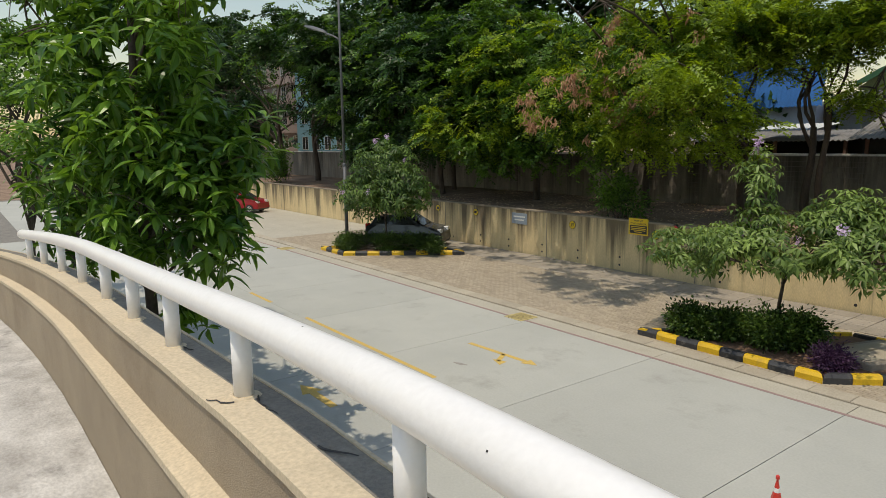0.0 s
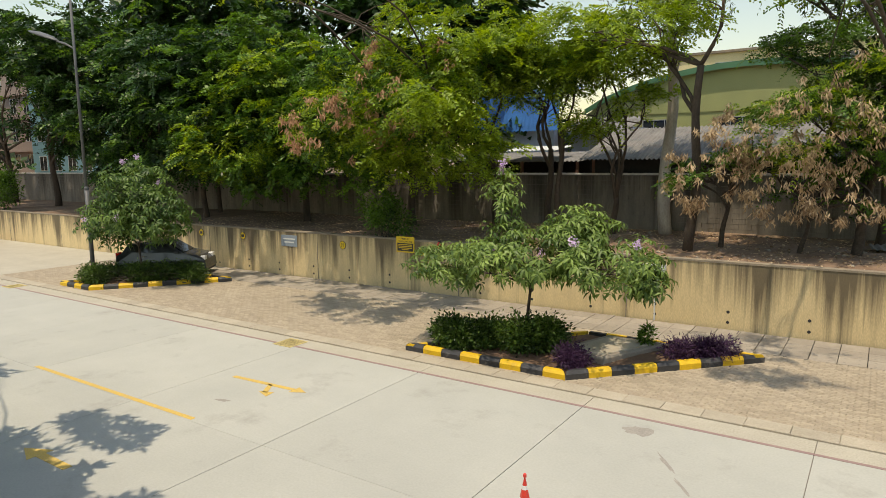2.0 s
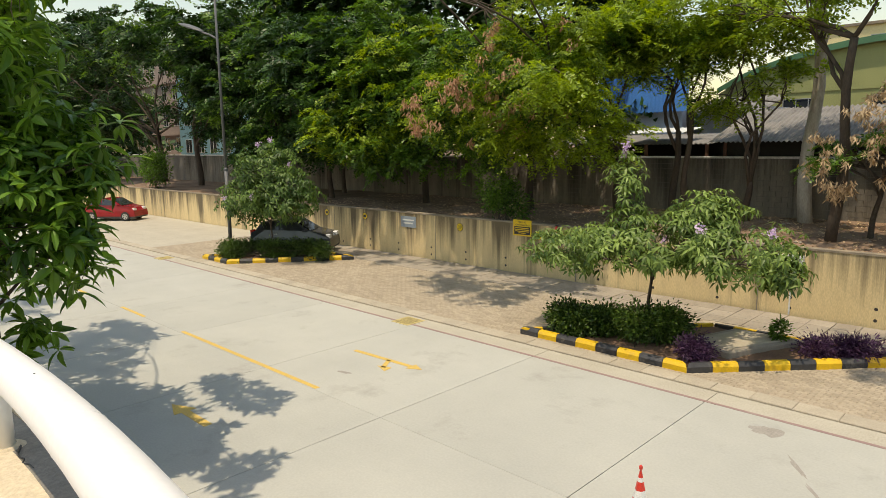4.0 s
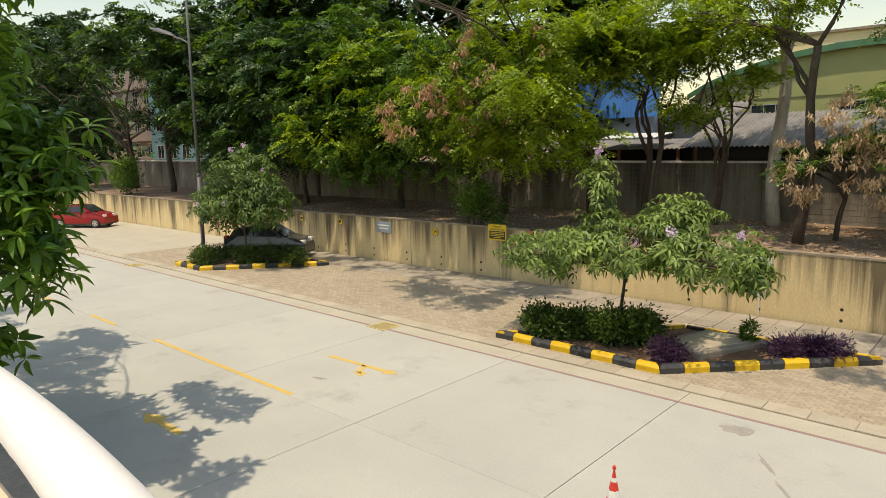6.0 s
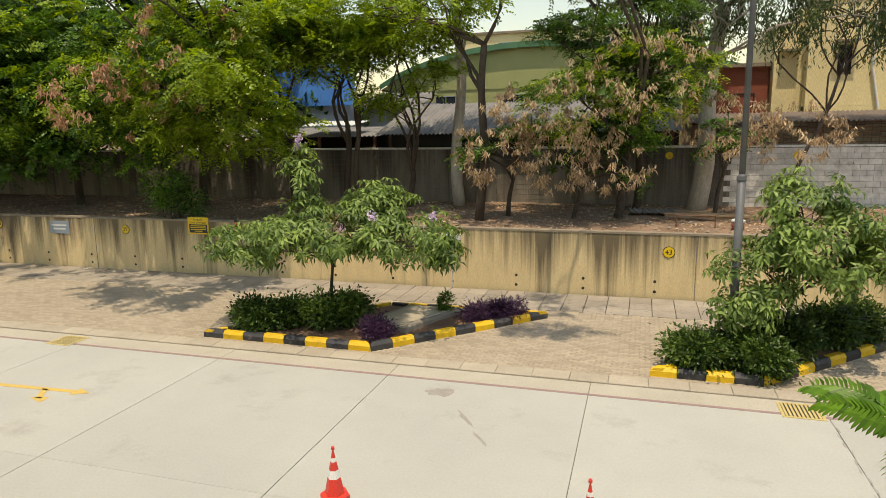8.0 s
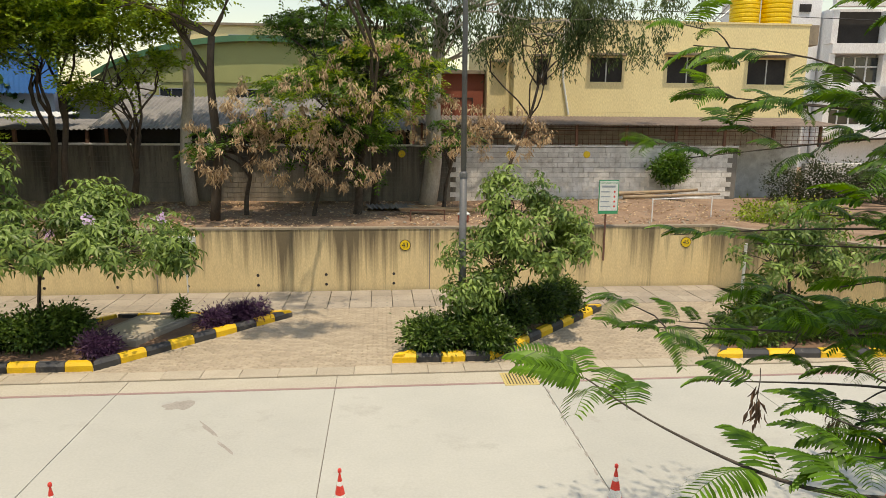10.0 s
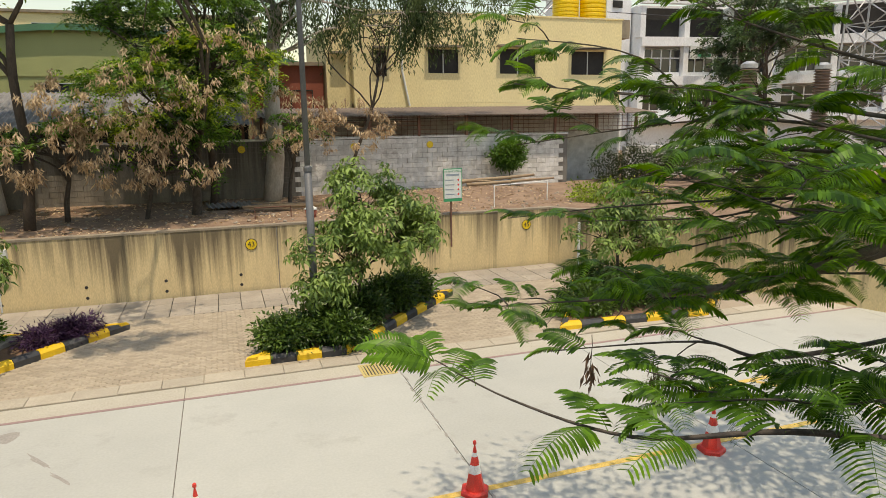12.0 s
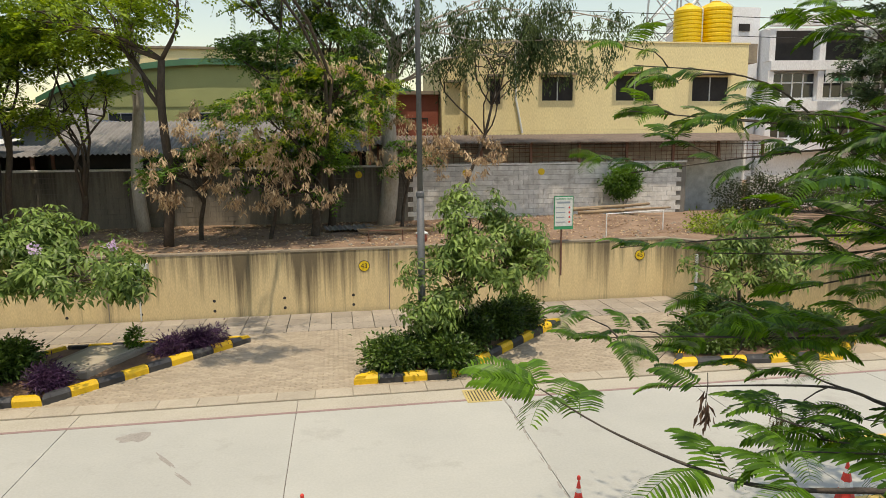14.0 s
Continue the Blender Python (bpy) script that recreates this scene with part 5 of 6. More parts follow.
            many.add([m @ v.co for v in me.vertices], [tuple(f.vertices) for f in me.polygons])
        k += 1
tagged(part("fronds", many, L_FERN, fern), kind="stuff")
for p in ((1.75, 0.75, 3.42), (2.05, 0.55, 3.35)):
    pod = Geo()
    limb(pod, Vector(p) - off + Vector((0, 0, 0.2)), Vector(p) - off - Vector((0, 0, 0.12)), 0.003, 0.003, 4, 0.1, 4)
    part("dead_stalk", pod, TWIG, fern)
    pos = np.array(Vector(p) - off) + rng.normal(size=(26, 3)) * np.array([0.02, 0.02, 0.05])
    part("dead_frond", leaves_mesh("dead_frond", pos, rng.normal(size=(26, 3)) * 0.3 + np.array([0, 0, -1]), rng.normal(size=(26, 3)), 0.09, 0.02, SOIL), SOIL, fern, "shrivelled dark brown frond")
# unseen crown over the road, added above the camera's view to shade fronds and road
pts, outs = blobs([(-1.2, -1.1, 8.0, 1.8, 1.3, 0.7), (1.4, -0.6, 7.8, 2.4, 1.7, 0.8), (3.0, 2.4, 7.6, 2.6, 1.8, 0.8), (-0.4, 2.2, 8.4, 2.0, 1.2, 0.6)], 900, 0.3)
part("high_crown", spray_leaves("high_crown", pts, outs, 22, 0.3, 0.16, 0.05, L_FERN), L_FERN, fern)

# ---- cones, markings, gratings ----
def cone(at, rz):
    c = thing("traffic_cone", "red plastic traffic cone with two white bands on a hexagonal base", "traffic cone", "cones along the road", at, rz)
    def hexa(r):
        return [(r * math.cos(math.pi / 3 * i), r * math.sin(math.pi / 3 * i)) for i in range(6)]
    part("base", Geo().prism(hexa(0.205), 0.0, 0.07, 0.025), REDPL, c)
    R = lambda z: 0.142 - 0.148 * (z - 0.05) / 0.72
    for nm, a, b, m in (("lower_body", 0.05, 0.3, REDPL), ("wide_band", 0.3, 0.415, REFL), ("middle_body", 0.415, 0.53, REDPL), ("narrow_band", 0.53, 0.585, REFL), ("upper_body", 0.585, 0.7, REDPL)):
        g = Geo()
        lo, hi = hexa(R(a)), hexa(R(b))
        g.add([(*p, a) for p in lo] + [(*p, b) for p in hi], [(i, (i + 1) % 6, 6 + (i + 1) % 6, 6 + i) for i in range(6)] + [tuple(range(5, -1, -1)), tuple(range(6, 12))])
        part(nm, g, m, c)
    part("tip", Geo().lathe([(0.024, 0.7), (0.024, 0.735), (0.012, 0.75)], 12), REDPL, c, smooth=False)
    return c


first_cone = cone((-4.22, 5.04, 0.0), 12)
for (x, y), rz in zip(((-0.84, 5.09), (2.62, 4.92), (6.33, 4.76)), (40, 5, 25)):
    copy_thing(first_cone, pose(x, y, 0.0, 0, 0, rz))


def marking(name, polys, label):
    g = Geo()
    for poly in polys:
        g.prism(poly, 0.001, 0.005)
    return tagged(part(name, g, YELLOW, None, label), kind="structure")


def bar(x0, x1, y, w=0.11, dy=0.0):
    return [(x0, y - w / 2), (x1, y + dy - w / 2), (x1, y + dy + w / 2), (x0, y + w / 2)]


for x0, x1, y in ((-17.43, -11.25, 4.95), (-26.1, -24.1, 4.83), (-21.56, -19.8, 4.9), (-34, -31, 4.85), (1.2, 8.6, 4.95), (10, 14, 4.95)):
    marking("lane_line", [bar(x0, x1, y, 0.11)], "worn yellow lane line painted on concrete")
marking("turn_arrow", [bar(-12.65, -10.8, 7.02, 0.12, 0.1), [(-10.8, 6.95), (-10.45, 7.13), (-10.8, 7.28)], [(-11.55, 7.08), (-11.42, 7.08), (-11.15, 6.68), (-11.28, 6.66)], [(-11.4, 6.66), (-11.0, 6.52), (-11.05, 6.78)]], "yellow turn arrow painted on concrete")
marking("lane_arrow", [bar(-12.1, -11.2, 2.58, 0.16), [(-12.65, 2.56), (-12.1, 2.36), (-12.1, 2.80)]], "yellow straight arrow painted on concrete")
marking("turn_arrow", [bar(7.6, 9.2, 6.62, 0.12, 0.05), [(9.2, 6.5), (9.55, 6.67), (9.2, 6.82)], [(8.8, 6.62), (8.93, 6.62), (9.2, 6.25), (9.05, 6.22)]], "yellow turn arrow painted on concrete")


def grating(x, y):
    t = thing("drain_grating", "yellow painted steel drain grating set in the gutter", "drain grating", "drain gratings", (x, y, 0.0))
    for nm, a, b in (("frame_side", (-0.34, -0.33), (-0.29, 0.33)), ("frame_side", (0.29, -0.33), (0.34, 0.33)), ("frame_side", (-0.29, -0.33), (0.29, -0.28)), ("frame_side", (-0.29, 0.28), (0.29, 0.33))):
        part(nm, Geo().box((*a, -0.02), (*b, 0.011)), GRATE, t)
    part("pit", Geo().box((-0.29, -0.28, -0.02), (0.29, 0.28, 0.005)), SIGNK, t)
    for i in range(9):
        x0 = -0.26 + 0.065 * i
        part("bar", Geo().box((x0 - 0.02, -0.28, 0.0), (x0 + 0.02, 0.28, 0.010)), GRATE, t)
    return t


gr = grating(-13.62, 9.66)
for x, y in ((2.4, 9.68), (-29.6, 9.66)):
    copy_thing(gr, pose(x, y, 0))

# ---- things on and by the retaining wall ----
def disc(x, z, text):
    t = thing("number_disc", "round yellow parking number disc on the wall", "number sign", "parking number discs", (x, WALL_Y - 0.012, z), 0)
    n = 28
    def ring(r, y):
        return [(r * math.cos(2 * math.pi * i / n), y, r * math.sin(2 * math.pi * i / n)) for i in range(n)]
    g = Geo().add(ring(0.17, 0.01) + ring(0.17, -0.004), [(i, (i + 1) % n, n + (i + 1) % n, n + i) for i in range(n)] + [tuple(range(n, 2 * n)), tuple(range(n - 1, -1, -1))])
    part("plate", g, SIGNK, t, "black rim")
    g = Geo().add(ring(0.152, -0.004) + ring(0.152, -0.008), [(i, (i + 1) % n, n + (i + 1) % n, n + i) for i in range(n)] + [tuple(range(n, 2 * n))])
    part("face", g, SIGNY, t, "yellow face")
    if text:
        text_part("number", text, 0.21, SIGNK, t, (0, -0.010, 0), (90, 0, 0))
    else:
        part("number", Geo().box((-0.09, -0.012, -0.06), (0.09, -0.008, 0.06)), SIGNK, t)
    return t


for x, z, text in ((-27.6, 1.55, ""), (-24.6, 1.56, ""), (-18.52, 1.5, "39"), (-14.6, 1.5, "40"), (-7.1, 1.44, "42"), (0.42, 1.38, "43"), (9.27, 1.39, "45")):
    disc(x, z, text)

ys = thing("parking_sign", "yellow sign with black printed lines of writing on the wall", "sign", "", (-15.35, WALL_Y - 0.012, 1.72))
part("board", Geo().box((-0.42, -0.008, -0.3), (0.42, 0.01, 0.3)), SIGNY, ys)
part("dark_panel", Geo().box((-0.37, -0.011, -0.25), (0.37, -0.008, 0.05)), SIGNK, ys, "black panel")
text_part("heading", "PARK AT", 0.1, SIGNK, ys, (0, -0.010, 0.21), (90, 0, 0))
text_part("heading", "YOUR OWN RISK", 0.088, SIGNK, ys, (0, -0.010, 0.105), (90, 0, 0))
for i, w in enumerate((0.31, 0.33, 0.31, 0.16)):
    part("text_line", Geo().box((-w, -0.0135, -0.02 - 0.062 * i), (w, -0.011, 0.008 - 0.062 * i)), SIGNY, ys)
pl = thing("plate_sign", "blue-grey plate with pale lettering on the wall", "sign", "", (-21.6, WALL_Y - 0.012, 1.5))
part("board", Geo().box((-0.48, -0.008, -0.24), (0.48, 0.01, 0.24)), SIGNB, pl)
for z, w in ((0.08, 0.36), (-0.06, 0.3)):
    part("text_line", Geo().box((-w, -0.011, z - 0.03), (w, -0.008, z + 0.03)), SIGNW, pl)
fx = thing("fire_extinguisher", "red fire extinguisher hung on the wall", "fire extinguisher", "", (-13.75, WALL_Y - 0.1, 1.4))
part("cylinder", Geo().lathe([(0.07, 0.0), (0.08, 0.02), (0.08, 0.42), (0.05, 0.5), (0.025, 0.52)], 14), REDPL, fx, smooth=True)
part("valve", Geo().box((-0.05, -0.03, 0.52), (0.05, 0.03, 0.57)), SIGNK, fx)
part("bracket", Geo().box((-0.09, 0.06, 0.2), (0.09, 0.1, 0.24)), RUST, fx)
part("hose", Geo().tube([(0.03, -0.02, 0.55), (0.11, -0.03, 0.45), (0.1, -0.03, 0.15)], 0.012, 6), SIGNK, fx)
eb = thing("switch_box", "pale grey electrical box with a conduit down to the pavement", "electrical box", "", (-6.05, WALL_Y - 0.01, 0.0))
box = part("box", Geo().box((-0.33, -0.16, 1.24), (0.33, 0.0, 1.72), 0.01), SIGNW, eb)
part("door", Geo().box((-0.30, -0.172, 1.27), (0.30, -0.162, 1.68)), SIGNW, eb)
for x in (-0.15, 0.12):
    part("socket", Geo().box((x - 0.07, -0.185, 1.4), (x + 0.07, -0.174, 1.54)), SIGNB, eb)
part("conduit", Geo().tube([(0.02, -0.03, 0.02), (0.02, -0.03, 1.24)], 0.022, 8), SIGNW, eb)

ns = thing("trail_sign", "white and green notice board on a dark post", "sign", "", (6.64, 17.1, 0.0))
part("post", Geo().tube([(-0.05, -0.03, 0.85), (-0.05, -0.03, 3.2)], 0.03, 8), RUST, ns)
part("border", Geo().box((-0.31, -0.085, 2.32), (0.31, -0.06, 3.36)), SIGNG, ns, "green border")
part("board", Geo().box((-0.285, -0.09, 2.42), (0.285, -0.086, 3.33)), SIGNW, ns, "white panel")
text_part("heading", "NATURE'S TRAIL", 0.075, SIGNG, ns, (0, -0.094, 3.27), (90, 0, 0))
part("text_line", Geo().box((-0.22, -0.094, 3.13), (0.2, -0.0905, 3.19)), SIGNB, ns)
for i in range(4):
    z = 3.0 - 0.15 * i
    part("text_line", Geo().box((-0.25, -0.094, z - 0.015), (0.02 + 0.03 * (i % 2), -0.0905, z + 0.015)), SIGNB, ns)
    part("symbol", Geo().add([(0.18 + 0.03 * math.cos(a), -0.0925, z + 0.034 * math.sin(a)) for a in (2 * math.pi * j / 14 for j in range(14))], [tuple(range(14))]), REDPL, ns, "red round prohibition symbol")

# ---- lamp poles ----
def lamp_pole(at, label, top, arm):
    t = thing("lamp_pole", label, "street lamp", "lamp poles", at)
    part("pole", Geo().tube([(0, 0, -0.1), (0, 0, 3.72)], [0.085, 0.08], 14), GALV, t, smooth=True)
    part("collar", Geo().lathe([(0.085, 3.7), (0.09, 3.73), (0.088, 3.8), (0.06, 3.84)], 14), GALV, t)
    part("upper_pole", Geo().tube([(0, 0, 3.8), (0, 0, top)], [0.062, 0.045], 12), GALV, t, smooth=True)
    if arm:
        ax, ay = arm
        part("arm", Geo().tube([(0, 0, 9.3), (ax * 0.3, ay * 0.3, 9.55), (ax * 0.62, ay * 0.62, 9.72)], 0.04, 8), GALV, t, smooth=True)
        d = Vector((ax, ay, 0)).normalized()
        s = Vector((-d.y, d.x, 0))
        c0 = Vector((ax * 0.6, ay * 0.6, 9.72))
        g = Geo()
        vs = []
        for u, w, h in ((0, 0.08, 0.06), (0.5, 0.22, 0.13), (1.3, 0.25, 0.13), (1.9, 0.12, 0.05)):
            for a in range(8):
                an = math.pi * a / 7
                vs.append(c0 + d * u + s * w * math.cos(an) + Vector((0, 0, h * math.sin(an) + 0.3 * u)))
        fs = [(i * 8 + j, i * 8 + 8 + j, i * 8 + 9 + j, i * 8 + j + 1) for i in range(3) for j in range(7)] + [(i * 8 + 7, i * 8 + 15, i * 8 + 8, i * 8) for i in range(3)] + [tuple(range(8)), tuple(range(31, 23, -1))]
        head_ob = part("lamp_head", g.add(vs, fs), GALV, t, "dark lamp head", True)
        part("lens", Geo().add([c0 + d * u + s * w + Vector((0, 0, 0.3 * u - 0.02)) for u, w in ((0.7, -0.21), (1.75, -0.13), (1.75, 0.13), (0.7, 0.21))] + [c0 + d * 1.2 + Vector((0, 0, 0.29))], [(0, 1, 4), (1, 2, 4), (2, 3, 4), (3, 0, 4)]), LAMPGL, head_ob, "pale lamp glass")
    return t


lamp_pole((1.5, 11.8, 0.12), "tall grey painted steel lamp pole in a planted island", 11.5, None)
lamp_pole((-27.7, 11.9, 0.12), "grey steel street lamp with a curved arm above a hedge", 13.0, (-1.9, -0.1))

# ---- parked cars ----
def car(at, rz, paint, label):
    c = thing("car", label, "car", "parked cars", at, rz)
    # side outline along x (nose at +x), widths in y
    prof = [(-1.85, 0.3), (-1.9, 0.62), (-1.82, 0.95), (-1.62, 1.05), (-1.35, 1.42), (-0.5, 1.52), (0.25, 1.48), (0.95, 1.02), (1.62, 0.88), (1.86, 0.68), (1.9, 0.3)]
    def shell(pts, wid, top_in):
        vs, n = [], len(pts)
        for sgn in (-1, 1):
            for x, z in pts:
                w = wid - top_in * max(0.0, (z - 0.95) / 0.55) - 0.06 * max(0.0, abs(x) - 1.5)
                vs.append((x, sgn * w, z))
        return Geo().add(vs, [tuple(range(n))[::-1], tuple(range(n, 2 * n))] + [(i, (i + 1) % n, n + (i + 1) % n, n + i) for i in range(n)])
    body = part("body", shell(prof, 0.83, 0.16), paint, c)
    for sgn in (-1, 1):
        for nm, q in (("rear_window", [(-1.38, 1.1), (-1.2, 1.38), (-0.5, 1.44), (-0.5, 1.06)]), ("front_window", [(-0.44, 1.06), (-0.44, 1.44), (0.18, 1.41), (0.75, 1.04)])):
            g = Geo()
            w = lambda z: 0.836 - 0.16 * max(0.0, (z - 0.95) / 0.55)
            g.add([(x, sgn * w(z), z) for x, z in q] + [(x, sgn * (w(z) - 0.02), z) for x, z in q], [(0, 1, 2, 3), (7, 6, 5, 4)] + [(i, (i + 1) % 4, 4 + (i + 1) % 4, 4 + i) for i in range(4)])
            part(nm, g, GLASS, c)
        part("mirror", Geo().box((0.62, sgn * 0.83 - 0.09 * (sgn < 0), 1.0), (0.78, sgn * 0.83 + 0.09 * (sgn > 0), 1.12), 0.02), paint, c)
        part("door_handle", Geo().box((-0.75, sgn * 0.832 - 0.01, 0.88), (-0.58, sgn * 0.832 + 0.01, 0.91)), ALLOY, c)
        part("tail_light", Geo().box((-1.88, sgn * 0.62 - 0.13, 0.85), (-1.72, sgn * 0.62 + 0.13, 1.08), 0.02), REDLENS, c, "red tail light")
        part("headlight", Geo().box((1.55, sgn * 0.6 - 0.15, 0.7), (1.84, sgn * 0.6 + 0.15, 0.86), 0.02), LAMPGL, c, "clear headlight")
        for x in (-1.2, 1.2):
            wh = part("wheel", Geo().tube([(x, sgn * 0.66, 0.3), (x, sgn * 0.845, 0.3)], 0.3, 22), TYRE, c, smooth=False)
            part("rim", Geo().tube([(x, sgn * 0.84, 0.3), (x, sgn * 0.855, 0.3)], 0.19, 18), ALLOY, wh, "alloy rim")
            for k in range(5):
                a = 2 * math.pi * k / 5
                part("spoke_gap", Geo().tube([(x + 0.12 * math.cos(a), sgn * 0.85, 0.3 + 0.12 * math.sin(a)), (x + 0.12 * math.cos(a), sgn * 0.858, 0.3 + 0.12 * math.sin(a))], 0.04, 8), TYRE, wh)
    part("windscreen", Geo().add([(0.27, -0.6, 1.475), (0.27, 0.6, 1.475), (0.95, 0.72, 1.035), (0.95, -0.72, 1.035)], [(0, 1, 2, 3)]), GLASS, c).location = (0.012, 0, 0.012)
    part("rear_screen", Geo().add([(-1.37, -0.6, 1.41), (-1.37, 0.6, 1.41), (-1.62, 0.66, 1.07), (-1.62, -0.66, 1.07)], [(3, 2, 1, 0)]), GLASS, c).location = (-0.012, 0, 0.012)
    part("lower_trim", Geo().box((-1.86, -0.8, 0.2), (1.86, 0.8, 0.34), 0.02), SIGNK, c)
    return c


car((-26.6, 14.6, 0.02), 38, CARGREY, "dark grey hatchback parked against the wall behind a hedge")
car((-48.0, 14.2, 0.02), 38, CARRED, "red hatchback parked in a far bay by the wall")

# ---- island slab, debris and small things on the terrace ----
mh = thing("inspection_slab", "worn concrete inspection cover on a raised frame", "manhole cover", "", (-5.8, 12.85, 0.1), 0)
part("frame", Geo().prism([(-1.15, -1.05), (0.15, -1.05), (1.1, 0.95), (-0.45, 0.95)], 0.0, 0.2, 0.03), FLAG, mh)
part("cover", Geo().prism([(-0.92, -0.86), (0.06, -0.86), (0.85, 0.78), (-0.32, 0.78)], 0.19, 0.225, 0.015), KSTONE, mh)
for k, (a, b, r) in enumerate((((8.2, 22.4, 2.35), (12.4, 22.9, 2.5), 0.09), ((9.0, 22.0, 2.3), (13.2, 22.6, 2.35), 0.07), ((8.6, 22.9, 2.45), (11.0, 22.2, 2.3), 0.05))):
    t = thing("fallen_log", "pale dry log lying on the earth bank", "log", "fallen logs", a)
    g = Geo()
    limb(g, (0, 0, 0), Vector(b) - Vector(a), r, r * 0.6, 8, 0.12, 7, 0)
    part("stem", g, DEBRIS, t, smooth=True)
ss = thing("roof_sheet", "loose corrugated sheet lying on the terrace", "corrugated sheet", "", (0.1, 21.6, 2.0), 8)
def corrugated(x0, x1, y0, y1, z0, z1, pitch=0.18, amp=0.03):
    """A ribbed sheet that falls from y1 to y0, with real thickness."""
    g = Geo()
    n = int((x1 - x0) / pitch * 6)
    vs = []
    for i in range(n + 1):
        x = x0 + (x1 - x0) * i / n
        h = amp * math.sin(2 * math.pi * x / pitch)
        vs += [(x, y0, z0 + h), (x, y1, z1 + h), (x, y1, z1 + h - 0.012), (x, y0, z0 + h - 0.012)]
    fs = [(i * 4 + j, i * 4 + (j + 1) % 4, i * 4 + 4 + (j + 1) % 4, i * 4 + 4 + j) for i in range(n) for j in range(4)]
    return g.add(vs, fs)
part("sheet", corrugated(-0.9, 0.9, -0.4, 0.4, 0.02, 0.08), ASB, ss)
fr = thing("iron_frame", "low rusty iron frame standing on the terrace edge", "iron frame", "", (1.2, 18.6, 1.86))
for x in (-0.55, 0.55):
    part("leg", Geo().tube([(x, 0, -0.05), (x, 0, 0.4)], 0.018, 6), RUST, fr)
part("crossbar", Geo().tube([(-0.55, 0, 0.4), (0.55, 0, 0.4)], 0.018, 6), RUST, fr)
bk = thing("bucket", "dark red bucket with a white lid on the terrace", "bucket", "", (2.35, 18.4, 1.84))
part("pail", Geo().lathe([(0.15, 0.0), (0.19, 0.3)], 16), REDW, bk, smooth=True)
part("lid", Geo().lathe([(0.2, 0.3), (0.2, 0.34), (0.05, 0.42)], 16), SIGNW, bk)
for i in range(7):
    a = Vector((1.6 + 0.3 * rng.random(), 20.2 + 0.5 * rng.random(), 1.98 + 0.02 * i))
    t = thing("timber_batten", "dry timber batten in a pile on the terrace", "timber", "pile of battens", a, float(-8 + rng.normal() * 7))
    part("batten", Geo().box((-1.3, -0.03, 0), (1.3, 0.03, 0.05)), DEBRIS, t)
pos = np.stack([rng.uniform(-30, 12, 5200), rng.uniform(17.6, 23.8, 5200)], 1)
pos = np.array([(x, y, terrace_z(x, y) + 0.02) for x, y in pos])
tagged(part("leaf_litter", leaves_mesh("leaf_litter", pos, rng.normal(size=(5200, 3)) * np.array([1, 1, 0.12]), np.array([0, 0, 1.0]) + rng.normal(size=(5200, 3)) * 0.3, 0.13, 0.06, L_POD), L_POD, None, "dry fallen leaves on bare earth"), category="leaf litter", kind="stuff")
rubble = Geo()
for i in range(420):
    x, y = rng.uniform(-8, 13), rng.uniform(17.7, 23.6)
    r = 0.02 + 0.05 * rng.random() ** 3
    rubble.lathe([(r * 0.7, -r * 0.4), (r, 0.1 * r), (r * 0.5, r * 0.7)], 6, (x, y, terrace_z(x, y) + r * 0.2))
tagged(part("rubble", rubble, FLAG, None, "small stones scattered on bare earth"), category="stones", kind="stuff")

# ---- sheds and buildings behind the boundary wall ----
def window(parent, x0, x1, z0, z1, y, depth=0.25, bars=1, hood=True, frame_mat=None):
    w = part("window", Geo().box((x0, y + 0.04, z0), (x1, y + depth, z1)), DIM, parent, "dark window opening")
    fm = frame_mat or DIM
    for a, b in (((x0 - 0.05, z0 - 0.05), (x0, z1 + 0.05)), ((x1, z0 - 0.05), (x1 + 0.05, z1 + 0.05)), ((x0, z1), (x1, z1 + 0.05)), ((x0, z0 - 0.05), (x1, z0))):
        part("frame", Geo().box((a[0], y - 0.012, a[1]), (b[0], y + 0.05, b[1])), fm, w)
    for k in range(bars):
        xm = x0 + (x1 - x0) * (k + 1) / (bars + 1)
        part("mullion", Geo().box((xm - 0.025, y, z0), (xm + 0.025, y + 0.045, z1)), fm if frame_mat else STEEL, w)
    if not hood:
        part("pane", Geo().box((x0, y + 0.025, z0), (x1, y + 0.035, z1)), GLASS, w)
    if hood:
        part("sun_hood", Geo().box((x0 - 0.15, y - 0.4, z1 + 0.08), (x1 + 0.15, y, z1 + 0.17)), COPING, w)
    return w


cream = thing("cream_building", "cream two-storey building with dark windows and water tanks", "building", "buildings behind the wall")
FY = 27.0
# front wall pierced for its windows
OPEN = [(6.62, 7.1, 6.8, 7.9), (9.05, 10.5, 6.95, 8.0), (12.6, 14.45, 6.95, 8.08), (16.4, 18.2, 6.93, 8.03)]
edge = 5.6
for x0, x1, z0, z1 in OPEN:
    part("front_wall", Geo().box((edge, FY, 5.62), (x0, FY + 0.25, 9.55)), YWALL, cream)
    part("sill_wall", Geo().box((x0, FY, 5.62), (x1, FY + 0.25, z0)), YWALL, cream)
    part("lintel_wall", Geo().box((x0, FY, z1), (x1, FY + 0.25, 9.55)), YWALL, cream)
    edge = x1
part("front_wall", Geo().box((edge, FY, 5.62), (19.2, FY + 0.25, 9.55)), YWALL, cream)
part("end_wall", Geo().box((19.0, FY + 0.25, 1.7), (19.2, 38, 9.55)), YWALL, cream)
part("end_wall", Geo().box((5.6, FY + 0.25, 1.7), (5.8, 38, 9.55)), YWALL, cream)
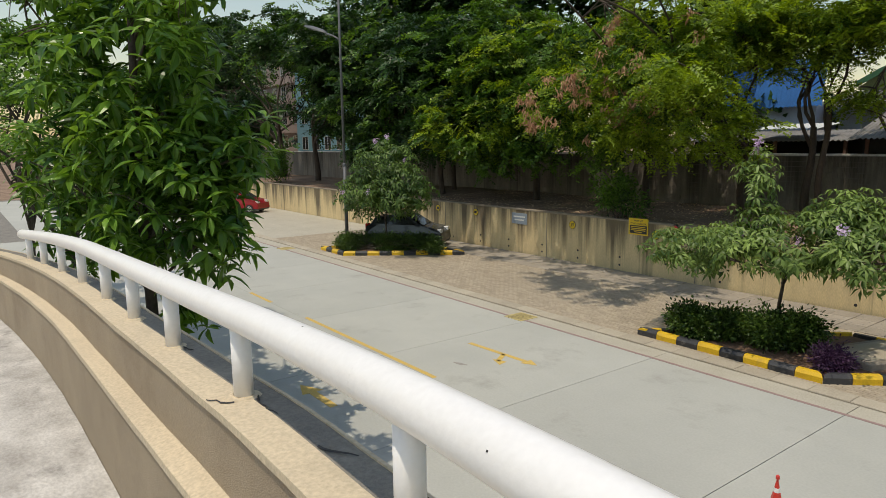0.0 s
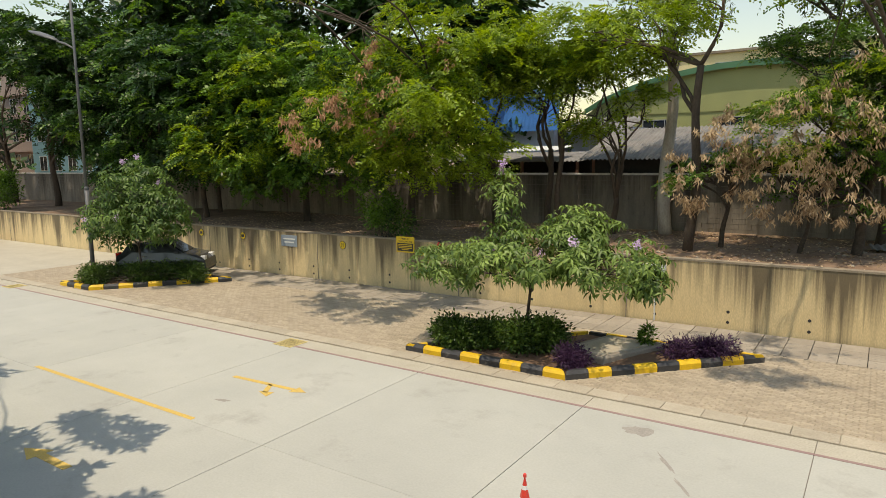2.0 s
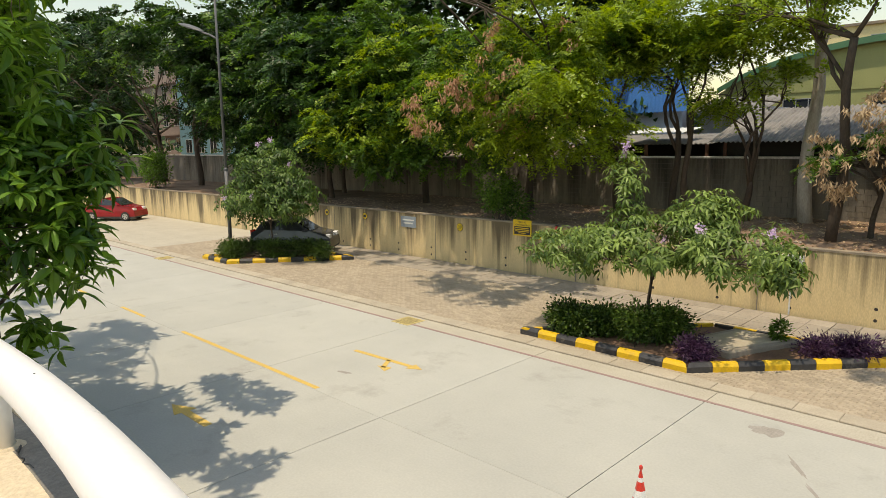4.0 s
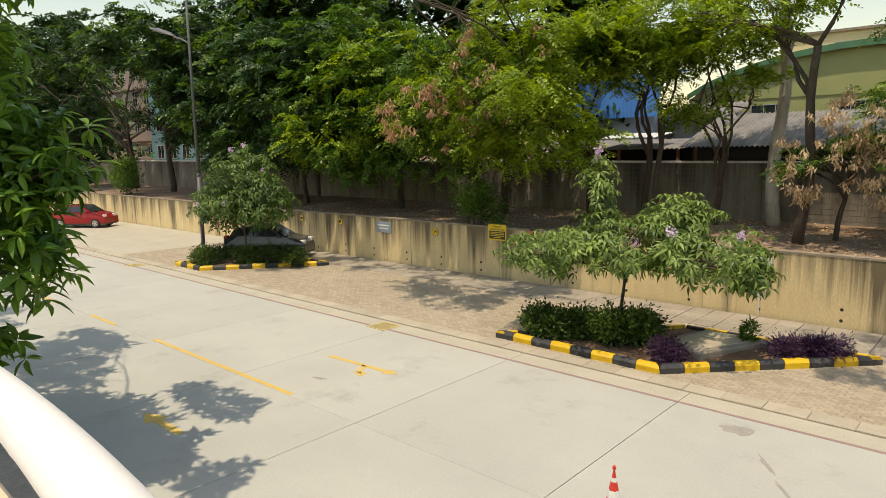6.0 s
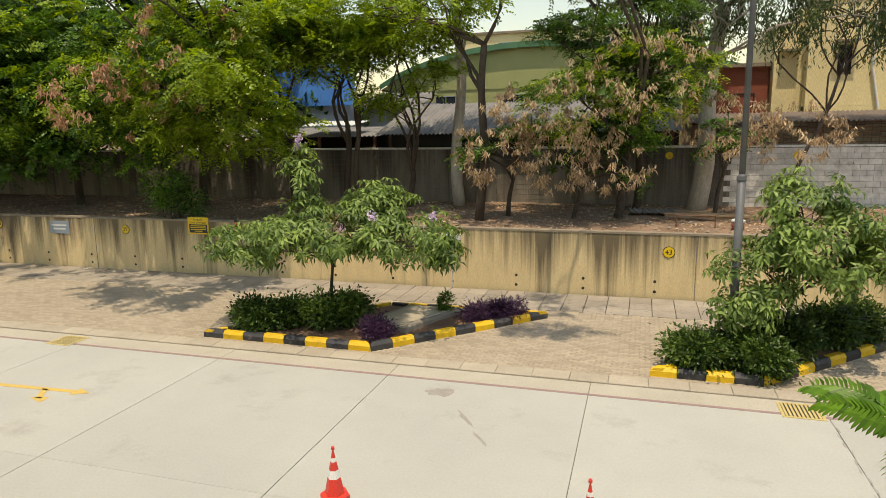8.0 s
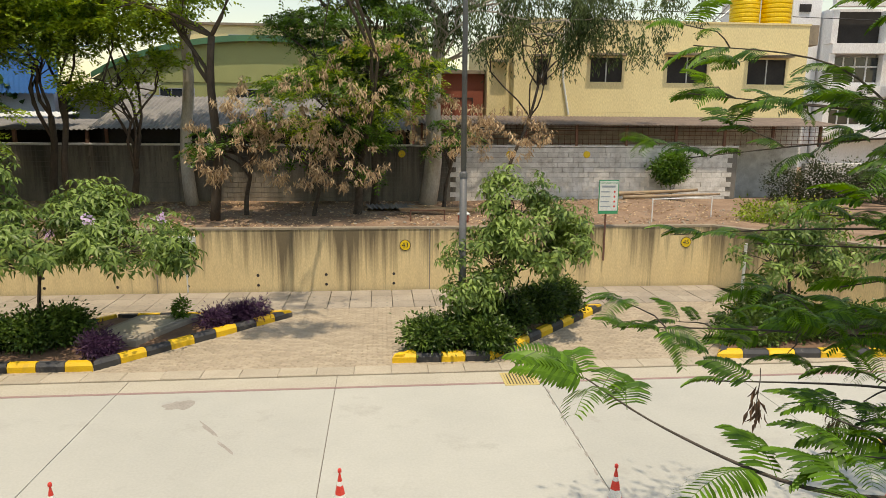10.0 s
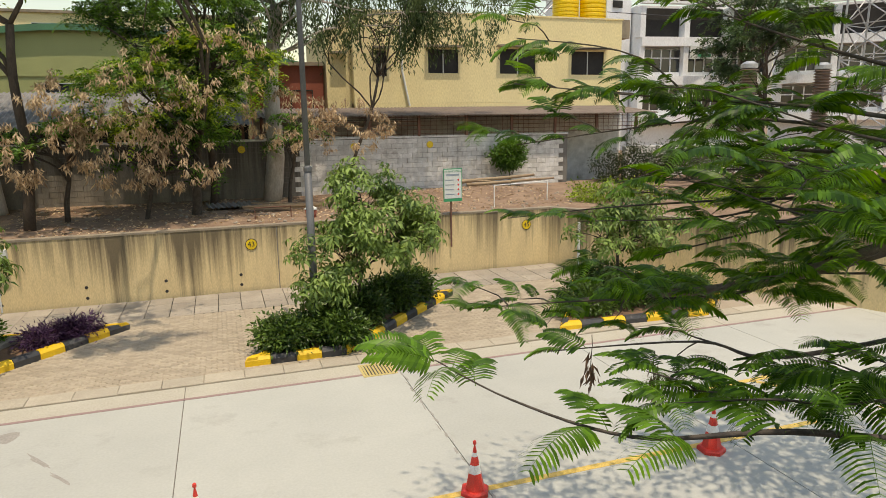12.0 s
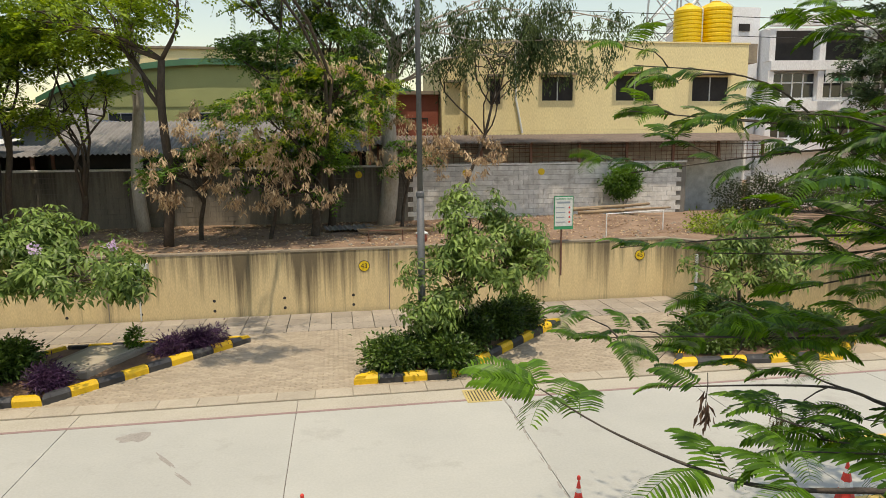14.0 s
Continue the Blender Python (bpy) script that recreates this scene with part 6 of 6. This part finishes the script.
part("rear_wall", Geo().box((5.8, 37.8, 1.7), (19.0, 38, 9.55)), YWALL, cream)
part("roof_slab", Geo().box((5.8, FY + 0.25, 8.85), (19.0, 37.8, 9.0)), COPING, cream)
part("parapet_cap", Geo().box((5.55, FY - 0.04, 9.55), (19.25, FY + 0.32, 9.62)), YWALL, cream)
part("floor_slab", Geo().box((5.6, FY, 5.4), (19.2, 37.8, 5.615)), YWALL, cream)
# near-black panel, the ground storey's shade put into its colour
part("recess", Geo().box((5.8, FY + 1.4, 1.7), (19.0, FY + 1.6, 5.4)), DIM, cream, "near-black panel painting the shade of the open ground storey")
for x in (5.6, 11.2, 14.9, 18.9):
    part("pillar", Geo().box((x, FY + 0.01, 1.7), (x + 0.3, FY + 0.35, 5.4)), YWALL, cream)
for x0, x1, z0, z1 in OPEN:
    window(cream, x0, x1, z0, z1, FY + 0.02, bars=1)
part("downpipe", Geo().tube([(7.75, FY - 0.08, 9.2), (7.8, FY - 0.08, 7.0), (8.1, FY - 0.1, 5.5)], 0.05, 8), SIGNW, cream)
part("side_wall", Geo().box((4.5, FY + 0.6, 1.7), (5.6, 34, 8.9)), YWALL, cream)
window(cream, 4.85, 5.25, 6.4, 7.7, FY + 0.62, bars=0)
red_house = thing("red_house", "red-brown painted small building beside the cream one", "building", "buildings behind the wall")
part("wall", Geo().box((1.4, 28.2, 1.7), (4.45, 33, 7.3)), REDW, red_house)
part("roof", Geo().box((1.2, 28.0, 7.3), (4.48, 33.2, 7.45)), COPING, red_house)
window(red_house, 3.0, 3.9, 5.3, 6.2, 28.18, bars=0, hood=False)


def tank(x, y, z, r, h):
    t = thing("water_tank", "bright yellow ribbed plastic water tank on a roof", "water tank", "roof water tanks", (x, y, z))
    prof = []
    for i in range(9):
        zz = h * 0.8 * i / 8
        prof += [(r, zz), (r, zz + h * 0.055), (r * 0.95, zz + h * 0.075)]
    prof += [(r * 0.8, h * 0.93), (r * 0.4, h), (r * 0.2, h)]
    part("shell", Geo().lathe(prof, 28), TANK, t, smooth=False)
    part("lid", Geo().lathe([(r * 0.3, h - 0.02), (r * 0.3, h + 0.07), (r * 0.2, h + 0.1)], 18), TANK, t)
    part("pipe", Geo().tube([(r * 0.5, -r - 0.04, 0), (r * 0.5, -r - 0.04, h * 0.85), (r * 0.4, -r * 0.5, h * 1.0)], 0.03, 6), SIGNW, t)


tank_stand = thing("tank_stand", "concrete tank stand on the flat roof", "tank stand", "", (18.6, 30.2, 9.0))
part("slab", Geo().box((-1.4, -0.9, 0), (2.6, 0.9, 0.95)), COPING, tank_stand)
tank(17.75, 30.1, 9.95, 0.72, 1.95)
tank(19.35, 30.3, 9.95, 0.86, 2.15)

shed = thing("roof_shed", "shed with a dark fibre-cement sheet roof against the wall", "shed", "sheds behind the wall")
part("roof", corrugated(-11.2, 1.0, 23.55, 28.0, 4.78, 6.15), ASB, shed, "weathered corrugated sheets")
# back wall painted near-black for the gloom beneath the roof
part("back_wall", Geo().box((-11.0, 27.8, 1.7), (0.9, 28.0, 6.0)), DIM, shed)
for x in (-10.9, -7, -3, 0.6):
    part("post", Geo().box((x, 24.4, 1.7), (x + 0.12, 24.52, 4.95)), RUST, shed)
# dark strip added to paint the shaded gap below the eaves
part("shade_strip", Geo().box((-11.0, 24.45, 4.2), (0.9, 24.48, 4.8)), DIM, shed)
lean = thing("lean_to", "long lean-to with corrugated roof and mesh front", "shed", "sheds behind the wall")
part("roof", corrugated(1.1, 19.0, 23.5, 26.9, 5.05, 5.42, 0.16, 0.03), mat("old_brown_sheet", (0.25, 0.2, 0.17), (0.16, 0.13, 0.11), 0.9, 2, 30, 0.3, coord="World", spots=0.6, spot_col=(0.33, 0.3, 0.27), spot_scale=1.5), lean, "dusty brown corrugated sheets")
part("back_panel", Geo().box((1.2, 26.6, 1.7), (19.0, 26.75, 5.3)), BLOCK, lean)
for k in range(9):
    x = 1.3 + 2.1 * k
    part("post", Geo().box((x, 23.95, 4.2), (x + 0.1, 24.05, 5.06)), RUST, lean)
for k in range(5):
    part("mesh_bar", Geo().tube([(1.3, 23.98, 4.3 + 0.17 * k), (18.4, 23.98, 4.3 + 0.17 * k)], 0.012, 4), RUST, lean)
for k in range(68):
    part("mesh_bar", Geo().tube([(1.4 + 0.25 * k, 23.97, 4.22), (1.4 + 0.25 * k, 23.97, 5.04)], 0.010, 4), RUST, lean)
part("cable_loop", Geo().tube([(1.2, 23.9, 5.0), (5, 23.9, 4.86), (10, 23.9, 4.95), (18, 23.9, 4.9)], 0.015, 5), SIGNK, lean)
yt = [(x, 4.0) for x in (-7.9, 0.55, 4.9, 8.1)]
for x, z in yt:
    t = thing("wall_disc", "small yellow disc on the block wall", "number sign", "yellow discs on the block wall", (x, 23.96, z - 0.15))
    part("plate", Geo().tube([(0, -0.012, 0), (0, 0.02, 0)], 0.14, 18), SIGNY, t)

green = thing("green_building", "olive building with a curved green sheet roof", "building", "buildings behind the wall")
part("wall", Geo().box((-17.0, 40, 1.7), (6, 50, 8.2)), GREENW, green)
g = Geo()
arc = [(-17.4 + 24 * i / 20, 8.0 + 2.3 * math.sin(math.pi * (i / 20) ** 0.8)) for i in range(21)]
g.add([(x, 39.6, z) for x, z in arc] + [(x, 50, z) for x, z in arc] + [(x, 39.6, z - 0.35) for x, z in arc], [(i, i + 1, 22 + i, 21 + i) for i in range(20)] + [(42 + i, 43 + i, i + 1, i) for i in range(20)])
part("roof", g, GREENR, green, "curved green sheet roof")
g = Geo().add([(x, 39.95, z - 0.3) for x, z in arc] + [(x, 39.95, 7.5) for x, z in arc], [(21 + i, 22 + i, i + 1, i) for i in range(20)])
part("gable", g, GREENW, green)
for k in range(3):
    window(green, -13.6 + 4.5 * k, -11.6 + 4.5 * k, 6.2, 7.1, 39.97, bars=2, hood=False, frame_mat=STEEL)
far = thing("cream_block", "distant cream apartment block with small windows", "building", "buildings behind the wall")
part("wall", Geo().box((-17, 58, 1.7), (4, 66, 13.4)), YWALL, far)
part("roof", Geo().box((-17.2, 57.8, 13.4), (4.2, 66.2, 13.6)), COPING, far)
for k in range(4):
    window(far, -13.2 + 4.6 * k, -11.6 + 4.6 * k, 11.6, 12.6, 57.97, bars=2, hood=False, frame_mat=STEEL)
part("roof_tank", Geo().tube([(-8.4, 58.6, 14.1), (-6.9, 58.6, 14.1)], 0.5, 14), SIGNK, far, "dark roof tank")

blue = thing("blue_shed", "house with a bright blue corrugated sheet gable", "building", "buildings behind the wall")
part("wall", Geo().box((-19.4, 30, 1.7), (-15.2, 35, 6.5)), PALEB, blue)
part("blue_sheet", corrugated(-19.9, -14.8, 29.6, 29.9, 6.3, 8.3, 0.22, 0.03), BLUE, blue, "bright blue ribbed sheets")
part("blue_roof", corrugated(-19.9, -14.8, 29.9, 34.0, 8.3, 8.9, 0.22, 0.03), BLUE, blue)
window(blue, -18.6, -17.6, 5.0, 5.9, 29.98, bars=1, hood=False, frame_mat=SIGNW)
low = thing("low_shed", "low dark shed with grey sheet roof under the trees", "shed", "sheds behind the wall")
part("roof", corrugated(-20.6, -11.5, 24.7, 28.6, 4.72, 5.15, 0.2, 0.03), ASB, low, "weathered corrugated sheets")
# shade under this roof is painted as a near-black wall
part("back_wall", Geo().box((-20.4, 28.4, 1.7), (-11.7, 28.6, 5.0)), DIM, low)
for x in (-20.3, -17.4, -14.5, -11.8):
    part("post", Geo().box((x, 24.8, 1.7), (x + 0.12, 24.92, 4.72)), RUST, low)
part("pale_sheet", corrugated(-15.2, -12.6, 24.5, 26.5, 5.2, 5.42, 0.2, 0.02), SIGNW, low, "pale sheet laid on the roof")
pale = thing("pale_house", "pale blue house with a tiled porch roof", "building", "buildings behind the wall")
part("wall", Geo().box((-14.6, 31, 1.7), (-11.4, 35, 6.4)), PALEB, pale)
part("roof", corrugated(-14.8, -11.2, 29.9, 33, 6.2, 7.0, 0.25, 0.04), ASB, pale)
window(pale, -13.6, -12.8, 4.9, 5.9, 30.98, bars=1, hood=False, frame_mat=SIGNW)

apt = thing("apartment_block", "pinkish apartment block half hidden by trees", "building", "buildings behind the wall")
part("wall", Geo().box((-127, 46, 1.0), (-106, 60, 20)), PINK, apt)
for fl in range(4):
    for k in range(5):
        x0 = -125.5 + 4.2 * k
        window(apt, x0, x0 + 1.7, 4.2 + 4.2 * fl, 6.4 + 4.2 * fl, 45.97, bars=1, hood=False, frame_mat=SIGNW)
    part("slab_band", Geo().box((-127.2, 45.6, 2.6 + 4.2 * fl), (-106, 46, 2.9 + 4.2 * fl)), PINK, apt)
teal = thing("teal_house", "teal painted house behind the trees", "building", "buildings behind the wall")
part("wall", Geo().box((-105, 45, 1.0), (-84, 58, 17)), TEAL, teal)
for fl in range(3):
    for k in range(5):
        window(teal, -103 + 4 * k, -101 + 4 * k, 4 + 4.2 * fl, 6 + 4.2 * fl, 44.97, bars=1, hood=False, frame_mat=SIGNW)

# the white office block: two wings that meet at a corner
white = thing("white_office", "white office block with wide dark openings on its upper floor", "building", "buildings behind the wall")
def wing(px, py, rz, width, floors, label):
    m = pose(px, py, 0, 0, 0, rz)
    def put(ob):
        ob.matrix_basis = m
        return ob
    H = 3.4
    top = 4.5 + H * floors
    put(part("wall", Geo().box((0, 1.0, 1.0), (width, 14, top)), WWALL, white))
    put(part("roof_parapet", Geo().box((-0.2, -0.3, top), (width + 0.2, 0.3, top + 0.9)), WWALL, white))
    n = max(2, int(width / 4.2))
    for fl in range(floors):
        z = 4.5 + H * fl
        put(part("floor_band", Geo().box((-0.1, -0.25, z - 0.25), (width + 0.1, 1.0, z + 0.55)), WWALL, white))
        for k in range(n + 1):
            put(part("pier", Geo().box((width * k / n - 0.25, -0.1, z + 0.55), (width * k / n + 0.25, 1.0, z + H - 0.25)), WWALL, white))
        for k in range(n):
            x0, x1 = width * k / n + 0.3, width * (k + 1) / n - 0.3
            if fl == floors - 1:
                w = put(part("opening", Geo().box((x0, 0.85, z + 0.55), (x1, 0.99, z + H - 0.25)), DIM, white, "dark open bay"))
            else:
                put(part("window", Geo().box((x0, 0.5, z + 0.9), (x1, 0.6, z + H - 0.5)), GLASS, white))
                put(part("spandrel", Geo().box((x0, 0.4, z + 0.55), (x1, 0.98, z + 0.9)), WWALL, white))
                for q in range(3):
                    xm = x0 + (x1 - x0) * (q + 1) / 4
                    put(part("mullion", Geo().box((xm - 0.05, 0.42, z + 0.9), (xm + 0.05, 0.5, z + H - 0.5)), WWALL, white))
                put(part("transom", Geo().box((x0, 0.42, z + 2.1), (x1, 0.49, z + 2.2)), WWALL, white))
    return m
wing(36.5, 50.0, -8, 13.0, 3, "left")
wing(50.0, 47.5, -42, 26.0, 3, "right")
part("stair_tower", Geo().box((32.0, 52, 1.0), (36.6, 60, 16.6)), WWALL, white)
part("tower_window", Geo().box((33.0, 51.9, 8.5), (35.5, 51.98, 10.5)), SIGNB, white, "blue tinted window")
part("tower_window", Geo().box((34.6, 51.9, 14.6), (35.6, 51.98, 15.2)), DIM, white)
part("sign_board", Geo().box((40.6, 48.5, 9.9), (43.6, 48.6, 11.0)), SIGNW, white, "white sign board with dark lettering")
for dz, w, m2 in ((10.6, 1.0, SIGNK), (10.2, 0.7, SIGNG)):
    part("text_line", Geo().box((42.1 - w, 48.44, dz - 0.13), (42.1 + w, 48.49, dz + 0.13)), m2, white)
part("roof_tank", Geo().tube([(45, 53, 15.4), (47.5, 53, 15.4)], 0.45, 12), SIGNK, white)

# ---- masts and high-voltage gear ----
def mast(at, rz, w0, w1, h, label, sheet_mat=None, steps=9):
    t = thing("lattice_mast", label, "lattice mast", "steel masts", at, rz)
    def leg(i, z):
        w = w0 + (w1 - w0) * z / h
        return Vector(((-w, w, w, -w)[i] / 2, (-w, -w, w, w)[i] / 2, z))
    for i in range(4):
        part("leg", Geo().tube([leg(i, 0), leg(i, h)], 0.07, 6), STEEL, t)
    for k in range(steps):
        z0, z1 = h * k / steps, h * (k + 1) / steps
        for i in range(4):
            j = (i + 1) % 4
            part("brace", Geo().tube([leg(i, z0), leg(j, z1)], 0.045, 5), STEEL, t)
            part("brace", Geo().tube([leg(j, z0), leg(i, z1)], 0.045, 5), STEEL, t)
            part("strut", Geo().tube([leg(i, z1), leg(j, z1)], 0.035, 5), STEEL, t)
    if sheet_mat:
        part("blue_panel", Geo().box((w1 * 0.5, 0.3, h * 0.62), (w1 * 0.5 + 3.2, 0.45, h)), sheet_mat, t, "blue panel")
    return t
mast((25.2, 45, 1.7), 20, 4.2, 2.4, 22, "tall grey steel lattice mast beyond the cream building")
mast((41.5, 31, 1.7), 15, 3.6, 2.4, 20, "steel lattice mast with a blue panel", BLUE)
for x, y, h in ((28.2, 28, 7.7), (33.6, 28, 7.7)):
    t = thing("insulator", "brown ribbed porcelain bushing with a grey cap", "insulator", "porcelain bushings", (x, y, 1.7))
    part("support", Geo().box((-0.35, -0.35, 0), (0.35, 0.35, 2.2)), STEEL, t)
    prof = []
    for k in range(22):
        z = 2.2 + 0.16 * k
        prof += [(0.36, z), (0.5, z + 0.06), (0.36, z + 0.13)]
    part("ribs", Geo().lathe(prof, 16), PORC, t)
    part("cap", Geo().lathe([(0.45, 5.72), (0.45, 5.95), (0.2, 6.1)], 16), STEEL, t)
for k in range(4):
    t = thing("power_cable", "thin overhead power cable", "cable", "overhead cables", (12, 40, 12.4 + 1.2 * k))
    part("wire", Geo().tube([(0, 0, 0), (20, -3, -0.9), (45, -7, 0.6 + 0.3 * k)], 0.025, 4), SIGNK, t)
wall_r = structure("wall_far_right", Geo().box((19, 26, 1.2), (60, 26.3, 3.4)), BLOCK, "far grey compound wall")


STAIN = mat("road_stain", (0.27, 0.25, 0.22), (0.34, 0.32, 0.285), 0.85, 3, 30, 0.1, coord="World")
def blotch(name, cx, cy, rx, ry, ang, label):
    n = 22
    pts = []
    for i in range(n):
        a = 2 * math.pi * i / n
        r = 0.72 + 0.42 * noise.noise(Vector((math.cos(a) * 1.7 + cx, math.sin(a) * 1.7 + cy, 0)))
        u, w = rx * r * math.cos(a), ry * r * math.sin(a)
        pts.append((cx + u * math.cos(ang) - w * math.sin(ang), cy + u * math.sin(ang) + w * math.cos(ang)))
    return structure(name, Geo().prism(pts, -0.01, 0.0016), STAIN, label)
blotch("stain_1", -3.9, 8.9, 0.34, 0.3, 0.4, "dark stain on the concrete")
blotch("stain_2", -3.15, 7.9, 0.5, 0.05, -0.95, "narrow dark run on the concrete")
blotch("stain_3", -2.75, 7.25, 0.4, 0.04, -0.9, "narrow dark run on the concrete")
blotch("stain_4", -11.6, 5.9, 0.25, 0.08, 0.3, "faint stain on the concrete")
for k in range(26):
    y = 9.3 - 0.27 * k
    x = 2.79 + 0.03 * math.sin(k * 1.9)
    blotch("crack_%d" % (k + 1), x, y, 0.16, 0.022 + 0.012 * math.sin(k * 2.7), 1.55 + 0.15 * math.sin(k), "crumbled edge of a slab joint")
pr = thing("pipe_rail", "white painted pipe rail on the earth bank", "railing", "", (8.6, 18.3, 1.9))
part("post", Geo().tube([(0, 0, -0.1), (0, 0, 0.75)], 0.02, 8), WHITE, pr)
part("post", Geo().tube([(2.4, 0.7, -0.1), (2.4, 0.7, 0.74)], 0.02, 8), WHITE, pr)
part("crossbar", Geo().tube([(0, 0, 0.72), (2.4, 0.7, 0.72)], 0.014, 8), WHITE, pr)
drain = thing("drain_pipe", "white drain pipe standing at the wall's bend", "pipe", "", (10.72, 16.2, 0.0))
part("pipe", Geo().tube([(0, 0, -0.1), (0, 0, 1.5)], 0.045, 10), SIGNW, drain)


# ---- pieces of the road and pavement ----
def inside(p, poly, grow=0.0):
    ok = False
    n = len(poly)
    for i in range(n):
        (x1, y1), (x2, y2) = poly[i], poly[(i + 1) % n]
        if (y1 > p[1]) != (y2 > p[1]) and p[0] < (x2 - x1) * (p[1] - y1) / (y2 - y1) + x1:
            ok = not ok
    return ok


SLAB_X = [-73.2 + 4.0 * i for i in range(25)]
for i, x in enumerate(SLAB_X[:-1]):
    for y0, y1 in ((-7.9, 0.2), (0.2, 4.86), (4.86, 9.46)):
        j = 0.006
        if x > -45 or y0 > 0:
            part("slab", Geo().box((x + j, y0 + j * 0.4, -0.2), (x + 4.0 - j, y1 - j * 0.4, 0.0), 0.004), CONCRETE, road)
part("maroon_strip", Geo().box((-73.2, 9.46, -0.1), (22.8, 9.54, 0.003)), MAROON, road, "faded maroon line along the gutter")
for i, x in enumerate(SLAB_X[:-1]):
    part("gutter_strip", Geo().box((x + 0.006, 9.545, -0.1), (x + 3.994, 10.1, 0.0), 0.004), GUTTER, road, "sandy concrete gutter strip")
stone = Geo().box((-0.3725, -0.21, -0.08), (0.3725, 0.21, 0.035), 0.012).mesh("edge_stone", KSTONE)
for i in range(110):
    ob = part("edge_stone", stone, KSTONE, pavement)
    ob.matrix_basis = pose(-62 + 0.75 * i, 10.325, 0.004 * math.sin(i * 2.3), 0.35 * math.sin(i * 1.7), 0, 0.2 * math.sin(i))

# zig-zag pavers of the parking bays
paver_geo = Geo()
near_paver = Geo().box((-0.108, -0.049, -0.05), (0.108, 0.049, 0.0), 0.006).mesh("paver", PAVER)
made = 0
row = 0
y = 10.62
ISL_IN = [[(Vector(p) + (sum((Vector(q) for q in pl), Vector((0, 0))) / 4 - Vector(p)).normalized() * 0.1)[:] for p in pl] for pl in ISLANDS]
while y < 15.05:
    x = -33.0 + (row % 2) * 0.112
    while x < 11.5:
        if not any(inside((x, y), pl) for pl in ISL_IN):
            tilt = 14 * (1 if int(row) % 2 else -1)
            z = 0.012 + 0.003 * noise.noise(Vector((x * 3, y * 3, 1)))
            if -5.2 < x < 0.6 and y < 12.0 and made < 290:
                ob = part("paver", near_paver, PAVER, pavement)
                ob.matrix_basis = pose(x, y, z, 0, 0, tilt)
                made += 1
            else:
                ca, sa = math.cos(radians(tilt)), math.sin(radians(tilt))
                vs = [(x + ca * a - sa * b, y + sa * a + ca * b, z - c) for c, s in ((0.03, 1.0), (0.005, 1.0), (0.0, 0.92)) for a, b in ((-0.108 * s, -0.049 * s), (0.108 * s, -0.049 * s), (0.108 * s, 0.049 * s), (-0.108 * s, 0.049 * s))]
                paver_geo.add(vs, [(4, 5, 9, 8), (5, 6, 10, 9), (6, 7, 11, 10), (7, 4, 8, 11), (8, 9, 10, 11)])
        x += 0.224
    y += 0.103
    row += 1
tagged(part("pavers", paver_geo, PAVER, pavement, "beige and reddish zig-zag pavers"), kind="stuff")
structure("paver_bed", Geo().box((-75, 10.56, -0.1), (24, 15.08, 0.003)), PAVER, "sandy bed under the pavers")
structure("bay_far", Geo().box((-75, 10.56, -0.012), (-33.1, 17.1, 0.01)), GUTTER, "dusty concrete parking strip")

# grey flags along the wall's foot, each with small weep openings
flag_a = Geo().box((-0.293, -0.318, -0.06), (0.293, 0.318, 0.02), 0.008)
flag = flag_a.mesh("flag", FLAG)
dots = Geo()
for a, b in ((-0.15, -0.17), (0.15, -0.17), (-0.15, 0.17), (0.15, 0.17)):
    dots.add([(a + 0.035 * math.cos(t), b + 0.02 * math.sin(t), 0.0215) for t in (2 * math.pi * i / 8 for i in range(8))], [tuple(range(8))])
dot_mesh = dots.mesh("weep_slot", JOINT)
for i in range(72):
    for r in range(3):
        x, y = -32.7 + 0.6 * i, 15.42 + 0.648 * r
        if x > 10.9 - r * 0.45:
            continue
        ob = part("flag", flag, FLAG, pavement)
        ob.matrix_basis = pose(x, y, 0.004 * math.sin(i * 3.7 + r), 0.5 * math.sin(i + r * 2), 0.4 * math.sin(i * 1.3), 0.3 * math.sin(i * 2 + r))
        if r < 2 and x > -20:
            part("weep_slot", dot_mesh, JOINT, ob)
structure("flag_bed", Geo().box((-33.1, 15.08, -0.1), (14, 17.1, -0.02)), JOINT)

# blocks of the boundary wall
block_mesh = Geo().box((-0.215, -0.03, -0.095), (0.215, 0.03, 0.095), 0.0).mesh("block", BLOCK)
# left-hand blocks: stains plus tree shade held in the colour
old_mesh = Geo().box((-0.215, -0.03, -0.095), (0.215, 0.03, 0.095), 0.0).mesh("block", BLOCK_OLD_SHADED)
rest, older = Geo(), Geo()
count = 0
for r in range(12):
    z = 1.82 + 0.2 * r
    x = -58 + (r % 2) * 0.22
    while x < 14.3:
        d = 0.012 * noise.noise(Vector((x * 2, z * 3, 5)))
        if -0.5 < x < 14.2 and 2.0 < z and count < 290 and (x > 6.0 or r % 2):
            ob = part("block", block_mesh if x > 2.6 else old_mesh, BLOCK, back_wall)
            ob.matrix_basis = pose(x, BACK_Y + 0.015 + d, z, 0, 0.4 * math.sin(x * 9), 0)
            count += 1
        else:
            (rest if x > 2.6 else older).box((x - 0.215, BACK_Y - 0.015 + d, z - 0.095), (x + 0.215, BACK_Y + 0.04 + d, z + 0.095))
        x += 0.44
tagged(part("blocks", rest, BLOCK, back_wall), kind="stuff")
tagged(part("stained_shaded_blocks", older, BLOCK_OLD_SHADED, back_wall, "stained blocks with the trees' shade painted into their dark tone"), kind="stuff")
